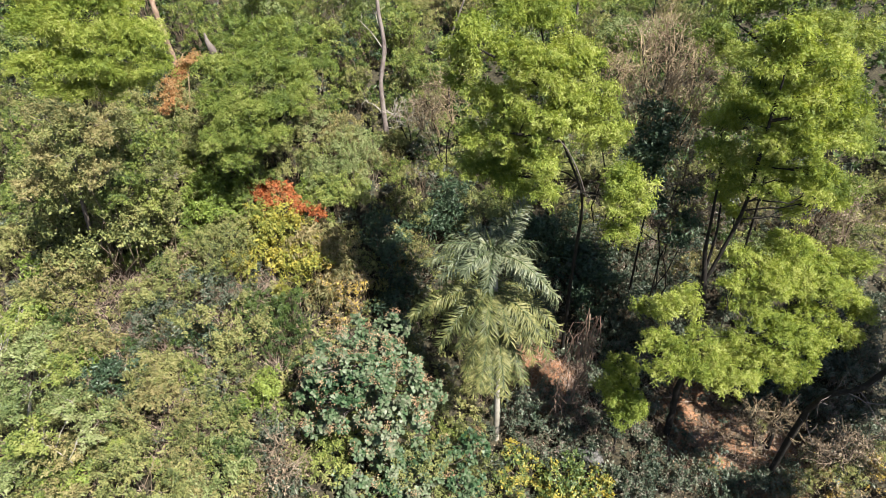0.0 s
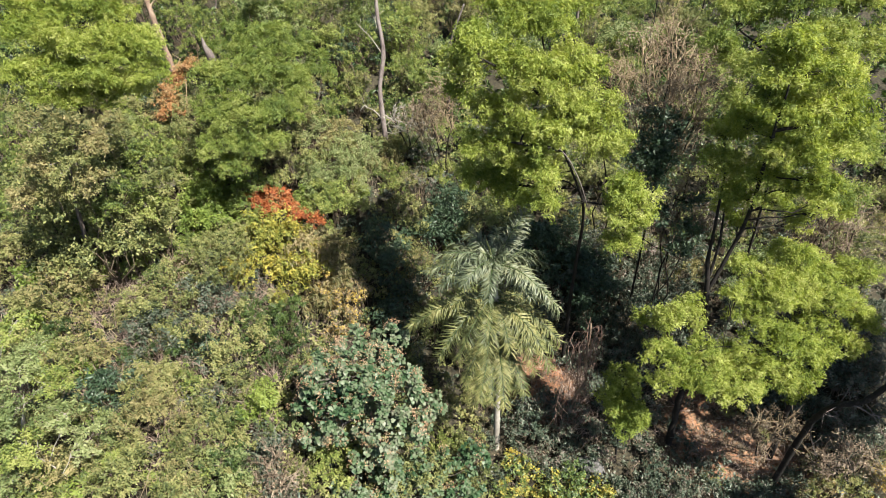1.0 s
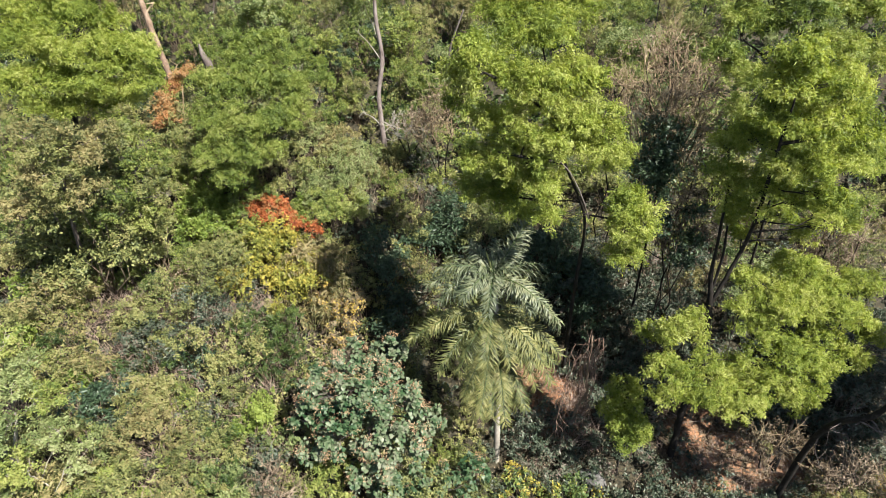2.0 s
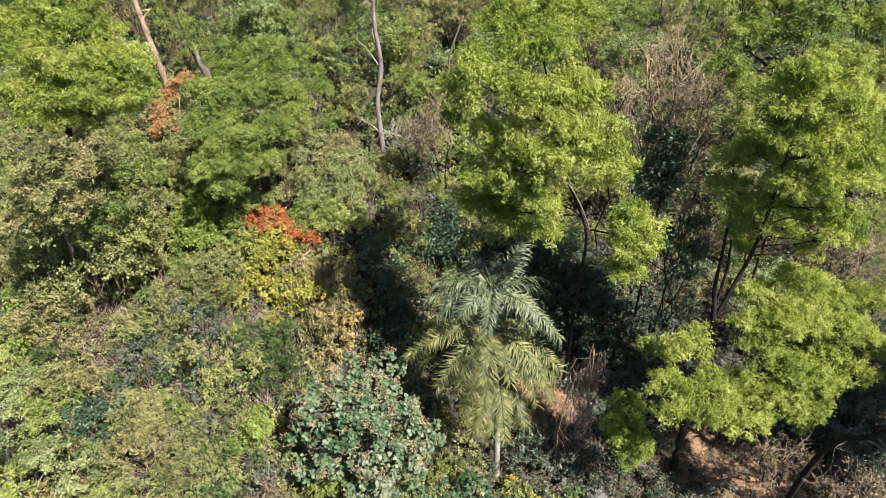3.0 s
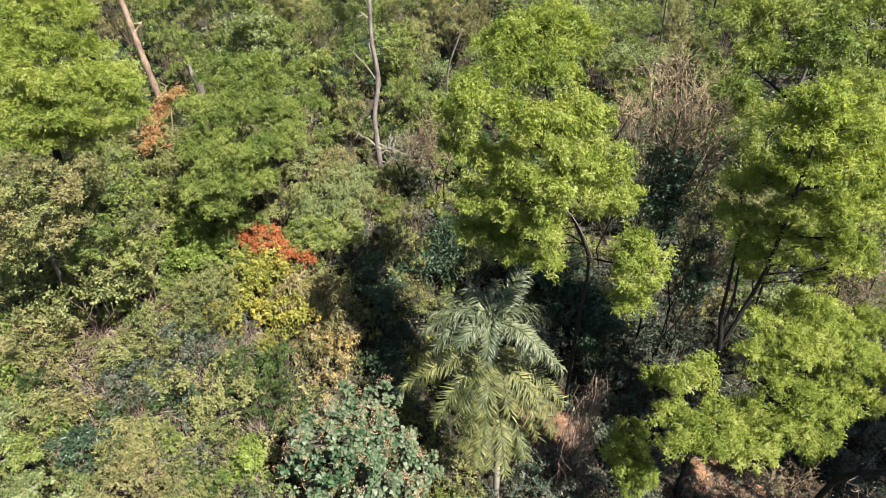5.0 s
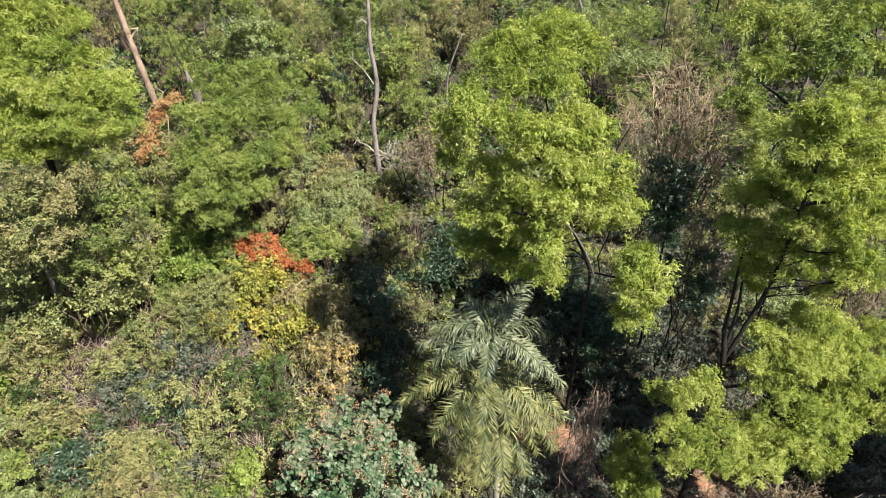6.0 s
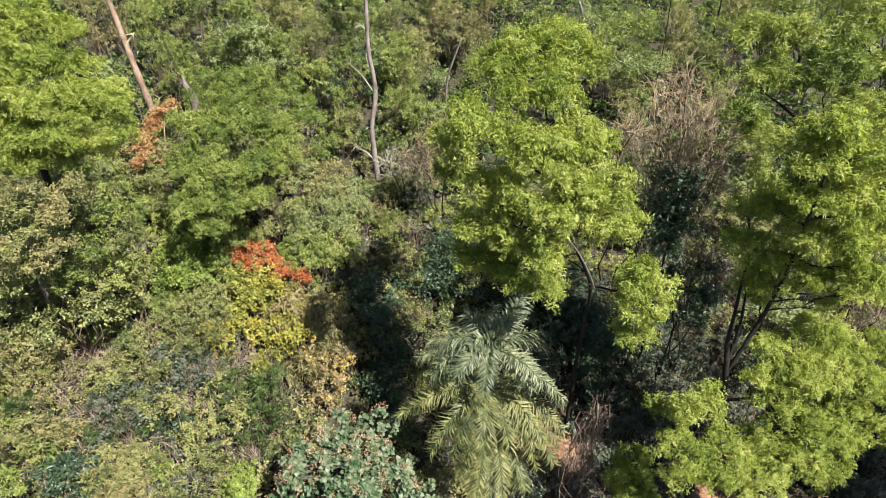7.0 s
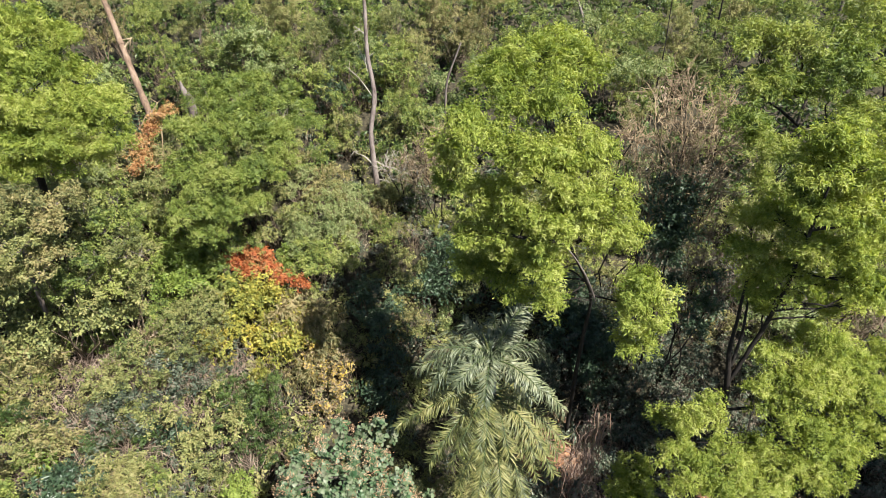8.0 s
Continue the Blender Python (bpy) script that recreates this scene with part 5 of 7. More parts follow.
shrub("undergrowth_bush", "teal", "deep green broad-leaved undergrowth, leaf colour tinted bluish for shade", -0.72, 22.44, 1.8, 0.99, 2.16, 0)
shrub("undergrowth_bush", "teal", "deep green broad-leaved undergrowth, leaf colour tinted bluish for shade", 0.52, 23.81, 2.2, 0.91, 4.56, 2)
shrub("undergrowth_bush", "teal", "deep green broad-leaved undergrowth, leaf colour tinted bluish for shade", 10.68, 26.83, 3.5, 1.2, 0.68, 1)
shrub("undergrowth_bush", "teal", "deep green broad-leaved undergrowth, leaf colour tinted bluish for shade", 10.17, 25.44, 3, 1.04, 3.08, 0, 0.6)
shrub("undergrowth_bush", "teal", "deep green broad-leaved undergrowth, leaf colour tinted bluish for shade", -12.91, 26.28, 2.6, 0.65, 5.48, 2)
shrub("shrub", "yellow", "shrub with yellow autumn leaves", -6.76, 19.92, 2.3, 0.83, 1.6, 0)
shrub("shrub", "yellow", "shrub with yellow autumn leaves", -7.34, 19.33, 2.0, 0.78, 4.0, 0)
shrub("shrub", "yellow", "shrub with yellow autumn leaves", -7.83, 18.47, 1.8, 0.72, 0.12, 0)
shrub("shrub", "yellow", "shrub with yellow autumn leaves", -6.18, 17.42, 1.7, 0.29, 2.52, 0)
shrub("shrub", "yellow", "shrub with yellow autumn leaves", -6.15, 20.21, 2.3, 0.75, 4.92, 0)
shrub("shrub", "yellow", "shrub with yellow autumn leaves", -7.22, 20.2, 2.4, 0.66, 1.04, 0)
shrub("shrub", "straw", "straw-coloured shrub with long hanging leaves", -5.43, 19.6, 2.2, 0.96, 3.44, 0)
shrub("shrub", "straw", "straw-coloured shrub with long hanging leaves", -4.57, 19.51, 2.2, 0.88, 5.84, 0)
shrub("shrub", "yellow", "shrub with yellow autumn leaves", -5.52, 18.57, 1.9, 0.94, 1.96, 0)
shrub("shrub", "straw", "straw-coloured shrub with long hanging leaves", -4.3, 18.81, 1.9, 0.82, 4.36, 0)
shrub("shrub", "yellow", "shrub with yellow autumn leaves", -6.19, 18.77, 1.8, 0.77, 0.48, 0)
shrub("shrub", "straw", "straw-coloured shrub with long hanging leaves", -4.63, 17.79, 1.6, 0.85, 2.88, 0)
shrub("shrub", "tan", "low yellowing brush round a dead trunk", -3.54, 25.0, 1.3, 1.27, 5.28, 1)
shrub("shrub", "tan", "low yellowing brush round a dead trunk", -4.56, 25.68, 1.5, 1.02, 1.4, 0)
shrub("shrub", "tan", "low yellowing brush round a dead trunk", -5.82, 26.17, 1.8, 1.02, 3.8, 1)
shrub("shrub", "tan", "low yellowing brush round a dead trunk", -2.58, 25.54, 1.2, 0.94, 6.2, 2)
shrub("undergrowth_bush", "dull", "dull grey-green undergrowth shrub with dead leaves", 8.86, 20.53, 1.6, 0.96, 2.32, 1)
shrub("undergrowth_bush", "dull", "dull grey-green undergrowth shrub with dead leaves", 8.09, 19.97, 1.4, 0.85, 4.72, 1)
shrub("undergrowth_bush", "dull", "dull grey-green undergrowth shrub with dead leaves", 9.41, 19.62, 1.5, 0.94, 0.84, 1)
shrub("undergrowth_bush", "dull", "dull grey-green undergrowth shrub with dead leaves", 7.48, 18.91, 1.2, 0.84, 3.24, 2)
shrub("undergrowth_bush", "dull", "dull grey-green undergrowth shrub with dead leaves", 8.53, 18.41, 1.2, 0.92, 5.64, 1)
shrub("undergrowth_bush", "dull", "dull grey-green undergrowth shrub with dead leaves", 7.17, 20.2, 1.6, 0.81, 1.76, 0, 0.6)
shrub("undergrowth_bush", "dull", "dull grey-green undergrowth shrub with dead leaves", 10.1, 20.91, 1.8, 0.86, 4.16, 0)
shrub("undergrowth_bush", "dull", "dull grey-green undergrowth shrub with dead leaves", 8.11, 17.32, 1.0, 0.76, 0.28, 0)
shrub("undergrowth_bush", "dull", "dull grey-green undergrowth shrub with dead leaves", 6.14, 16.23, 0.9, 0.65, 2.68, 1)
shrub("undergrowth_bush", "dull", "dull grey-green undergrowth shrub with dead leaves", 6.93, 17.05, 1.0, 0.67, 5.08, 1)
shrub("undergrowth_bush", "dull", "dull grey-green undergrowth shrub with dead leaves", 18.17, 20.23, 1.6, 0.96, 1.2, 1, 0.6)
shrub("undergrowth_bush", "dull", "dull grey-green undergrowth shrub with dead leaves", 17.81, 18.27, 1.6, 0.91, 3.6, 0, 0.6)
shrub("undergrowth_bush", "dull", "dull grey-green undergrowth shrub with dead leaves", 11.42, 22.15, 1.8, 0.84, 6.0, 1)
shrub("undergrowth_bush", "dull", "dull grey-green undergrowth shrub with dead leaves", 12.78, 23.55, 2.0, 0.87, 2.12, 2)
shrub("undergrowth_bush", "dull", "dull grey-green undergrowth shrub with dead leaves", 15.62, 23.09, 2.0, 1.01, 4.52, 2)
shrub("undergrowth_bush", "dull", "dull grey-green undergrowth shrub with dead leaves", 16.72, 22.74, 2.0, 0.9, 0.64, 1)
shrub("undergrowth_bush", "dull", "dull grey-green undergrowth shrub with dead leaves", 12.15, 20.16, 1.6, 0.71, 3.04, 0)
shrub("undergrowth_bush", "dull", "dull grey-green undergrowth shrub with dead leaves", 9.91, 23.58, 2.2, 0.86, 5.44, 0)
shrub("undergrowth_bush", "dull", "dull grey-green undergrowth shrub with dead leaves", 9.1, 25.03, 2.6, 0.88, 1.56, 2, 0.6)
shrub("undergrowth_bush", "dull", "dull grey-green undergrowth shrub with dead leaves", 3.77, 13.24, 1.0, 0.77, 3.96, 0, 0.6)
shrub("undergrowth_bush", "dull", "dull grey-green undergrowth shrub with dead leaves", 4.67, 13.5, 0.9, 0.65, 0.08, 1, 0.6)
shrub("undergrowth_bush", "dull", "dull grey-green undergrowth shrub with dead leaves", 3.17, 13.71, 0.8, 0.57, 2.48, 0)
shrub("undergrowth_bush", "dull", "dull grey-green undergrowth shrub with dead leaves", 4.97, 14.13, 0.8, 0.57, 4.88, 2, 0.6)
shrub("undergrowth_bush", "dull", "dull grey-green undergrowth shrub with dead leaves", 8.43, 13.03, 0.9, 0.77, 1.0, 1, 0.6)
shrub("undergrowth_bush", "dull", "dull grey-green undergrowth shrub with dead leaves", 9.16, 12.47, 0.9, 0.84, 3.4, 2, 0.6)
shrub("undergrowth_bush", "dull", "dull grey-green undergrowth shrub with dead leaves", 7.66, 12.29, 0.9, 0.75, 5.8, 1, 0.6)
shrub("undergrowth_bush", "dull", "dull grey-green undergrowth shrub with dead leaves", 10.87, 12.38, 0.8, 0.84, 1.92, 1, 0.6)
shrub("undergrowth_bush", "dull", "dull grey-green undergrowth shrub with dead leaves", 6.01, 13.73, 0.7, 0.52, 4.32, 1)
shrub("undergrowth_bush", "dull", "dull grey-green undergrowth shrub with dead leaves", 1.66, 14.19, 0.9, 0.52, 0.44, 2, 0.6)
shrub("undergrowth_bush", "dull", "dull grey-green undergrowth shrub with dead leaves", 12.82, 12.56, 0.8, 0.76, 2.84, 1, 0.6)
shrub("shrub", "olive", "olive-green tangled thicket shrub with small leaves", 14.03, 12.64, 0.9, 0.76, 5.24, 1, 0.6)
shrub("shrub", "olive", "olive-green tangled thicket shrub with small leaves", 14.93, 12.39, 1.0, 0.75, 1.36, 0, 0.6)
shrub("shrub", "olive", "olive-green tangled thicket shrub with small leaves", 16.05, 12.7, 1.1, 0.75, 3.76, 2, 0.6)
shrub("shrub", "olive", "olive-green tangled thicket shrub with small leaves", 13.31, 12.17, 0.9, 0.71, 6.16, 1, 0.6)
shrub("shrub", "bloom", "green shrub dotted with yellow leaves", 2.87, 13.0, 1.2, 0.84, 2.28, 0)
shrub("shrub", "bloom", "green shrub dotted with yellow leaves", 3.86, 12.33, 1.2, 0.91, 4.68, 0)
shrub("shrub", "bloom", "green shrub dotted with yellow leaves", 5.74, 12.22, 1.2, 0.91, 0.8, 0)
shrub("shrub", "bloom", "green shrub dotted with yellow leaves", 4.83, 12.49, 1.2, 0.84, 3.2, 1)
shrub("shrub", "bloom", "green shrub dotted with yellow leaves", 2.36, 11.9, 1.2, 0.73, 5.6, 0)
shrub("shrub", "bloom", "green shrub dotted with yellow leaves", 4.42, 11.77, 1.2, 0.82, 1.72, 0, 0.6)
shrub("shrub", "tan", "tan-tinged shrub with yellowing leaves", -7.87, 10.07, 1.6, 0.73, 4.12, 1)
shrub("shrub", "tan", "tan-tinged shrub with yellowing leaves", -7.07, 9.47, 1.5, 0.65, 0.24, 2)
shrub("undergrowth_bush", "dull", "dull grey-green undergrowth shrub with dead leaves", -5.48, 11.59, 1.6, 0.61, 2.64, 0)
shrub("undergrowth_bush", "dull", "dull grey-green undergrowth shrub with dead leaves", -4.88, 10.1, 1.5, 0.62, 5.04, 2, 0.6)
shrub("shrub", "lime", "bright lime-green leafy shrub", -3.66, 23.39, 1.8, 0.41, 1.16, 0)
shrub("shrub", "lime", "bright lime-green leafy shrub", -5.89, 12.88, 1.8, 0.45, 3.56, 0)
shrub("tree_shrub", "tan", "tall bush with browning leaves in far woods", -17.53, 34.07, 4.5, 0.96, 5.96, 0, 1.0)
shrub("tree_shrub", "tan", "tall bush with browning leaves in far woods", -16.82, 35.2, 4.5, 0.86, 2.08, 1, 1.0)
shrub("tree_shrub", "tan", "tall bush with browning leaves in far woods", 0.82, 39.43, 5.0, 1.45, 4.48, 2, 1.0)
shrub("tree_shrub", "tan", "tall bush with browning leaves in far woods", 2.6, 41.97, 5, 1.4, 0.6, 1, 1.0)
shrub("tree_shrub", "tan", "tall bush with browning leaves in far woods", -0.51, 40.27, 5, 1.34, 3.0, 1, 1.0)
shrub("tree_shrub", "tan", "tall bush with browning leaves in far woods", 1.82, 39.02, 4, 1.33, 5.4, 2, 1.0)
shrub("tree_shrub", "green", "tall green bush in far woods", -12.3, 30.66, 4, 1.04, 1.52, 0, 1.0)
shrub("tree_shrub", "green", "tall green bush in far woods", -11.06, 29.55, 3.4, 0.92, 3.92, 1, 1.0)
shrub("tree_shrub", "green", "tall green bush in far woods", -14.24, 33.32, 4.5, 1.11, 0.04, 2, 1.0)
shrub("tree_shrub", "green", "tall green bush in far woods", -10.05, 32.47, 5, 1.24, 2.44, 1, 1.0)
shrub("tree_shrub", "green", "tall green bush in far woods", -8.7, 31.94, 4.5, 1.18, 4.84, 0, 1.0)
shrub("tree_shrub", "green", "tall green bush in far woods", -7.36, 31.64, 4, 1.08, 0.96, 2, 1.0)
shrub("tree_shrub", "green", "tall green bush in far woods", -5.21, 33.68, 4.5, 1.14, 3.36, 2, 1.0)
shrub("tree_shrub", "green", "tall green bush in far woods", -4.26, 32.17, 3.5, 1.0, 5.76, 2, 1.0)
shrub("tree_shrub", "green", "tall green bush in far woods", -2.17, 34.0, 4, 1.35, 1.88, 1, 1.0)
shrub("tree_shrub", "green", "tall green bush in far woods", -1.45, 30.47, 3.4, 1.2, 4.28, 0, 1.0)
shrub("tree_shrub", "green", "tall green bush in far woods", -2.17, 28.43, 2.8, 0.94, 0.4, 0, 1.0)
shrub("tree_shrub", "green", "tall green bush in far woods", -0.89, 29.55, 3, 0.97, 2.8, 2, 1.0)
shrub("tree_shrub", "green", "tall green bush in far woods", -4.54, 29.65, 3.2, 0.95, 5.2, 0, 1.0)
shrub("tree_shrub", "green", "tall green bush in far woods", -5.64, 30.51, 3.5, 0.95, 1.32, 2, 1.0)
shrub("tree_shrub", "green", "tall green bush in far woods", -4.02, 36.08, 5, 1.2, 3.72, 1, 1.0)
shrub("tree_shrub", "green", "tall green bush in far woods", 10.73, 35.77, 4.5, 1.24, 6.12, 1, 1.0)
shrub("tree_shrub", "green", "tall green bush in far woods", 11.48, 34.7, 4, 1.1, 2.24, 1, 1.0)
shrub("tree_shrub", "green", "tall green bush in far woods", 9.73, 35.16, 4, 0.93, 4.64, 1, 1.0)
shrub("tree_shrub", "olive", "tall olive-green bush in far woods", -7.36, 35.03, 5, 1.28, 0.76, 1, 1.0)
shrub("tree_shrub", "olive", "tall olive-green bush in far woods", -5.75, 31.84, 4.5, 1.08, 3.16, 2, 1.0)
shrub("tree_shrub", "olive", "tall olive-green bush in far woods", -8.5, 35.14, 5, 1.16, 5.56, 0, 1.0)
shrub("tree_shrub", "olive", "tall olive-green bush in far woods", -2.54, 35.93, 5, 1.33, 1.68, 0, 1.0)
shrub("tree_shrub", "olive", "tall olive-green bush in far woods", -1.35, 35.61, 4.5, 1.21, 4.08, 1, 1.0)
shrub("tree_shrub", "olive", "tall olive-green bush in far woods", -4.24, 28.77, 2.6, 0.78, 0.2, 1, 1.0)
shrub("tree_shrub", "olive", "tall olive-green bush in far woods", -11.89, 33.33, 5, 1.1, 2.6, 1, 1.0)
shrub("tree_shrub", "olive", "tall olive-green bush in far woods", 14.17, 39.4, 5, 1.33, 5.0, 0, 1.0)
shrub("tree_shrub", "olive", "tall olive-green bush in far woods", 18.09, 41.05, 5, 1.59, 1.12, 1, 1.0)
shrub("tree_shrub", "olive", "tall olive-green bush in far woods", 9.15, 37.45, 4.5, 1.16, 3.52, 1, 1.0)
shrub("strap_plant", "strap", "clump of long grey-green strap leaves", 14.64, 37.79, 2.0, 0.6, 5.92, 0)
shrub("strap_plant", "strap", "clump of long grey-green strap leaves", 15.87, 39.61, 2.0, 0.62, 2.04, 0, 0.6)
shrub("undergrowth_bush", "teal", "deep green broad-leaved undergrowth, leaf colour tinted bluish for shade", -3.83, 32.91, 3, 0.88, 4.44, 2)
shrub("undergrowth_bush", "teal", "deep green broad-leaved undergrowth, leaf colour tinted bluish for shade", -3.43, 35.21, 3, 0.93, 0.56, 1, 0.6)
shrub("undergrowth_bush", "teal", "deep green broad-leaved undergrowth, leaf colour tinted bluish for shade", -5.22, 30.36, 3, 0.72, 2.96, 2)
shrub("undergrowth_bush", "dull", "dull grey-green undergrowth shrub with dead leaves", 6.88, 21.91, 2.2, 1.08, 5.36, 1)
shrub("undergrowth_bush", "dull", "dull grey-green undergrowth shrub with dead leaves", 7.48, 20.96, 2.0, 0.96, 1.48, 1)
shrub("undergrowth_bush", "dull", "dull grey-green undergrowth shrub with dead leaves", 6.44, 20.15, 1.8, 0.9, 3.88, 0, 0.6)
shrub("undergrowth_bush", "dull", "dull grey-green undergrowth shrub with dead leaves", 5.78, 20.6, 1.8, 0.86, 6.28, 0, 0.6)
shrub("undergrowth_bush", "dull", "dull grey-green undergrowth shrub with dead leaves", 7.9, 19.11, 1.8, 0.93, 2.4, 1)
shrub("undergrowth_bush", "dull", "dull grey-green undergrowth shrub with dead leaves", 9.15, 18.27, 1.6, 0.91, 4.8, 1)
shrub("undergrowth_bush", "dull", "dull grey-green undergrowth shrub with dead leaves", 6.67, 18.37, 1.4, 0.83, 0.92, 2)
shrub("undergrowth_bush", "dull", "dull grey-green undergrowth shrub with dead leaves", 10.04, 19.5, 1.8, 0.89, 3.32, 1)
shrub("undergrowth_bush", "dull", "dull grey-green undergrowth shrub with dead leaves", 9.22, 21.53, 2.2, 0.87, 5.72, 2)
shrub("undergrowth_bush", "dull", "dull grey-green undergrowth shrub with dead leaves", 12.39, 19.24, 1.6, 0.84, 1.84, 2)
shrub("undergrowth_bush", "dull", "dull grey-green undergrowth shrub with dead leaves", 4.3, 20.13, 1.6, 0.95, 4.24, 0, 0.6)
shrub("undergrowth_bush", "dull", "dull grey-green undergrowth shrub with dead leaves", 6.09, 17.47, 1.2, 0.67, 0.36, 0)
shrub("undergrowth_bush", "dull", "dull grey-green undergrowth shrub with dead leaves", 7.46, 17.65, 1.3, 0.77, 2.76, 0)
shrub("undergrowth_bush", "dull", "dull grey-green undergrowth shrub with dead leaves", 15.48, 14.99, 1.2, 0.89, 5.16, 1)
shrub("undergrowth_bush", "dull", "dull grey-green undergrowth shrub with dead leaves", 16.49, 14.62, 1.2, 0.88, 1.28, 0)
shrub("undergrowth_bush", "dull", "dull grey-green undergrowth shrub with dead leaves", 14.8, 15.48, 1.0, 0.81, 3.68, 0)
shrub("undergrowth_bush", "dull", "dull grey-green undergrowth shrub with dead leaves", 13.96, 15.69, 1.0, 0.77, 6.08, 2, 0.6)
shrub("undergrowth_bush", "dull", "dull grey-green undergrowth shrub with dead leaves", 17.31, 15.65, 1.5, 0.9, 2.2, 2, 0.6)
shrub("undergrowth_bush", "dull", "dull grey-green undergrowth shrub with dead leaves", 16.38, 16.26, 1.5, 0.87, 4.6, 0)
shrub("undergrowth_bush", "dull", "dull grey-green undergrowth shrub with dead leaves", 16.16, 13.48, 1.2, 0.86, 0.72, 1, 0.6)
shrub("undergrowth_bush", "dull", "dull grey-green undergrowth shrub with dead leaves", 15.36, 16.68, 1.4, 0.83, 3.12, 1, 0.6)
shrub("undergrowth_bush", "dull", "dull grey-green undergrowth shrub with dead leaves", 12.4, 15.59, 0.8, 0.68, 5.52, 1, 0.6)
shrub("shrub", "green", "green leafy thicket shrub on the slope", -11.0, 23.22, 3.2, 0.78, 1.64, 0)
shrub("shrub", "green", "green leafy thicket shrub on the slope", -10.62, 22.36, 2.8, 0.77, 4.04, 1)
shrub("shrub", "olive", "olive-green tangled thicket shrub with small leaves", 12.43, 40.22, 3, 1.07, 0.16, 2)
shrub("shrub", "olive", "olive-green tangled thicket shrub with small leaves", 13.08, 38.38, 2.6, 1.03, 2.56, 2)
shrub("shrub", "olive", "olive-green tangled thicket shrub with small leaves", 9.96, 32.18, 2.4, 0.79, 4.96, 0)
shrub("shrub", "olive", "olive-green tangled thicket shrub with small leaves", 14.26, 39.19, 3, 1.04, 1.08, 2)
shrub("shrub", "olive", "olive-green tangled thicket shrub with small leaves", 15.41, 38.41, 3, 0.96, 3.48, 0)
shrub("undergrowth_bush", "teal", "deep green broad-leaved undergrowth, leaf colour tinted bluish for shade", 6.11, 18.94, 2.4, 0.78, 5.88, 1)
shrub("undergrowth_bush", "teal", "deep green broad-leaved undergrowth, leaf colour tinted bluish for shade", 6.67, 19.8, 2.6, 0.79, 2.0, 0)
shrub("undergrowth_bush", "teal", "deep green broad-leaved undergrowth, leaf colour tinted bluish for shade", 6.2, 20.59, 2.4, 0.71, 4.4, 2)
shrub("undergrowth_bush", "teal", "deep green broad-leaved undergrowth, leaf colour tinted bluish for shade", 4.99, 21.84, 2.6, 0.87, 0.52, 1)
shrub("undergrowth_bush", "teal", "deep green broad-leaved undergrowth, leaf colour tinted bluish for shade", 5.68, 22.46, 2.6, 0.74, 2.92, 2)
shrub("shrub", "mottled", "shrub with mottled tan and yellow leaves", -3.79, 17.68, 1.9, 0.72, 5.32, 0)
shrub("shrub", "mottled", "shrub with mottled tan and yellow leaves", -4.02, 16.84, 1.7, 0.62, 1.44, 1)
shrub("shrub", "mottled", "shrub with mottled tan and yellow leaves", -4.58, 18.35, 1.8, 0.64, 3.84, 1)
shrub("shrub", "mottled", "shrub with mottled tan and yellow leaves", -3.44, 18.41, 1.9, 0.56, 6.24, 0)
shrub("shrub", "olive", "olive-green tangled thicket shrub with small leaves", -7.03, 11.7, 1.5, 0.71, 2.36, 0)
shrub("shrub", "olive", "olive-green tangled thicket shrub with small leaves", -7.29, 10.74, 1.4, 0.65, 4.76, 0)
shrub("shrub", "olive", "olive-green tangled thicket shrub with small leaves", -5.79, 9.89, 1.4, 0.61, 0.88, 2, 0.6)
shrub("shrub", "pale", "pale grey-green shrub with small crowded leaves", -6.47, 10.81, 1.5, 0.69, 3.28, 2)
shrub("shrub", "pale", "pale grey-green shrub with small crowded leaves", -6.38, 9.77, 1.4, 0.67, 5.68, 1)
shrub("shrub", "pale", "pale grey-green shrub with small crowded leaves", -7.14, 9.67, 1.4, 0.59, 1.8, 2, 0.6)
shrub("shrub", "pale", "pale grey-green shrub with small crowded leaves", -5.79, 10.61, 1.4, 0.52, 4.2, 0, 0.6)
shrub("shrub", "lime", "bright lime-green leafy shrub", -9.05, 21.81, 3.0, 0.76, 0.32, 1)
shrub("shrub", "lime", "bright lime-green leafy shrub", -9.6, 21.08, 2.6, 0.75, 2.72, 1)
shrub("shrub", "lime", "bright lime-green leafy shrub", -8.46, 21.26, 2.6, 0.67, 5.12, 0)
shrub("shrub", "lime", "bright lime-green leafy shrub", -8.94, 20.68, 2.2, 0.66, 1.24, 1)
shrub("shrub", "green", "green leafy thicket shrub on the slope", -7.96, 20.85, 2.6, 0.8, 3.64, 0)
shrub("shrub", "green", "green leafy thicket shrub on the slope", -7.3, 21.63, 3.0, 0.77, 6.04, 2)
shrub("shrub", "green", "green leafy thicket shrub on the slope", -10.07, 21.89, 2.8, 0.76, 2.16, 0)
shrub("shrub", "green", "green leafy thicket shrub on the slope", -7.69, 20.25, 2.2, 0.75, 4.56, 1)
shrub("undergrowth_bush", "dull", "dull grey-green undergrowth shrub with dead leaves", 7.67, 12.64, 1.3, 0.75, 0.68, 1, 0.6)
shrub("undergrowth_bush", "dull", "dull grey-green undergrowth shrub with dead leaves", 8.57, 12.38, 1.2, 0.75, 3.08, 1, 0.6)
shrub("undergrowth_bush", "dull", "dull grey-green undergrowth shrub with dead leaves", 6.99, 12.22, 1.2, 0.75, 5.48, 1, 0.6)
shrub("undergrowth_bush", "dull", "dull grey-green undergrowth shrub with dead leaves", 11.78, 12.47, 1.2, 0.76, 1.6, 1)
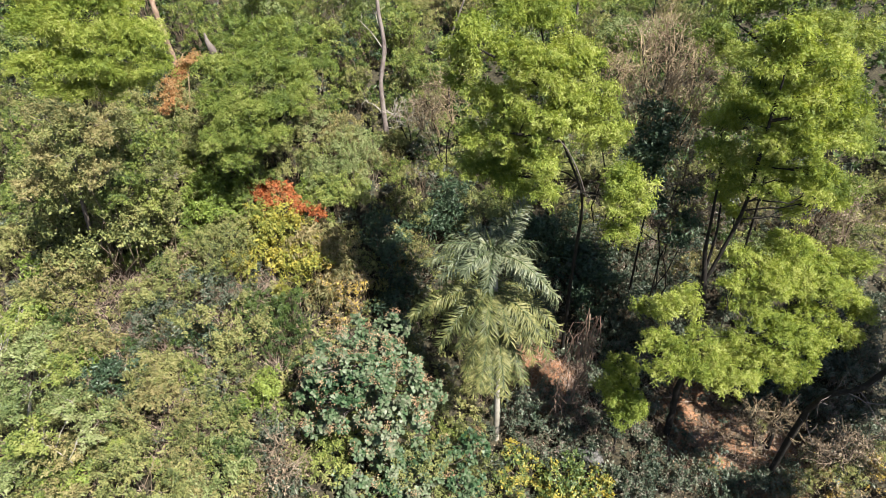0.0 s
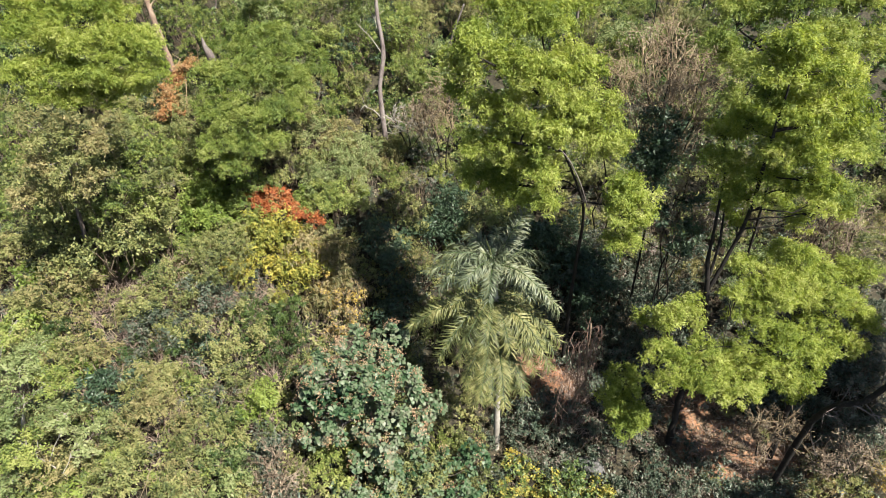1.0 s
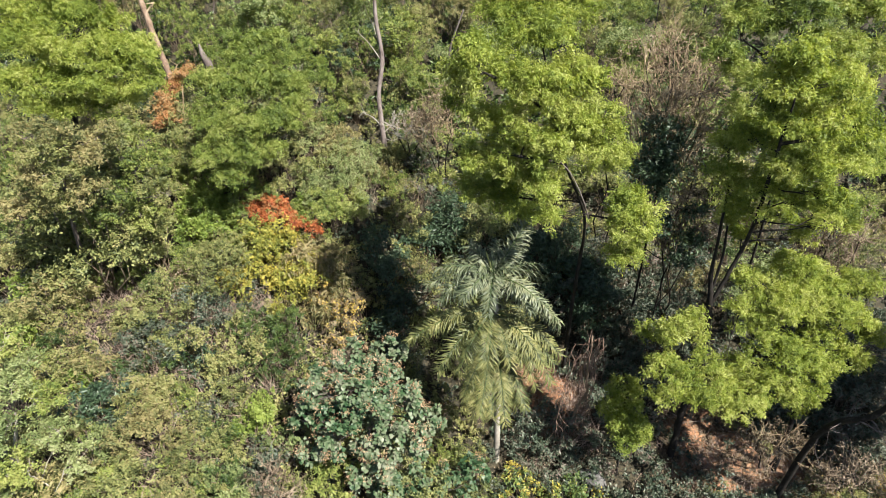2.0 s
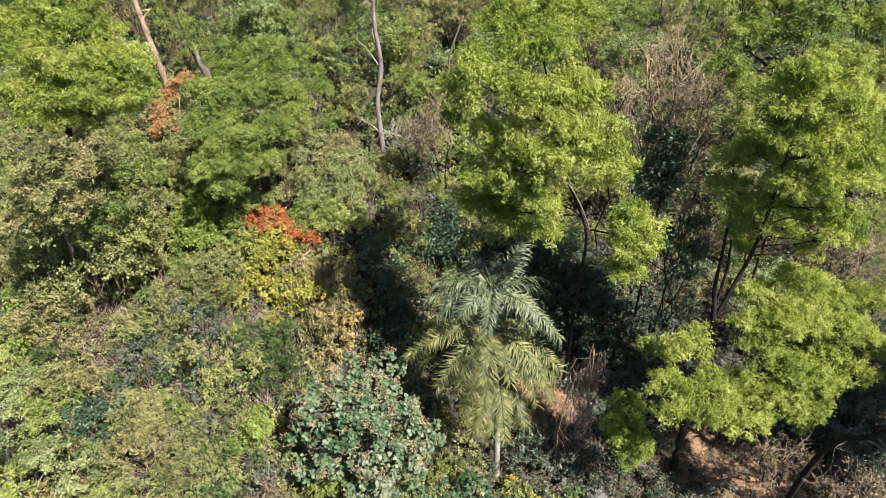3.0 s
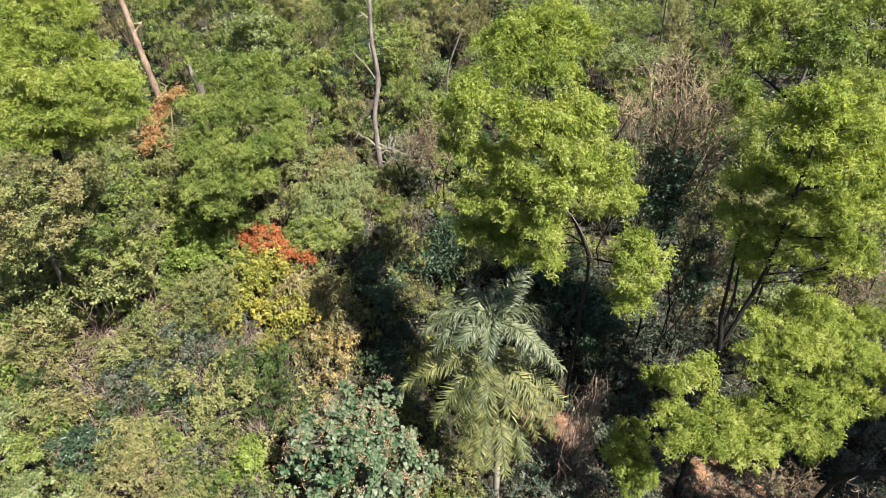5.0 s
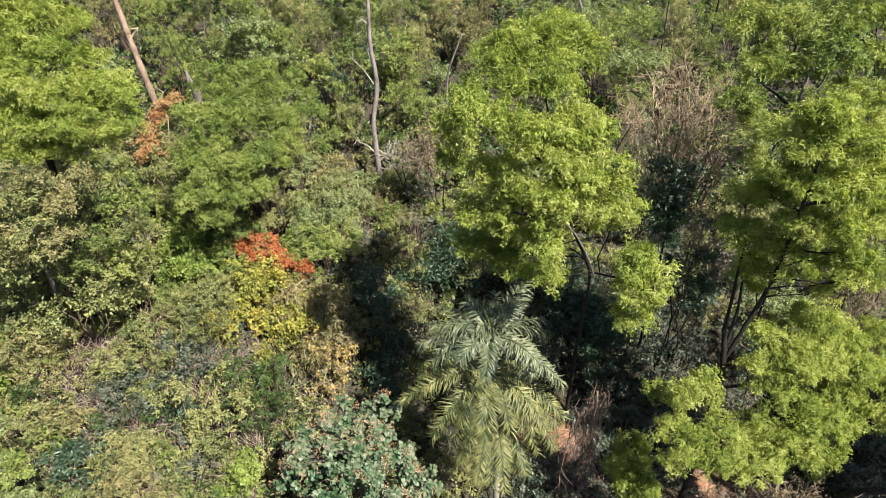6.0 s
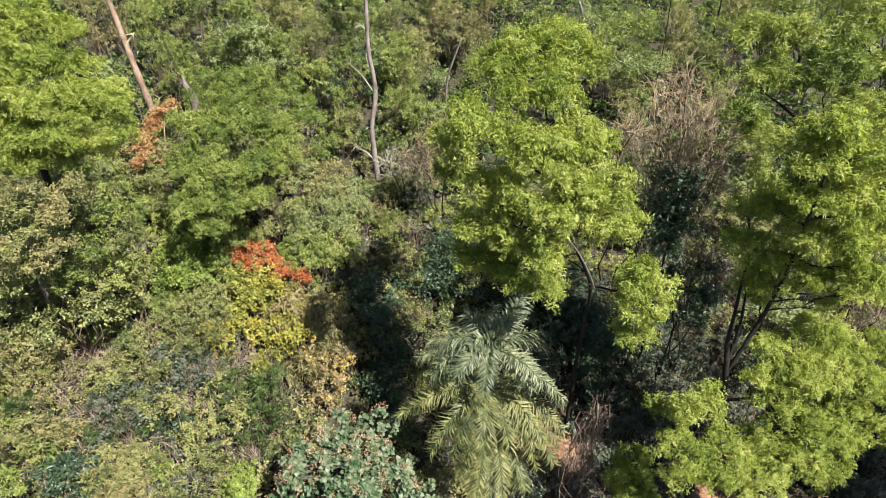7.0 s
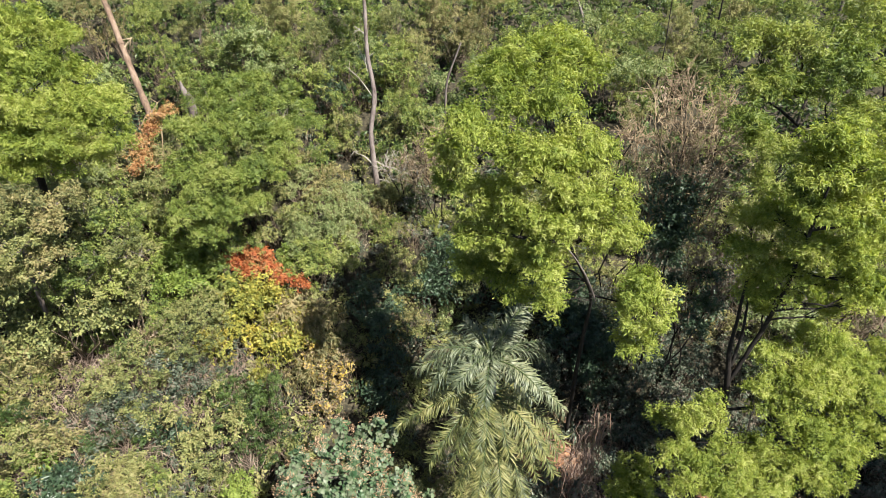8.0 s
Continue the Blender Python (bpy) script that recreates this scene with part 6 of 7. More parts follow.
shrub("undergrowth_bush", "dull", "dull grey-green undergrowth shrub with dead leaves", 12.8, 12.81, 1.2, 0.72, 4.0, 1, 0.6)
shrub("undergrowth_bush", "dull", "dull grey-green undergrowth shrub with dead leaves", 10.13, 12.18, 1.0, 0.75, 0.12, 1, 0.6)
shrub("shrub", "mottled", "low shrub with mottled tan and green leaves", 13.89, 13.09, 1.2, 0.85, 2.52, 0, 0.6)
shrub("shrub", "mottled", "low shrub with mottled tan and green leaves", 15.28, 12.95, 1.2, 0.84, 4.92, 0, 0.6)
shrub("shrub", "mottled", "low shrub with mottled tan and green leaves", 16.03, 12.26, 1.3, 0.83, 1.04, 0, 0.6)
shrub("shrub", "mottled", "low shrub with mottled tan and green leaves", 14.22, 12.12, 1.2, 0.79, 3.44, 0)
shrub("shrub", "mottled", "low shrub with mottled tan and green leaves", 13.1, 12.23, 1.0, 0.63, 5.84, 0, 0.6)
shrub("shrub", "olive", "olive-green tangled thicket shrub with small leaves", 14.73, 12.51, 1.2, 0.75, 1.96, 2, 0.6)
shrub("shrub", "olive", "olive-green tangled thicket shrub with small leaves", 16.05, 13.26, 1.2, 0.72, 4.36, 1, 0.6)
shrub("shrub", "pale", "pale grey-green shrub with small crowded leaves", -4.8, 22.75, 2.4, 0.82, 0.48, 2)
shrub("shrub", "pale", "pale grey-green shrub with small crowded leaves", -3.94, 23.11, 2.6, 0.78, 2.88, 0)
shrub("shrub", "pale", "pale grey-green shrub with small crowded leaves", -3.58, 24.23, 2.6, 0.85, 5.28, 2)
shrub("shrub", "lime", "bright lime-green leafy shrub", -9.37, 20.98, 2.4, 0.72, 1.4, 0)
shrub("shrub", "lime", "bright lime-green leafy shrub", -9.84, 20.18, 2.2, 0.75, 3.8, 0)
shrub("undergrowth_bush", "dull", "dull grey-green undergrowth shrub with dead leaves", 14.60, 16.20, 1.5, 0.90, 0.00, 0)
shrub("undergrowth_bush", "dull", "dull grey-green undergrowth shrub with dead leaves", 16.11, 16.50, 1.5, 0.90, 2.40, 1)
shrub("undergrowth_bush", "dull", "dull grey-green undergrowth shrub with dead leaves", 17.43, 17.10, 1.6, 1.00, 4.80, 2)
shrub("undergrowth_bush", "dull", "dull grey-green undergrowth shrub with dead leaves", 14.66, 14.90, 1.2, 0.80, 0.92, 0)
shrub("undergrowth_bush", "dull", "dull grey-green undergrowth shrub with dead leaves", 13.67, 15.35, 1.0, 0.60, 3.32, 1)
shrub("undergrowth_bush", "dull", "dull grey-green undergrowth shrub with dead leaves", 15.93, 14.65, 1.2, 0.80, 5.72, 2)
shrub("undergrowth_bush", "dull", "dull grey-green undergrowth shrub with dead leaves", 16.53, 14.10, 1.1, 0.80, 1.84, 0)
shrub("undergrowth_bush", "dull", "dull grey-green undergrowth shrub with dead leaves", 16.35, 18.15, 1.6, 0.90, 4.24, 1)
shrub("undergrowth_bush", "dull", "dull grey-green undergrowth shrub with dead leaves", 18.40, 18.85, 1.6, 0.90, 0.36, 2)
shrub("undergrowth_bush", "dull", "dull grey-green undergrowth shrub with dead leaves", 7.24, 15.25, 1.0, 0.60, 2.76, 0)
shrub("undergrowth_bush", "dull", "dull grey-green undergrowth shrub with dead leaves", 6.07, 14.55, 0.9, 0.60, 5.16, 1)
shrub("shrub", "tan", "low yellowing brush round a dead trunk", -4.57, 26.00, 1.8, 1.00, 1.00, 0)
shrub("shrub", "pale", "pale grey-green shrub with small crowded leaves", -3.56, 25.45, 1.6, 0.90, 3.40, 1)
shrub("shrub", "tan", "low yellowing brush round a dead trunk", -2.38, 26.35, 1.3, 0.80, 5.80, 2)
shrub("shrub", "green", "green leafy thicket shrub on the slope", -5.59, 26.80, 2.2, 1.00, 1.92, 0)
shrub("shrub", "pale", "pale grey-green shrub with small crowded leaves", -5.93, 25.25, 2.0, 0.90, 4.32, 1)
shrub("shrub", "green", "green leafy thicket shrub on the slope", -2.26, 24.40, 1.8, 0.90, 0.44, 2)
shrub("shrub", "olive", "olive-green tangled thicket shrub with small leaves", -3.89, 23.70, 1.8, 0.90, 2.84, 0)
shrub("undergrowth_bush", "dull", "dull grey-green undergrowth shrub with dead leaves", -1.07, 26.50, 1.6, 0.80, 5.24, 1)
shrub("undergrowth_bush", "dull", "dull grey-green undergrowth shrub with dead leaves", -1.17, 24.85, 1.6, 0.90, 1.36, 2)
shrub("shrub", "green", "green leafy thicket shrub on the slope", -4.81, 28.75, 2.4, 1.00, 3.76, 0)
shrub("shrub", "olive", "olive-green tangled thicket shrub with small leaves", -1.46, 31.15, 2.6, 1.20, 6.16, 1)
shrub("shrub", "olive", "olive-green tangled thicket shrub with small leaves", -1.88, 34.60, 3.0, 1.20, 2.28, 2)
shrub("shrub", "tan", "tan-tinged shrub with yellowing leaves", 11.36, 15.35, 0.6, 0.42, 2.00, 0)
shrub("shrub", "olive", "olive-green tangled thicket shrub with small leaves", 12.57, 15.65, 0.7, 0.45, 4.40, 1)
shrub("shrub", "tan", "tan-tinged shrub with yellowing leaves", 13.26, 15.05, 0.6, 0.45, 0.52, 2)
shrub("shrub", "tan", "tan-tinged shrub with yellowing leaves", 11.98, 16.25, 0.6, 0.42, 2.92, 0)
shrub("undergrowth_bush", "dull", "dull grey-green undergrowth shrub with dead leaves", 8.90, 12.55, 0.7, 0.50, 5.32, 1)
shrub("shrub", "olive", "olive-green tangled thicket shrub with small leaves", 10.10, 13.00, 0.6, 0.40, 1.44, 2)
shrub("undergrowth_bush", "dull", "dull grey-green undergrowth shrub with dead leaves", 10.92, 12.50, 0.7, 0.50, 3.84, 0)
shrub("undergrowth_bush", "dull", "dull grey-green undergrowth shrub with dead leaves", 12.18, 12.80, 0.7, 0.50, 6.24, 1)
shrub("undergrowth_bush", "dull", "dull grey-green undergrowth shrub with dead leaves", 7.80, 12.85, 0.7, 0.50, 2.36, 2)
shrub("undergrowth_bush", "dull", "dull grey-green undergrowth shrub with dead leaves", 13.49, 14.15, 0.7, 0.50, 4.76, 0)
shrub("shrub", "olive", "olive-green tangled thicket shrub with small leaves", 12.50, 14.60, 0.5, 0.36, 0.88, 1)
shrub("shrub", "olive", "olive-green tangled thicket shrub with small leaves", 13.80, 13.45, 0.7, 0.50, 3.28, 2)
shrub("undergrowth_bush", "dull", "dull grey-green undergrowth shrub with dead leaves", 7.06, 12.35, 0.8, 0.55, 5.68, 0)
shrub("shrub", "olive", "olive-green tangled thicket shrub with small leaves", 14.93, 13.40, 0.8, 0.55, 1.80, 1)
shrub("shrub", "tan", "tan-tinged shrub with yellowing leaves", 16.28, 13.45, 0.8, 0.55, 4.20, 2)
shrub("undergrowth_bush", "dull", "dull grey-green undergrowth shrub with dead leaves", 13.28, 16.25, 0.8, 0.50, 0.32, 0)
shrub("shrub", "lime", "bright lime-green leafy shrub", -14.47, 15.50, 1.7, 0.85, 3.00, 0)
shrub("shrub", "green", "green leafy thicket shrub on the slope", -14.47, 14.45, 1.6, 0.80, 5.40, 1)
shrub("shrub", "dark", "dense dark green shrub with small glossy leaves", -13.18, 15.45, 1.5, 0.70, 1.52, 2)
shrub("shrub", "green", "green leafy thicket shrub on the slope", -10.71, 11.90, 1.5, 0.70, 3.92, 0)
shrub("shrub", "lime", "bright lime-green leafy shrub", -12.12, 14.00, 1.4, 0.55, 0.04, 1)
shrub("shrub", "dark", "dense dark green shrub with small glossy leaves", -10.62, 15.00, 1.4, 0.60, 2.44, 2)
shrub("shrub", "dark", "dense dark green shrub with small glossy leaves", -9.25, 14.85, 1.3, 0.50, 4.84, 0)
shrub("shrub", "tan", "tan-tinged shrub with yellowing leaves", -7.82, 10.00, 1.5, 0.80, 0.96, 1)
shrub("shrub", "green", "green leafy thicket shrub on the slope", -9.98, 10.50, 1.5, 0.70, 3.36, 2)
shrub("shrub", "lime", "bright lime-green leafy shrub", -10.98, 9.60, 1.5, 0.70, 5.76, 0)
shrub("shrub", "dark", "dense dark green shrub with small glossy leaves", -6.60, 10.85, 1.5, 0.60, 1.88, 1)
shrub("shrub", "dark", "dense dark green shrub with small glossy leaves", -7.04, 12.20, 1.5, 0.55, 4.28, 2)
shrub("shrub", "dark", "dense dark green shrub with small glossy leaves", -10.68, 17.90, 1.7, 0.80, 0.40, 0)
shrub("undergrowth_bush", "dull", "dull grey-green undergrowth shrub with dead leaves", -9.20, 18.60, 1.6, 0.70, 2.80, 1)
shrub("shrub", "green", "green leafy thicket shrub on the slope", -11.71, 18.25, 1.7, 0.70, 5.20, 2)
shrub("shrub", "green", "green leafy thicket shrub on the slope", -13.48, 17.60, 1.7, 0.80, 1.32, 0)
shrub("undergrowth_bush", "dull", "dull grey-green undergrowth shrub with dead leaves", -15.42, 17.50, 1.7, 0.80, 3.72, 1)
shrub("shrub", "green", "green leafy thicket shrub on the slope", -8.46, 13.55, 1.3, 0.50, 6.12, 2)
shrub("undergrowth_bush", "dull", "dull grey-green undergrowth shrub with dead leaves", -5.48, 10.90, 1.5, 0.70, 2.24, 0)
shrub("shrub", "green", "green leafy thicket shrub on the slope", -10.42, 13.55, 1.3, 0.55, 4.64, 1)
# ---- thicket over the rest of the slope ----
shrub("shrub", "olive", "olive-green tangled thicket shrub with small leaves", -13.6, 9.0, 1.87, 1.16, 5.43, 1, 0.6, group="thicket shrubs")
shrub("shrub", "olive", "olive-green tangled thicket shrub with small leaves", -11.4, 9.66, 1.59, 1.02, 1.9, 1, group="thicket shrubs")
shrub("shrub", "tan", "tan-tinged shrub with yellowing leaves", -10.78, 9.71, 2.46, 1.44, 0.49, 0, group="thicket shrubs")
shrub("shrub", "olive", "olive-green tangled thicket shrub with small leaves", -8.68, 8.64, 2.56, 1.48, 2.73, 2, group="thicket shrubs")
shrub("shrub", "olive", "olive-green tangled thicket shrub with small leaves", -7.46, 8.86, 1.66, 1.05, 0.61, 2, 0.6, group="thicket shrubs")
shrub("shrub", "green", "green leafy thicket shrub on the slope", -2.22, 8.88, 2.20, 1.52, 4.02, 1, 0.6, group="thicket shrubs")
shrub("shrub", "olive", "olive-green tangled thicket shrub with small leaves", -13.55, 11.19, 2.14, 1.29, 1.99, 2, 0.6, group="thicket shrubs")
shrub("shrub", "tan", "tan-tinged shrub with yellowing leaves", -10.88, 10.47, 1.73, 1.08, 3.8, 1, group="thicket shrubs")
shrub("shrub", "olive", "olive-green tangled thicket shrub with small leaves", -9.34, 10.57, 1.72, 1.08, 0.35, 2, group="thicket shrubs")
shrub("shrub", "olive", "olive-green tangled thicket shrub with small leaves", -4.37, 11.01, 1.24, 0.83, 4.58, 1, group="thicket shrubs")
shrub("shrub", "olive", "olive-green tangled thicket shrub with small leaves", -2.27, 11.21, 1.23, 0.95, 1.57, 0, 0.6, group="thicket shrubs")
shrub("shrub", "olive", "olive-green tangled thicket shrub with small leaves", -0.39, 10.9, 1.94, 1.38, 5.54, 2, 0.6, group="thicket shrubs")
shrub("shrub", "olive", "olive-green tangled thicket shrub with small leaves", -12.21, 11.87, 1.69, 1.07, 2.4, 0, group="thicket shrubs")
shrub("shrub", "tan", "tan-tinged shrub with yellowing leaves", -9.06, 12.15, 2.07, 1.25, 0.56, 2, group="thicket shrubs")
shrub("shrub", "olive", "olive-green tangled thicket shrub with small leaves", -7.7, 12.72, 1.56, 1.00, 0.95, 1, group="thicket shrubs")
shrub("shrub", "pale", "pale grey-green shrub with small crowded leaves", -5.21, 12.61, 1.23, 0.83, 2.11, 0, group="thicket shrubs")
shrub("shrub", "green", "green leafy thicket shrub on the slope", -3.35, 11.77, 2.10, 1.26, 5.95, 1, group="thicket shrubs")
shrub("shrub", "olive", "olive-green tangled thicket shrub with small leaves", -1.26, 11.91, 2.16, 1.50, 1.89, 1, group="thicket shrubs")
shrub("shrub", "olive", "olive-green tangled thicket shrub with small leaves", 0.47, 11.95, 1.49, 1.11, 4.72, 1, 0.6, group="thicket shrubs")
shrub("shrub", "olive", "olive-green tangled thicket shrub with small leaves", 0.84, 12.41, 1.60, 1.18, 3.95, 1, group="thicket shrubs")
shrub("shrub", "tan", "tan-tinged shrub with yellowing leaves", -14.39, 13.51, 2.99, 1.68, 2.54, 1, group="thicket shrubs")
shrub("shrub", "olive", "olive-green tangled thicket shrub with small leaves", -12.52, 14.31, 1.51, 0.97, 5.17, 2, group="thicket shrubs")
shrub("shrub", "olive", "olive-green tangled thicket shrub with small leaves", -9.16, 13.14, 1.87, 1.15, 5.39, 1, group="thicket shrubs")
shrub("shrub", "olive", "olive-green tangled thicket shrub with small leaves", -7.3, 13.83, 1.38, 0.91, 2.9, 1, group="thicket shrubs")
shrub("shrub", "olive", "olive-green tangled thicket shrub with small leaves", -4.37, 13.25, 1.39, 0.91, 2.67, 1, 0.6, group="thicket shrubs")
shrub("shrub", "olive", "olive-green tangled thicket shrub with small leaves", -3.31, 13.1, 2.03, 1.23, 4.99, 1, 0.6, group="thicket shrubs")
shrub("shrub", "olive", "olive-green tangled thicket shrub with small leaves", -1.28, 14.23, 1.88, 1.34, 0.19, 1, group="thicket shrubs")
shrub("shrub", "green", "green leafy thicket shrub on the slope", 0.06, 13.46, 1.01, 0.82, 2.82, 0, group="thicket shrubs")
shrub("undergrowth_bush", "dull", "dull grey-green undergrowth shrub with dead leaves", 7.08, 14.2, 1.20, 0.93, 5.28, 1, group="thicket shrubs")
shrub("undergrowth_bush", "dull", "dull grey-green undergrowth shrub with dead leaves", 14.58, 13.73, 1.31, 1.00, 5.72, 1, group="thicket shrubs")
shrub("shrub", "olive", "olive-green tangled thicket shrub with small leaves", -16.31, 15.75, 1.86, 1.15, 1.05, 2, 0.6, group="thicket shrubs")
shrub("shrub", "tan", "tan-tinged shrub with yellowing leaves", -14.07, 14.58, 1.49, 0.96, 1.71, 0, 0.6, group="thicket shrubs")
shrub("undergrowth_bush", "dull", "dull grey-green undergrowth shrub with dead leaves", -10.3, 15.82, 1.75, 1.09, 5.27, 1, group="thicket shrubs")
shrub("shrub", "olive", "olive-green tangled thicket shrub with small leaves", -7.31, 14.84, 2.49, 1.45, 1.07, 0, group="thicket shrubs")
shrub("shrub", "olive", "olive-green tangled thicket shrub with small leaves", -4.12, 14.89, 1.67, 1.06, 4.67, 2, group="thicket shrubs")
shrub("shrub", "green", "green leafy thicket shrub on the slope", -1.68, 14.64, 0.96, 0.78, 0.86, 0, 0.6, group="thicket shrubs")
shrub("shrub", "olive", "olive-green tangled thicket shrub with small leaves", -0.26, 14.74, 1.45, 1.09, 1.17, 2, group="thicket shrubs")
shrub("shrub", "olive", "olive-green tangled thicket shrub with small leaves", 1.74, 15.59, 1.37, 1.04, 1.82, 1, 0.6, group="thicket shrubs")
shrub("undergrowth_bush", "dull", "dull grey-green undergrowth shrub with dead leaves", 3.33, 14.81, 1.83, 1.31, 5.97, 1, group="thicket shrubs")
shrub("undergrowth_bush", "dull", "dull grey-green undergrowth shrub with dead leaves", 4.43, 14.94, 1.33, 1.02, 6.19, 1, group="thicket shrubs")
shrub("undergrowth_bush", "dull", "dull grey-green undergrowth shrub with dead leaves", 7.43, 15.32, 0.74, 0.64, 4.84, 2, 0.6, group="thicket shrubs")
shrub("undergrowth_bush", "dull", "dull grey-green undergrowth shrub with dead leaves", 13.23, 15.53, 0.96, 0.79, 4.39, 1, 0.6, group="thicket shrubs")
shrub("shrub", "olive", "olive-green tangled thicket shrub with small leaves", -17.11, 16.64, 1.83, 1.14, 4.39, 1, 0.6, group="thicket shrubs")
shrub("shrub", "olive", "olive-green tangled thicket shrub with small leaves", -15.22, 16.63, 1.62, 1.03, 4.95, 1, group="thicket shrubs")
shrub("shrub", "tan", "tan-tinged shrub with yellowing leaves", -13.39, 16.75, 2.63, 1.52, 1.71, 1, group="thicket shrubs")
shrub("shrub", "olive", "olive-green tangled thicket shrub with small leaves", -11.24, 16.5, 1.49, 0.96, 0.39, 2, group="thicket shrubs")
shrub("shrub", "olive", "olive-green tangled thicket shrub with small leaves", -9.98, 16.47, 2.32, 1.37, 3.17, 2, group="thicket shrubs")
shrub("undergrowth_bush", "dull", "dull grey-green undergrowth shrub with dead leaves", -8.77, 16.89, 2.10, 1.27, 1.44, 0, group="thicket shrubs")
shrub("shrub", "olive", "olive-green tangled thicket shrub with small leaves", -1.69, 16.31, 1.82, 1.31, 2.25, 0, group="thicket shrubs")
shrub("shrub", "olive", "olive-green tangled thicket shrub with small leaves", 1.02, 16.96, 1.23, 0.95, 4.91, 0, 0.6, group="thicket shrubs")
shrub("shrub", "green", "green leafy thicket shrub on the slope", 1.66, 16.54, 1.54, 1.14, 3.33, 0, 0.6, group="thicket shrubs")
shrub("undergrowth_bush", "dull", "dull grey-green undergrowth shrub with dead leaves", 8.16, 16.29, 1.18, 0.92, 4.66, 2, group="thicket shrubs")
shrub("undergrowth_bush", "dull", "dull grey-green undergrowth shrub with dead leaves", 10.05, 16.77, 1.24, 0.96, 1.17, 2, group="thicket shrubs")
shrub("undergrowth_bush", "dull", "dull grey-green undergrowth shrub with dead leaves", 11.99, 17.25, 1.12, 0.89, 2.29, 1, group="thicket shrubs")
shrub("undergrowth_bush", "dull", "dull grey-green undergrowth shrub with dead leaves", 14.14, 16.75, 1.15, 0.90, 5.91, 1, 0.6, group="thicket shrubs")
shrub("undergrowth_bush", "dull", "dull grey-green undergrowth shrub with dead leaves", 15.03, 17.36, 1.12, 0.89, 5.08, 0, 0.6, group="thicket shrubs")
shrub("undergrowth_bush", "dull", "dull grey-green undergrowth shrub with dead leaves", 17.75, 16.85, 0.85, 0.71, 4.01, 0, 0.6, group="thicket shrubs")
shrub("shrub", "olive", "olive-green tangled thicket shrub with small leaves", -17.78, 18.63, 2.35, 1.03, 0.62, 1, 0.6, group="thicket shrubs")
shrub("shrub", "olive", "olive-green tangled thicket shrub with small leaves", -16.53, 18.57, 1.97, 0.90, 3.84, 0, group="thicket shrubs")
shrub("shrub", "olive", "olive-green tangled thicket shrub with small leaves", -14.3, 18.76, 3.53, 1.43, 0.0, 2, group="thicket shrubs")
shrub("shrub", "olive", "olive-green tangled thicket shrub with small leaves", -12.57, 18.02, 6.12, 2.22, 3.11, 0, group="thicket shrubs")
shrub("shrub", "olive", "olive-green tangled thicket shrub with small leaves", -11.24, 18.63, 4.27, 1.67, 4.69, 2, group="thicket shrubs")
shrub("shrub", "olive", "olive-green tangled thicket shrub with small leaves", -8.71, 18.28, 3.00, 1.26, 0.45, 0, group="thicket shrubs")
shrub("shrub", "olive", "olive-green tangled thicket shrub with small leaves", -0.34, 18.08, 1.57, 1.16, 5.58, 0, group="thicket shrubs")
shrub("shrub", "olive", "olive-green tangled thicket shrub with small leaves", 1.34, 18.88, 3.29, 2.10, 1.94, 0, group="thicket shrubs")
shrub("undergrowth_bush", "dull", "dull grey-green undergrowth shrub with dead leaves", 3.31, 18.16, 0.97, 0.79, 4.4, 0, 0.6, group="thicket shrubs")
shrub("undergrowth_bush", "dull", "dull grey-green undergrowth shrub with dead leaves", 3.99, 18.97, 1.11, 0.88, 5.29, 2, 0.6, group="thicket shrubs")
shrub("undergrowth_bush", "dull", "dull grey-green undergrowth shrub with dead leaves", 10.07, 18.2, 0.85, 0.71, 0.66, 1, 0.6, group="thicket shrubs")
shrub("undergrowth_bush", "dull", "dull grey-green undergrowth shrub with dead leaves", 11.33, 18.16, 0.72, 0.62, 3.65, 2, group="thicket shrubs")
shrub("undergrowth_bush", "dull", "dull grey-green undergrowth shrub with dead leaves", 12.89, 18.66, 0.63, 0.56, 4.1, 1, 0.6, group="thicket shrubs")
shrub("undergrowth_bush", "dull", "dull grey-green undergrowth shrub with dead leaves", 14.88, 18.09, 1.03, 0.83, 1.65, 1, 0.6, group="thicket shrubs")
shrub("undergrowth_bush", "dull", "dull grey-green undergrowth shrub with dead leaves", 16.39, 17.71, 0.98, 0.80, 4.82, 2, 0.6, group="thicket shrubs")
shrub("shrub", "green", "green leafy thicket shrub on the slope", -16.75, 20.34, 2.80, 1.19, 5.65, 2, group="thicket shrubs")
shrub("shrub", "green", "green leafy thicket shrub on the slope", -15.51, 20.32, 2.79, 1.19, 2.59, 0, group="thicket shrubs")
shrub("shrub", "green", "green leafy thicket shrub on the slope", -13.1, 20.52, 1.82, 0.84, 5.06, 2, 0.6, group="thicket shrubs")
shrub("shrub", "olive", "olive-green tangled thicket shrub with small leaves", -8.5, 19.26, 2.40, 1.05, 2.43, 0, group="thicket shrubs")
shrub("shrub", "olive", "olive-green tangled thicket shrub with small leaves", -3.43, 19.41, 1.27, 0.85, 4.56, 2, group="thicket shrubs")
shrub("shrub", "olive", "olive-green tangled thicket shrub with small leaves", -0.98, 20.54, 1.15, 0.91, 5.32, 2, group="thicket shrubs")
shrub("shrub", "green", "green leafy thicket shrub on the slope", 0.53, 19.58, 1.22, 0.95, 0.37, 1, 0.6, group="thicket shrubs")
shrub("undergrowth_bush", "dull", "dull grey-green undergrowth shrub with dead leaves", 2.18, 19.91, 0.81, 0.68, 1.75, 1, 0.6, group="thicket shrubs")
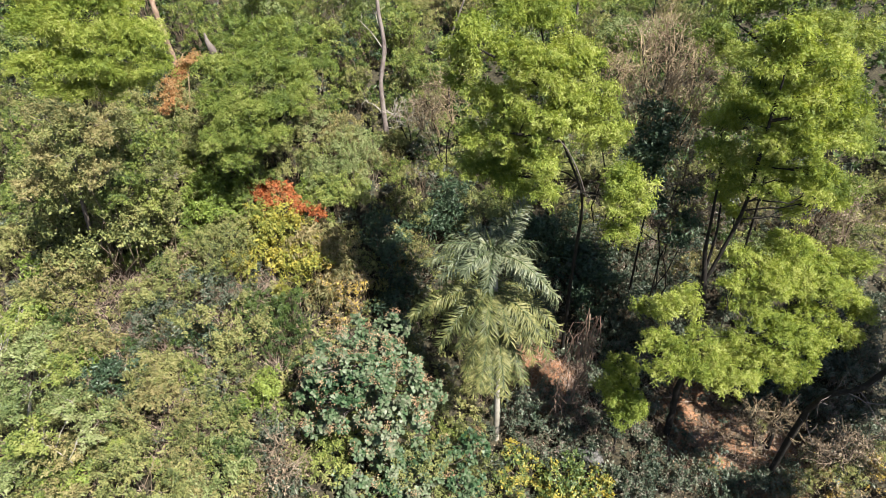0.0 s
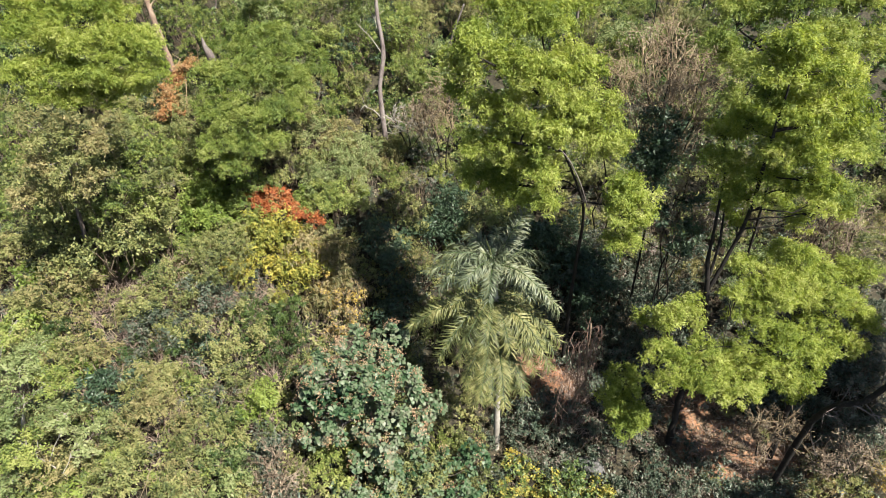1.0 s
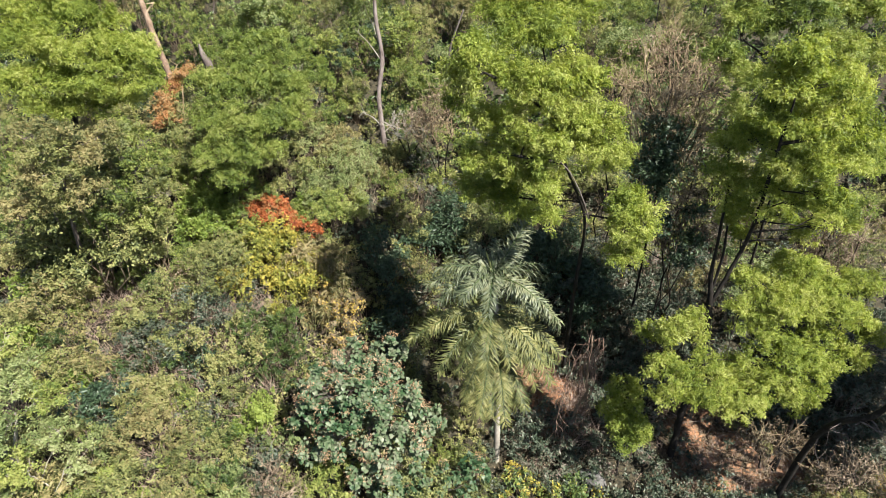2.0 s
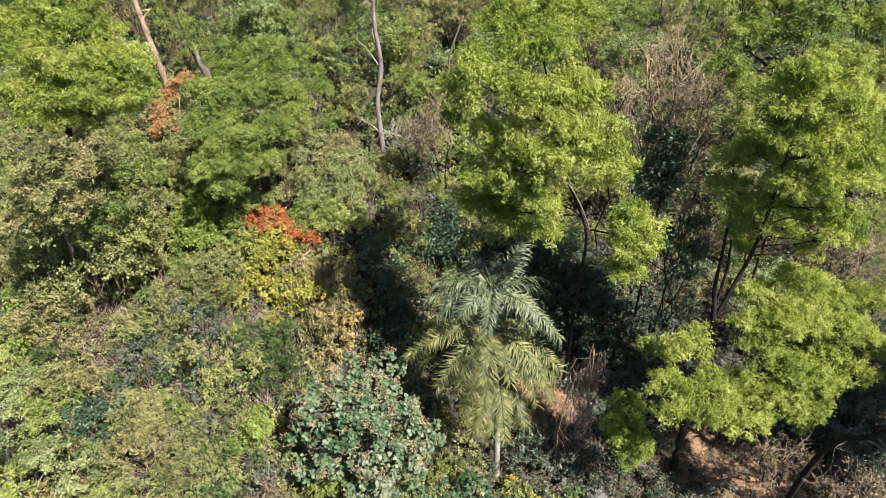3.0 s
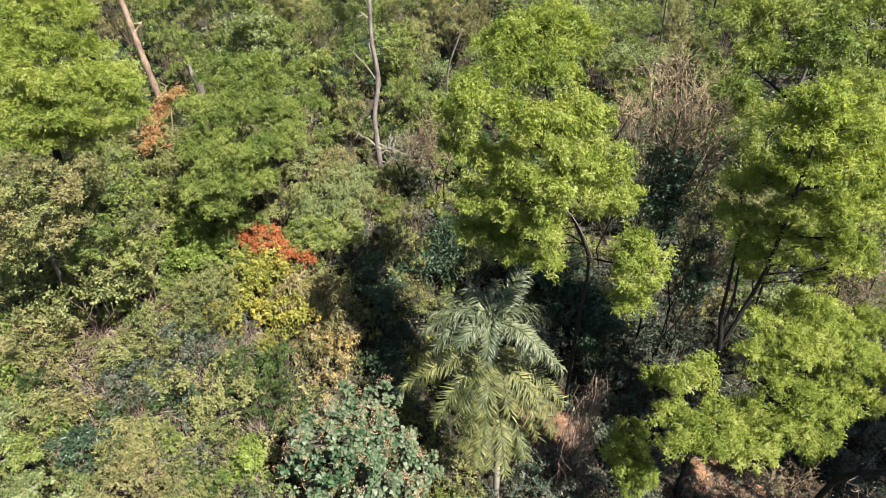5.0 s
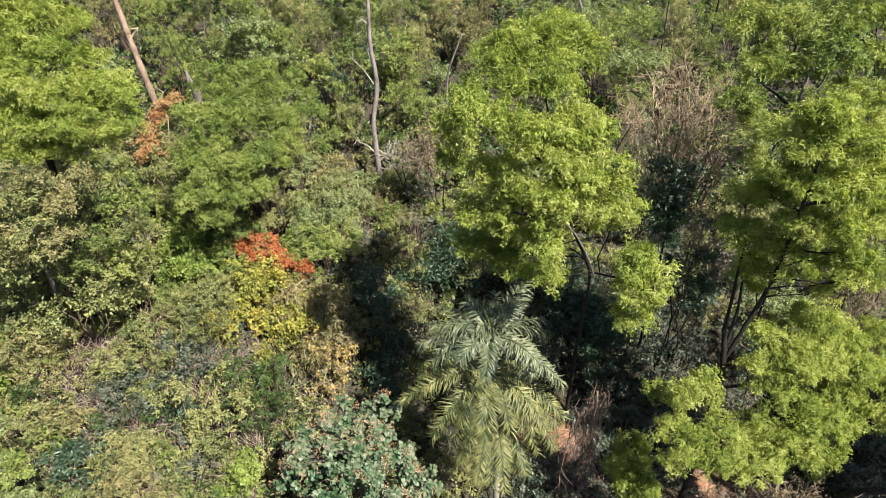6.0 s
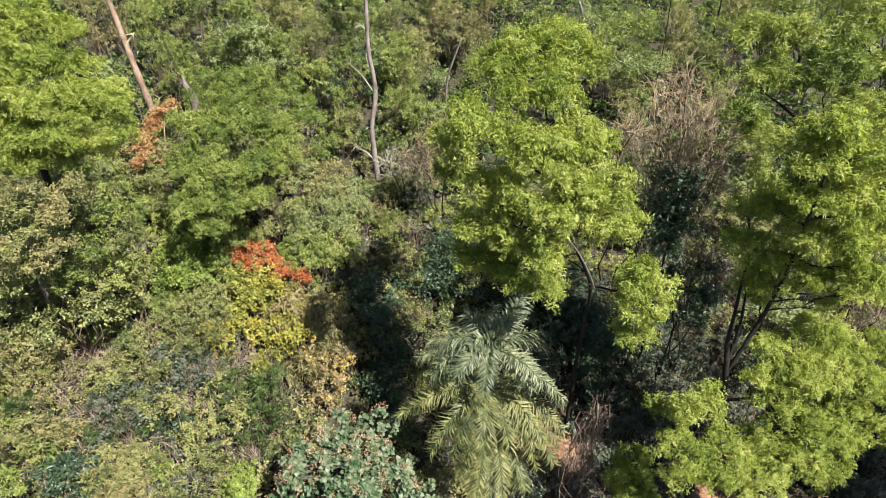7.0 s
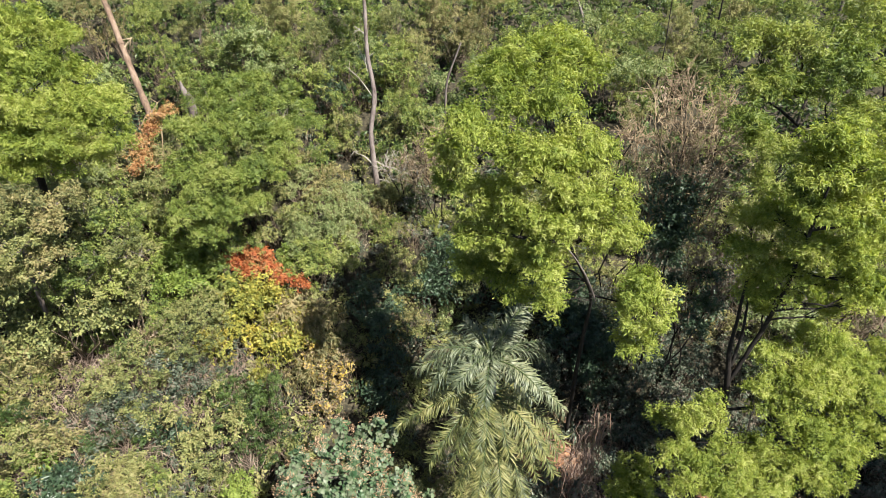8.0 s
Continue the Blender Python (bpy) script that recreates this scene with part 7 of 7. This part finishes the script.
shrub("undergrowth_bush", "dull", "dull grey-green undergrowth shrub with dead leaves", 4.09, 19.25, 1.63, 1.20, 5.34, 0, group="thicket shrubs")
shrub("undergrowth_bush", "dull", "dull grey-green undergrowth shrub with dead leaves", 5.66, 19.67, 0.85, 0.71, 0.86, 1, 0.6, group="thicket shrubs")
shrub("shrub", "pale", "pale grey-green shrub with small crowded leaves", 13.83, 20.35, 2.86, 1.88, 2.32, 2, group="thicket shrubs")
shrub("undergrowth_bush", "dull", "dull grey-green undergrowth shrub with dead leaves", 19.22, 19.81, 0.62, 0.55, 2.19, 2, 0.6, group="thicket shrubs")
shrub("shrub", "tan", "tan-tinged shrub with yellowing leaves", -19.21, 20.81, 5.26, 1.97, 3.77, 2, 0.6, group="thicket shrubs")
shrub("shrub", "green", "green leafy thicket shrub on the slope", -17.49, 22.09, 2.54, 1.10, 2.91, 0, group="thicket shrubs")
shrub("shrub", "tan", "tan-tinged shrub with yellowing leaves", -16.18, 22.09, 2.05, 0.92, 2.88, 2, 0.6, group="thicket shrubs")
shrub("shrub", "green", "green leafy thicket shrub on the slope", -12.05, 21.32, 1.80, 0.83, 3.97, 1, 0.6, group="thicket shrubs")
shrub("shrub", "green", "green leafy thicket shrub on the slope", -5.3, 21.27, 2.43, 1.06, 1.91, 2, group="thicket shrubs")
shrub("shrub", "green", "green leafy thicket shrub on the slope", -4.7, 22.04, 2.38, 1.40, 3.57, 0, group="thicket shrubs")
shrub("shrub", "tan", "tan-tinged shrub with yellowing leaves", -1.24, 21.36, 1.36, 1.03, 1.29, 1, group="thicket shrubs")
shrub("shrub", "pale", "pale grey-green shrub with small crowded leaves", 0.23, 21.71, 1.29, 1.00, 2.21, 1, group="thicket shrubs")
shrub("shrub", "pale", "pale grey-green shrub with small crowded leaves", 3.08, 21.03, 1.36, 1.04, 1.53, 2, 0.6, group="thicket shrubs")
shrub("shrub", "olive", "olive-green tangled thicket shrub with small leaves", 8.23, 21.8, 2.02, 1.42, 5.11, 2, group="thicket shrubs")
shrub("shrub", "tan", "tan-tinged shrub with yellowing leaves", 11.09, 21.1, 1.02, 0.82, 0.27, 1, group="thicket shrubs")
shrub("shrub", "tan", "tan-tinged shrub with yellowing leaves", 12.07, 21.62, 0.90, 0.74, 4.93, 0, 0.6, group="thicket shrubs")
shrub("shrub", "olive", "olive-green tangled thicket shrub with small leaves", 14.73, 21.13, 1.94, 1.38, 6.03, 1, 0.6, group="thicket shrubs")
shrub("shrub", "olive", "olive-green tangled thicket shrub with small leaves", 17.54, 21.46, 2.23, 1.54, 1.43, 2, group="thicket shrubs")
shrub("shrub", "olive", "olive-green tangled thicket shrub with small leaves", 18.86, 22.08, 1.07, 0.86, 0.53, 2, 0.6, group="thicket shrubs")
shrub("shrub", "olive", "olive-green tangled thicket shrub with small leaves", -20.38, 23.37, 3.54, 1.43, 0.9, 1, 0.6, group="thicket shrubs")
shrub("shrub", "green", "green leafy thicket shrub on the slope", -19.35, 22.75, 3.29, 1.35, 4.57, 2, 0.6, group="thicket shrubs")
shrub("shrub", "green", "green leafy thicket shrub on the slope", -17.31, 22.41, 2.15, 0.96, 4.45, 2, 0.6, group="thicket shrubs")
shrub("shrub", "green", "green leafy thicket shrub on the slope", -16.01, 23.19, 3.62, 1.46, 4.05, 1, group="thicket shrubs")
shrub("shrub", "olive", "olive-green tangled thicket shrub with small leaves", -9.92, 23.06, 3.80, 1.52, 4.9, 0, group="thicket shrubs")
shrub("shrub", "olive", "olive-green tangled thicket shrub with small leaves", -8.26, 23.27, 2.44, 1.06, 4.3, 1, group="thicket shrubs")
shrub("shrub", "olive", "olive-green tangled thicket shrub with small leaves", -6.79, 23.4, 3.45, 1.40, 0.91, 1, group="thicket shrubs")
shrub("shrub", "olive", "olive-green tangled thicket shrub with small leaves", -1.53, 22.7, 1.65, 1.21, 4.33, 1, group="thicket shrubs")
shrub("shrub", "olive", "olive-green tangled thicket shrub with small leaves", 1.75, 22.87, 2.20, 1.52, 1.57, 1, group="thicket shrubs")
shrub("shrub", "green", "green leafy thicket shrub on the slope", 3.4, 23.57, 2.04, 1.43, 5.42, 0, group="thicket shrubs")
shrub("shrub", "olive", "olive-green tangled thicket shrub with small leaves", 7.64, 23.44, 1.44, 1.09, 2.16, 1, 0.6, group="thicket shrubs")
shrub("shrub", "green", "green leafy thicket shrub on the slope", 10.52, 22.52, 1.35, 1.03, 0.87, 2, group="thicket shrubs")
shrub("shrub", "olive", "olive-green tangled thicket shrub with small leaves", 11.13, 23.68, 1.57, 1.16, 3.71, 1, group="thicket shrubs")
shrub("shrub", "dark", "dense dark green shrub with small glossy leaves", 13.11, 22.9, 1.17, 0.92, 3.85, 0, group="thicket shrubs")
shrub("shrub", "olive", "olive-green tangled thicket shrub with small leaves", 19.14, 22.74, 1.70, 1.24, 0.22, 1, 0.6, group="thicket shrubs")
shrub("shrub", "tan", "tan-tinged shrub with yellowing leaves", 20.31, 23.49, 1.38, 1.05, 5.35, 2, 0.6, group="thicket shrubs")
shrub("shrub", "green", "green leafy thicket shrub on the slope", -19.18, 24.66, 2.50, 1.08, 3.64, 2, 0.6, group="thicket shrubs")
shrub("shrub", "green", "green leafy thicket shrub on the slope", -18.29, 24.82, 2.15, 0.96, 5.93, 0, 0.6, group="thicket shrubs")
shrub("shrub", "green", "green leafy thicket shrub on the slope", -15.84, 24.69, 1.22, 0.61, 4.19, 2, 0.6, group="thicket shrubs")
shrub("shrub", "pale", "pale grey-green shrub with small crowded leaves", -14.07, 24.01, 2.64, 1.13, 3.56, 2, group="thicket shrubs")
shrub("shrub", "pale", "pale grey-green shrub with small crowded leaves", -12.44, 23.97, 1.67, 0.79, 4.27, 2, 0.6, group="thicket shrubs")
shrub("shrub", "tan", "tan-tinged shrub with yellowing leaves", -11.46, 24.07, 3.36, 1.37, 4.67, 0, group="thicket shrubs")
shrub("shrub", "tan", "tan-tinged shrub with yellowing leaves", -9.46, 25.0, 3.44, 1.40, 4.57, 2, 0.6, group="thicket shrubs")
shrub("shrub", "olive", "olive-green tangled thicket shrub with small leaves", -8.14, 24.02, 4.12, 1.62, 3.51, 1, 0.6, group="thicket shrubs")
shrub("shrub", "olive", "olive-green tangled thicket shrub with small leaves", -4.58, 24.96, 1.76, 1.10, 5.95, 1, group="thicket shrubs")
shrub("shrub", "olive", "olive-green tangled thicket shrub with small leaves", -1.7, 24.88, 1.44, 1.08, 5.73, 2, group="thicket shrubs")
shrub("shrub", "green", "green leafy thicket shrub on the slope", 2.64, 25.03, 2.44, 1.65, 4.96, 2, 0.6, group="thicket shrubs")
shrub("shrub", "olive", "olive-green tangled thicket shrub with small leaves", 5.45, 24.36, 1.11, 0.88, 3.73, 1, 0.6, group="thicket shrubs")
shrub("shrub", "green", "green leafy thicket shrub on the slope", 6.74, 24.2, 1.13, 0.90, 1.01, 0, 0.6, group="thicket shrubs")
shrub("shrub", "green", "green leafy thicket shrub on the slope", 13.04, 25.05, 1.15, 0.91, 0.59, 1, 0.6, group="thicket shrubs")
shrub("shrub", "tan", "tan-tinged shrub with yellowing leaves", 14.54, 24.18, 1.42, 1.07, 1.09, 1, group="thicket shrubs")
shrub("shrub", "green", "green leafy thicket shrub on the slope", 16.5, 24.94, 1.56, 1.15, 3.23, 1, 0.6, group="thicket shrubs")
shrub("shrub", "olive", "olive-green tangled thicket shrub with small leaves", 17.29, 24.57, 2.10, 1.47, 4.1, 1, 0.6, group="thicket shrubs")
shrub("shrub", "green", "green leafy thicket shrub on the slope", 18.68, 24.23, 2.34, 1.60, 2.45, 0, 0.6, group="thicket shrubs")
shrub("shrub", "olive", "olive-green tangled thicket shrub with small leaves", 21.6, 24.91, 1.38, 1.05, 1.78, 2, 0.6, group="thicket shrubs")
shrub("shrub", "tan", "tan-tinged shrub with yellowing leaves", 22.25, 24.44, 1.93, 1.37, 4.11, 2, 0.6, group="thicket shrubs")
shrub("shrub", "green", "green leafy thicket shrub on the slope", -20.96, 26.27, 3.51, 1.42, 2.66, 0, 0.6, group="thicket shrubs")
shrub("shrub", "olive", "olive-green tangled thicket shrub with small leaves", -19.78, 26.17, 1.65, 0.78, 2.33, 0, 0.6, group="thicket shrubs")
shrub("shrub", "olive", "olive-green tangled thicket shrub with small leaves", -17.08, 25.83, 2.33, 1.03, 0.26, 0, group="thicket shrubs")
shrub("shrub", "olive", "olive-green tangled thicket shrub with small leaves", -15.85, 26.52, 2.96, 1.24, 0.89, 2, 0.6, group="thicket shrubs")
shrub("shrub", "olive", "olive-green tangled thicket shrub with small leaves", -14.06, 25.77, 2.17, 0.97, 1.07, 0, group="thicket shrubs")
shrub("shrub", "olive", "olive-green tangled thicket shrub with small leaves", -11.57, 26.53, 1.97, 0.90, 3.68, 0, group="thicket shrubs")
shrub("shrub", "olive", "olive-green tangled thicket shrub with small leaves", -10.34, 25.98, 1.93, 0.88, 1.16, 0, 0.6, group="thicket shrubs")
shrub("shrub", "olive", "olive-green tangled thicket shrub with small leaves", -8.18, 26.64, 1.84, 0.85, 0.37, 0, 0.6, group="thicket shrubs")
shrub("shrub", "tan", "tan-tinged shrub with yellowing leaves", -6.72, 26.75, 3.09, 1.29, 0.83, 1, group="thicket shrubs")
shrub("shrub", "olive", "olive-green tangled thicket shrub with small leaves", -2.06, 26.66, 1.55, 1.15, 6.13, 2, group="thicket shrubs")
shrub("shrub", "green", "green leafy thicket shrub on the slope", -0.03, 25.61, 1.41, 1.07, 0.21, 0, group="thicket shrubs")
shrub("shrub", "olive", "olive-green tangled thicket shrub with small leaves", 1.7, 26.45, 1.88, 1.34, 2.62, 0, 0.6, group="thicket shrubs")
shrub("shrub", "tan", "tan-tinged shrub with yellowing leaves", 2.86, 26.29, 1.39, 1.05, 3.82, 1, 0.6, group="thicket shrubs")
shrub("shrub", "olive", "olive-green tangled thicket shrub with small leaves", 4.39, 25.95, 2.46, 1.66, 1.74, 2, group="thicket shrubs")
shrub("shrub", "olive", "olive-green tangled thicket shrub with small leaves", 5.83, 25.71, 2.02, 1.42, 4.6, 2, group="thicket shrubs")
shrub("shrub", "olive", "olive-green tangled thicket shrub with small leaves", 7.9, 25.45, 2.21, 1.53, 4.19, 2, group="thicket shrubs")
shrub("shrub", "olive", "olive-green tangled thicket shrub with small leaves", 13.57, 26.0, 1.97, 1.39, 1.11, 2, group="thicket shrubs")
shrub("shrub", "olive", "olive-green tangled thicket shrub with small leaves", 14.47, 25.74, 2.10, 1.47, 3.43, 0, 0.6, group="thicket shrubs")
shrub("shrub", "olive", "olive-green tangled thicket shrub with small leaves", 16.18, 25.47, 1.81, 1.30, 0.21, 1, 0.6, group="thicket shrubs")
shrub("shrub", "pale", "pale grey-green shrub with small crowded leaves", 22.76, 26.16, 2.00, 1.41, 0.35, 2, 0.6, group="thicket shrubs")

# ---- far woods, undergrowth and litter ----
def stuff(name, label, category, spots, kind, seed, squash=0.8, density=0.8, spread=1.15):
    rng = np.random.default_rng(seed)
    arrs = [clump((x, y, float(ground_z(x, y)) + h), r, kind, rng, squash=squash, density=density, lobes=6, spread=spread)[0] for x, y, h, r in spots]
    ob = new(name, mesh_from(name, *joined(arrs), mat_of(kind)))
    tagged(ob, label, category, kind="stuff")


def far_woods():
    rng = np.random.default_rng(78)
    ranks = {"green": [], "olive": []}
    for yy in np.arange(27, 60, 2.4):
        half = 7 + min(yy, 50) * 0.62
        gap = 2.2 if yy < 44 else 3.0 if yy < 56 else 6.0
        for xx in np.arange(-half, half, gap):
            x, y = xx + rng.uniform(-1.0, 1.0), yy + rng.uniform(-1.0, 1.0)
            k = ("green", "olive", "green", "green", "olive")[int(min(4, max(0, noise.noise(Vector((x * 0.2, y * 0.2, 8))) * 4 + 2.2 + rng.uniform(-0.8, 0.8))))]
            if noise.noise(Vector((x * 0.35, y * 0.35, 3))) < -0.16 or (-5.0 < x < -0.8 and y < 29.5):
                continue
            tall = rng.uniform(0, 1) ** 2
            h = 0.5 + 4.8 * tall if y > 30 else 0.5 + 1.2 * tall
            ranks[k].append((x, y, h, rng.uniform(0.95, 1.4) + 0.5 * tall))
    for k, label in (("green", "green bushes of the far woods"), ("olive", "olive bushes of the far woods")):
        stuff("far_woods", label, "woods", ranks[k], "far_" + k, 80 + len(k), squash=1.0, density=0.85, spread=0.8)


def undergrowth():
    rng = np.random.default_rng(79)
    low = {"olive": [], "dull": []}
    for yy in np.arange(7.5, 32, 1.05):
        half = 8.5 + yy * 0.62
        for xx in np.arange(-half, half, 1.1):
            x, y = xx + rng.uniform(-0.4, 0.4), yy + rng.uniform(-0.4, 0.4)
            if any((x - p) ** 2 + (y - q) ** 2 < 1.1 for p, q in SOIL):
                continue
            low["dull" if (x > 1.5 and y < 21) or rng.uniform() < 0.3 else "olive"].append((x, y, 0.3, rng.uniform(0.5, 0.85)))
    far = []
    for yy in np.arange(27, 58, 1.5):
        half = 8.5 + yy * 0.62
        for xx in np.arange(-half, half, 1.55):
            far.append((xx + rng.uniform(-0.6, 0.6), yy + rng.uniform(-0.6, 0.6), 0.3, rng.uniform(0.75, 1.1)))
    stuff("undergrowth", "low green undergrowth below the far woods", "undergrowth", far, "far_under", 94, 0.6, 0.5)
    stuff("undergrowth", "low olive-green undergrowth under the shrubs", "undergrowth", low["olive"], "under_green", 91, 0.6, 0.4)
    stuff("undergrowth", "low dull green undergrowth with dead leaves", "undergrowth", low["dull"], "under_dull", 92, 0.6, 0.5)


def litter():
    rng = np.random.default_rng(93)
    n = 14000
    c = np.array(SOIL)[rng.integers(len(SOIL), size=n)]
    x = c[:, 0] + rng.normal(0, 1.6, n)
    y = c[:, 1] + rng.normal(0, 1.6, n)
    pos = np.stack([x, y, ground_z(x, y) + rng.uniform(0.01, 0.05, n)], -1)
    ax = rng.normal(0, 1, (n, 3)) * (1, 1, 0.25)
    nr = rng.normal(0, 0.35, (n, 3)) + (0, 0, 1)
    arr = leaf_arrays(pos, ax, nr, rng.uniform(0.06, 0.16, n), rng.uniform(0.02, 0.06, n), SLIM)
    ob = new("leaf_litter", mesh_from("leaf_litter", *arr, leaf_brown))
    tagged(ob, "brown fallen leaves on red soil", "litter", kind="stuff")


def thicket():
    """A tangled mat of small-leaved growth that closes the gaps between the shrubs of the left flank."""
    rng = np.random.default_rng(103)
    ranks = {"olive": [], "green": [], "tan": [], "dull": []}
    for yy in np.arange(8.5, 20.5, 0.95):
        for xx in np.arange(-8.5 - 0.62 * yy, -3.6, 0.95):
            x, y = xx + rng.uniform(-0.4, 0.4), yy + rng.uniform(-0.4, 0.4)
            if (x > -5.5 and y < 14) or (-7.2 < x < -4.8 and 14.4 < y < 17.2) or noise.noise(Vector((x * 0.6, y * 0.6, 33))) < -0.12:
                continue
            v = noise.noise(Vector((x * 0.45, y * 0.45, 21))) * 3 + rng.uniform(-0.5, 0.5)
            k = "dull" if v < -0.6 else "tan" if v < -0.25 else "olive" if v < 0.45 else "green"
            ranks[k].append((x, y, rng.uniform(0.25, 1.15), rng.uniform(0.28, 0.6)))
    for k, label in (("olive", "olive small-leaved thicket over the slope"), ("green", "green small-leaved thicket over the slope"),
                     ("tan", "yellowing small-leaved thicket over the slope"), ("dull", "dull grey-green thicket over the slope")):
        stuff("thicket", label, "thicket", ranks[k], k, 104 + len(k), squash=0.9, density=0.6, spread=0.9)


def dry_grass():
    """Thin dry stems and grass that fill the gaps between the shrubs."""
    rng = np.random.default_rng(101)
    patches = ((-10.0, 14.0, 7.0, 5.0, 0.8, 8000), (-9.6, 17.6, 3.0, 1.2, 0.9, 3500), (11.5, 13.8, 3.4, 1.6, 0.15, 1500), (5.4, 15.6, 1.7, 1.6, 0.4, 1600), (-4.2, 25.4, 1.6, 0.8, 0.8, 1600))
    pos, ax, nr, L, W = [], [], [], [], []
    for cx, cy, sx, sy, tall, n in patches:
        tufts = n // 9
        tx, ty = cx + rng.normal(0, 0.55, tufts) * sx, cy + rng.normal(0, 0.55, tufts) * sy
        x, y = np.repeat(tx, 9) + rng.normal(0, 0.12, tufts * 9), np.repeat(ty, 9) + rng.normal(0, 0.12, tufts * 9)
        lean = np.repeat(rng.normal(0, 0.5, (tufts, 3)), 9, axis=0) + rng.normal(0, 0.4, (tufts * 9, 3))
        pos.append(np.stack([x, y, ground_z(x, y) + np.repeat(rng.uniform(0, tall, tufts), 9)], -1))
        ax.append(lean * (1, 1, 0.4) + (0, 0, 0.75))
        nr.append(rng.normal(0, 0.5, (tufts * 9, 3)) + (0, -0.4, 0.7))
        L.append(rng.uniform(0.3, 0.85, tufts * 9))
        W.append(rng.uniform(0.008, 0.017, tufts * 9))
    arr = leaf_arrays(np.concatenate(pos), np.concatenate(ax), np.concatenate(nr), np.concatenate(L), np.concatenate(W), GRASS)
    ob = new("dry_grass", mesh_from("dry_grass", *arr, leaf_dry))
    tagged(ob, "dry brown grass and thin stems between shrubs", "grass", kind="stuff")


def around():
    """The same woods go on behind and beside the camera."""
    rng = np.random.default_rng(95)
    ranks = {"coarse_green": [], "coarse_olive": []}
    for yy in np.arange(-40, 75, 3.8):
        for xx in np.arange(-60, 60, 3.8):
            x, y = xx + rng.uniform(-1.3, 1.3), yy + rng.uniform(-1.3, 1.3)
            if (5.5 < y < 70 and abs(x) < 13 + 0.62 * min(y, 50)) or rng.uniform() < 0.1:
                continue
            ranks["coarse_green" if rng.uniform() < 0.5 else "coarse_olive"].append((x, y, rng.uniform(0.6, 2.0), rng.uniform(1.4, 2.3)))
    stuff("surrounding_woods", "green bushes of the woods all round", "woods", ranks["coarse_green"], "coarse_green", 96, 0.9, 1.0)
    stuff("surrounding_woods", "olive bushes of the woods all round", "woods", ranks["coarse_olive"], "coarse_olive", 97, 0.9, 1.0)


far_woods()
around()
undergrowth()
thicket()
dry_grass()
litter()
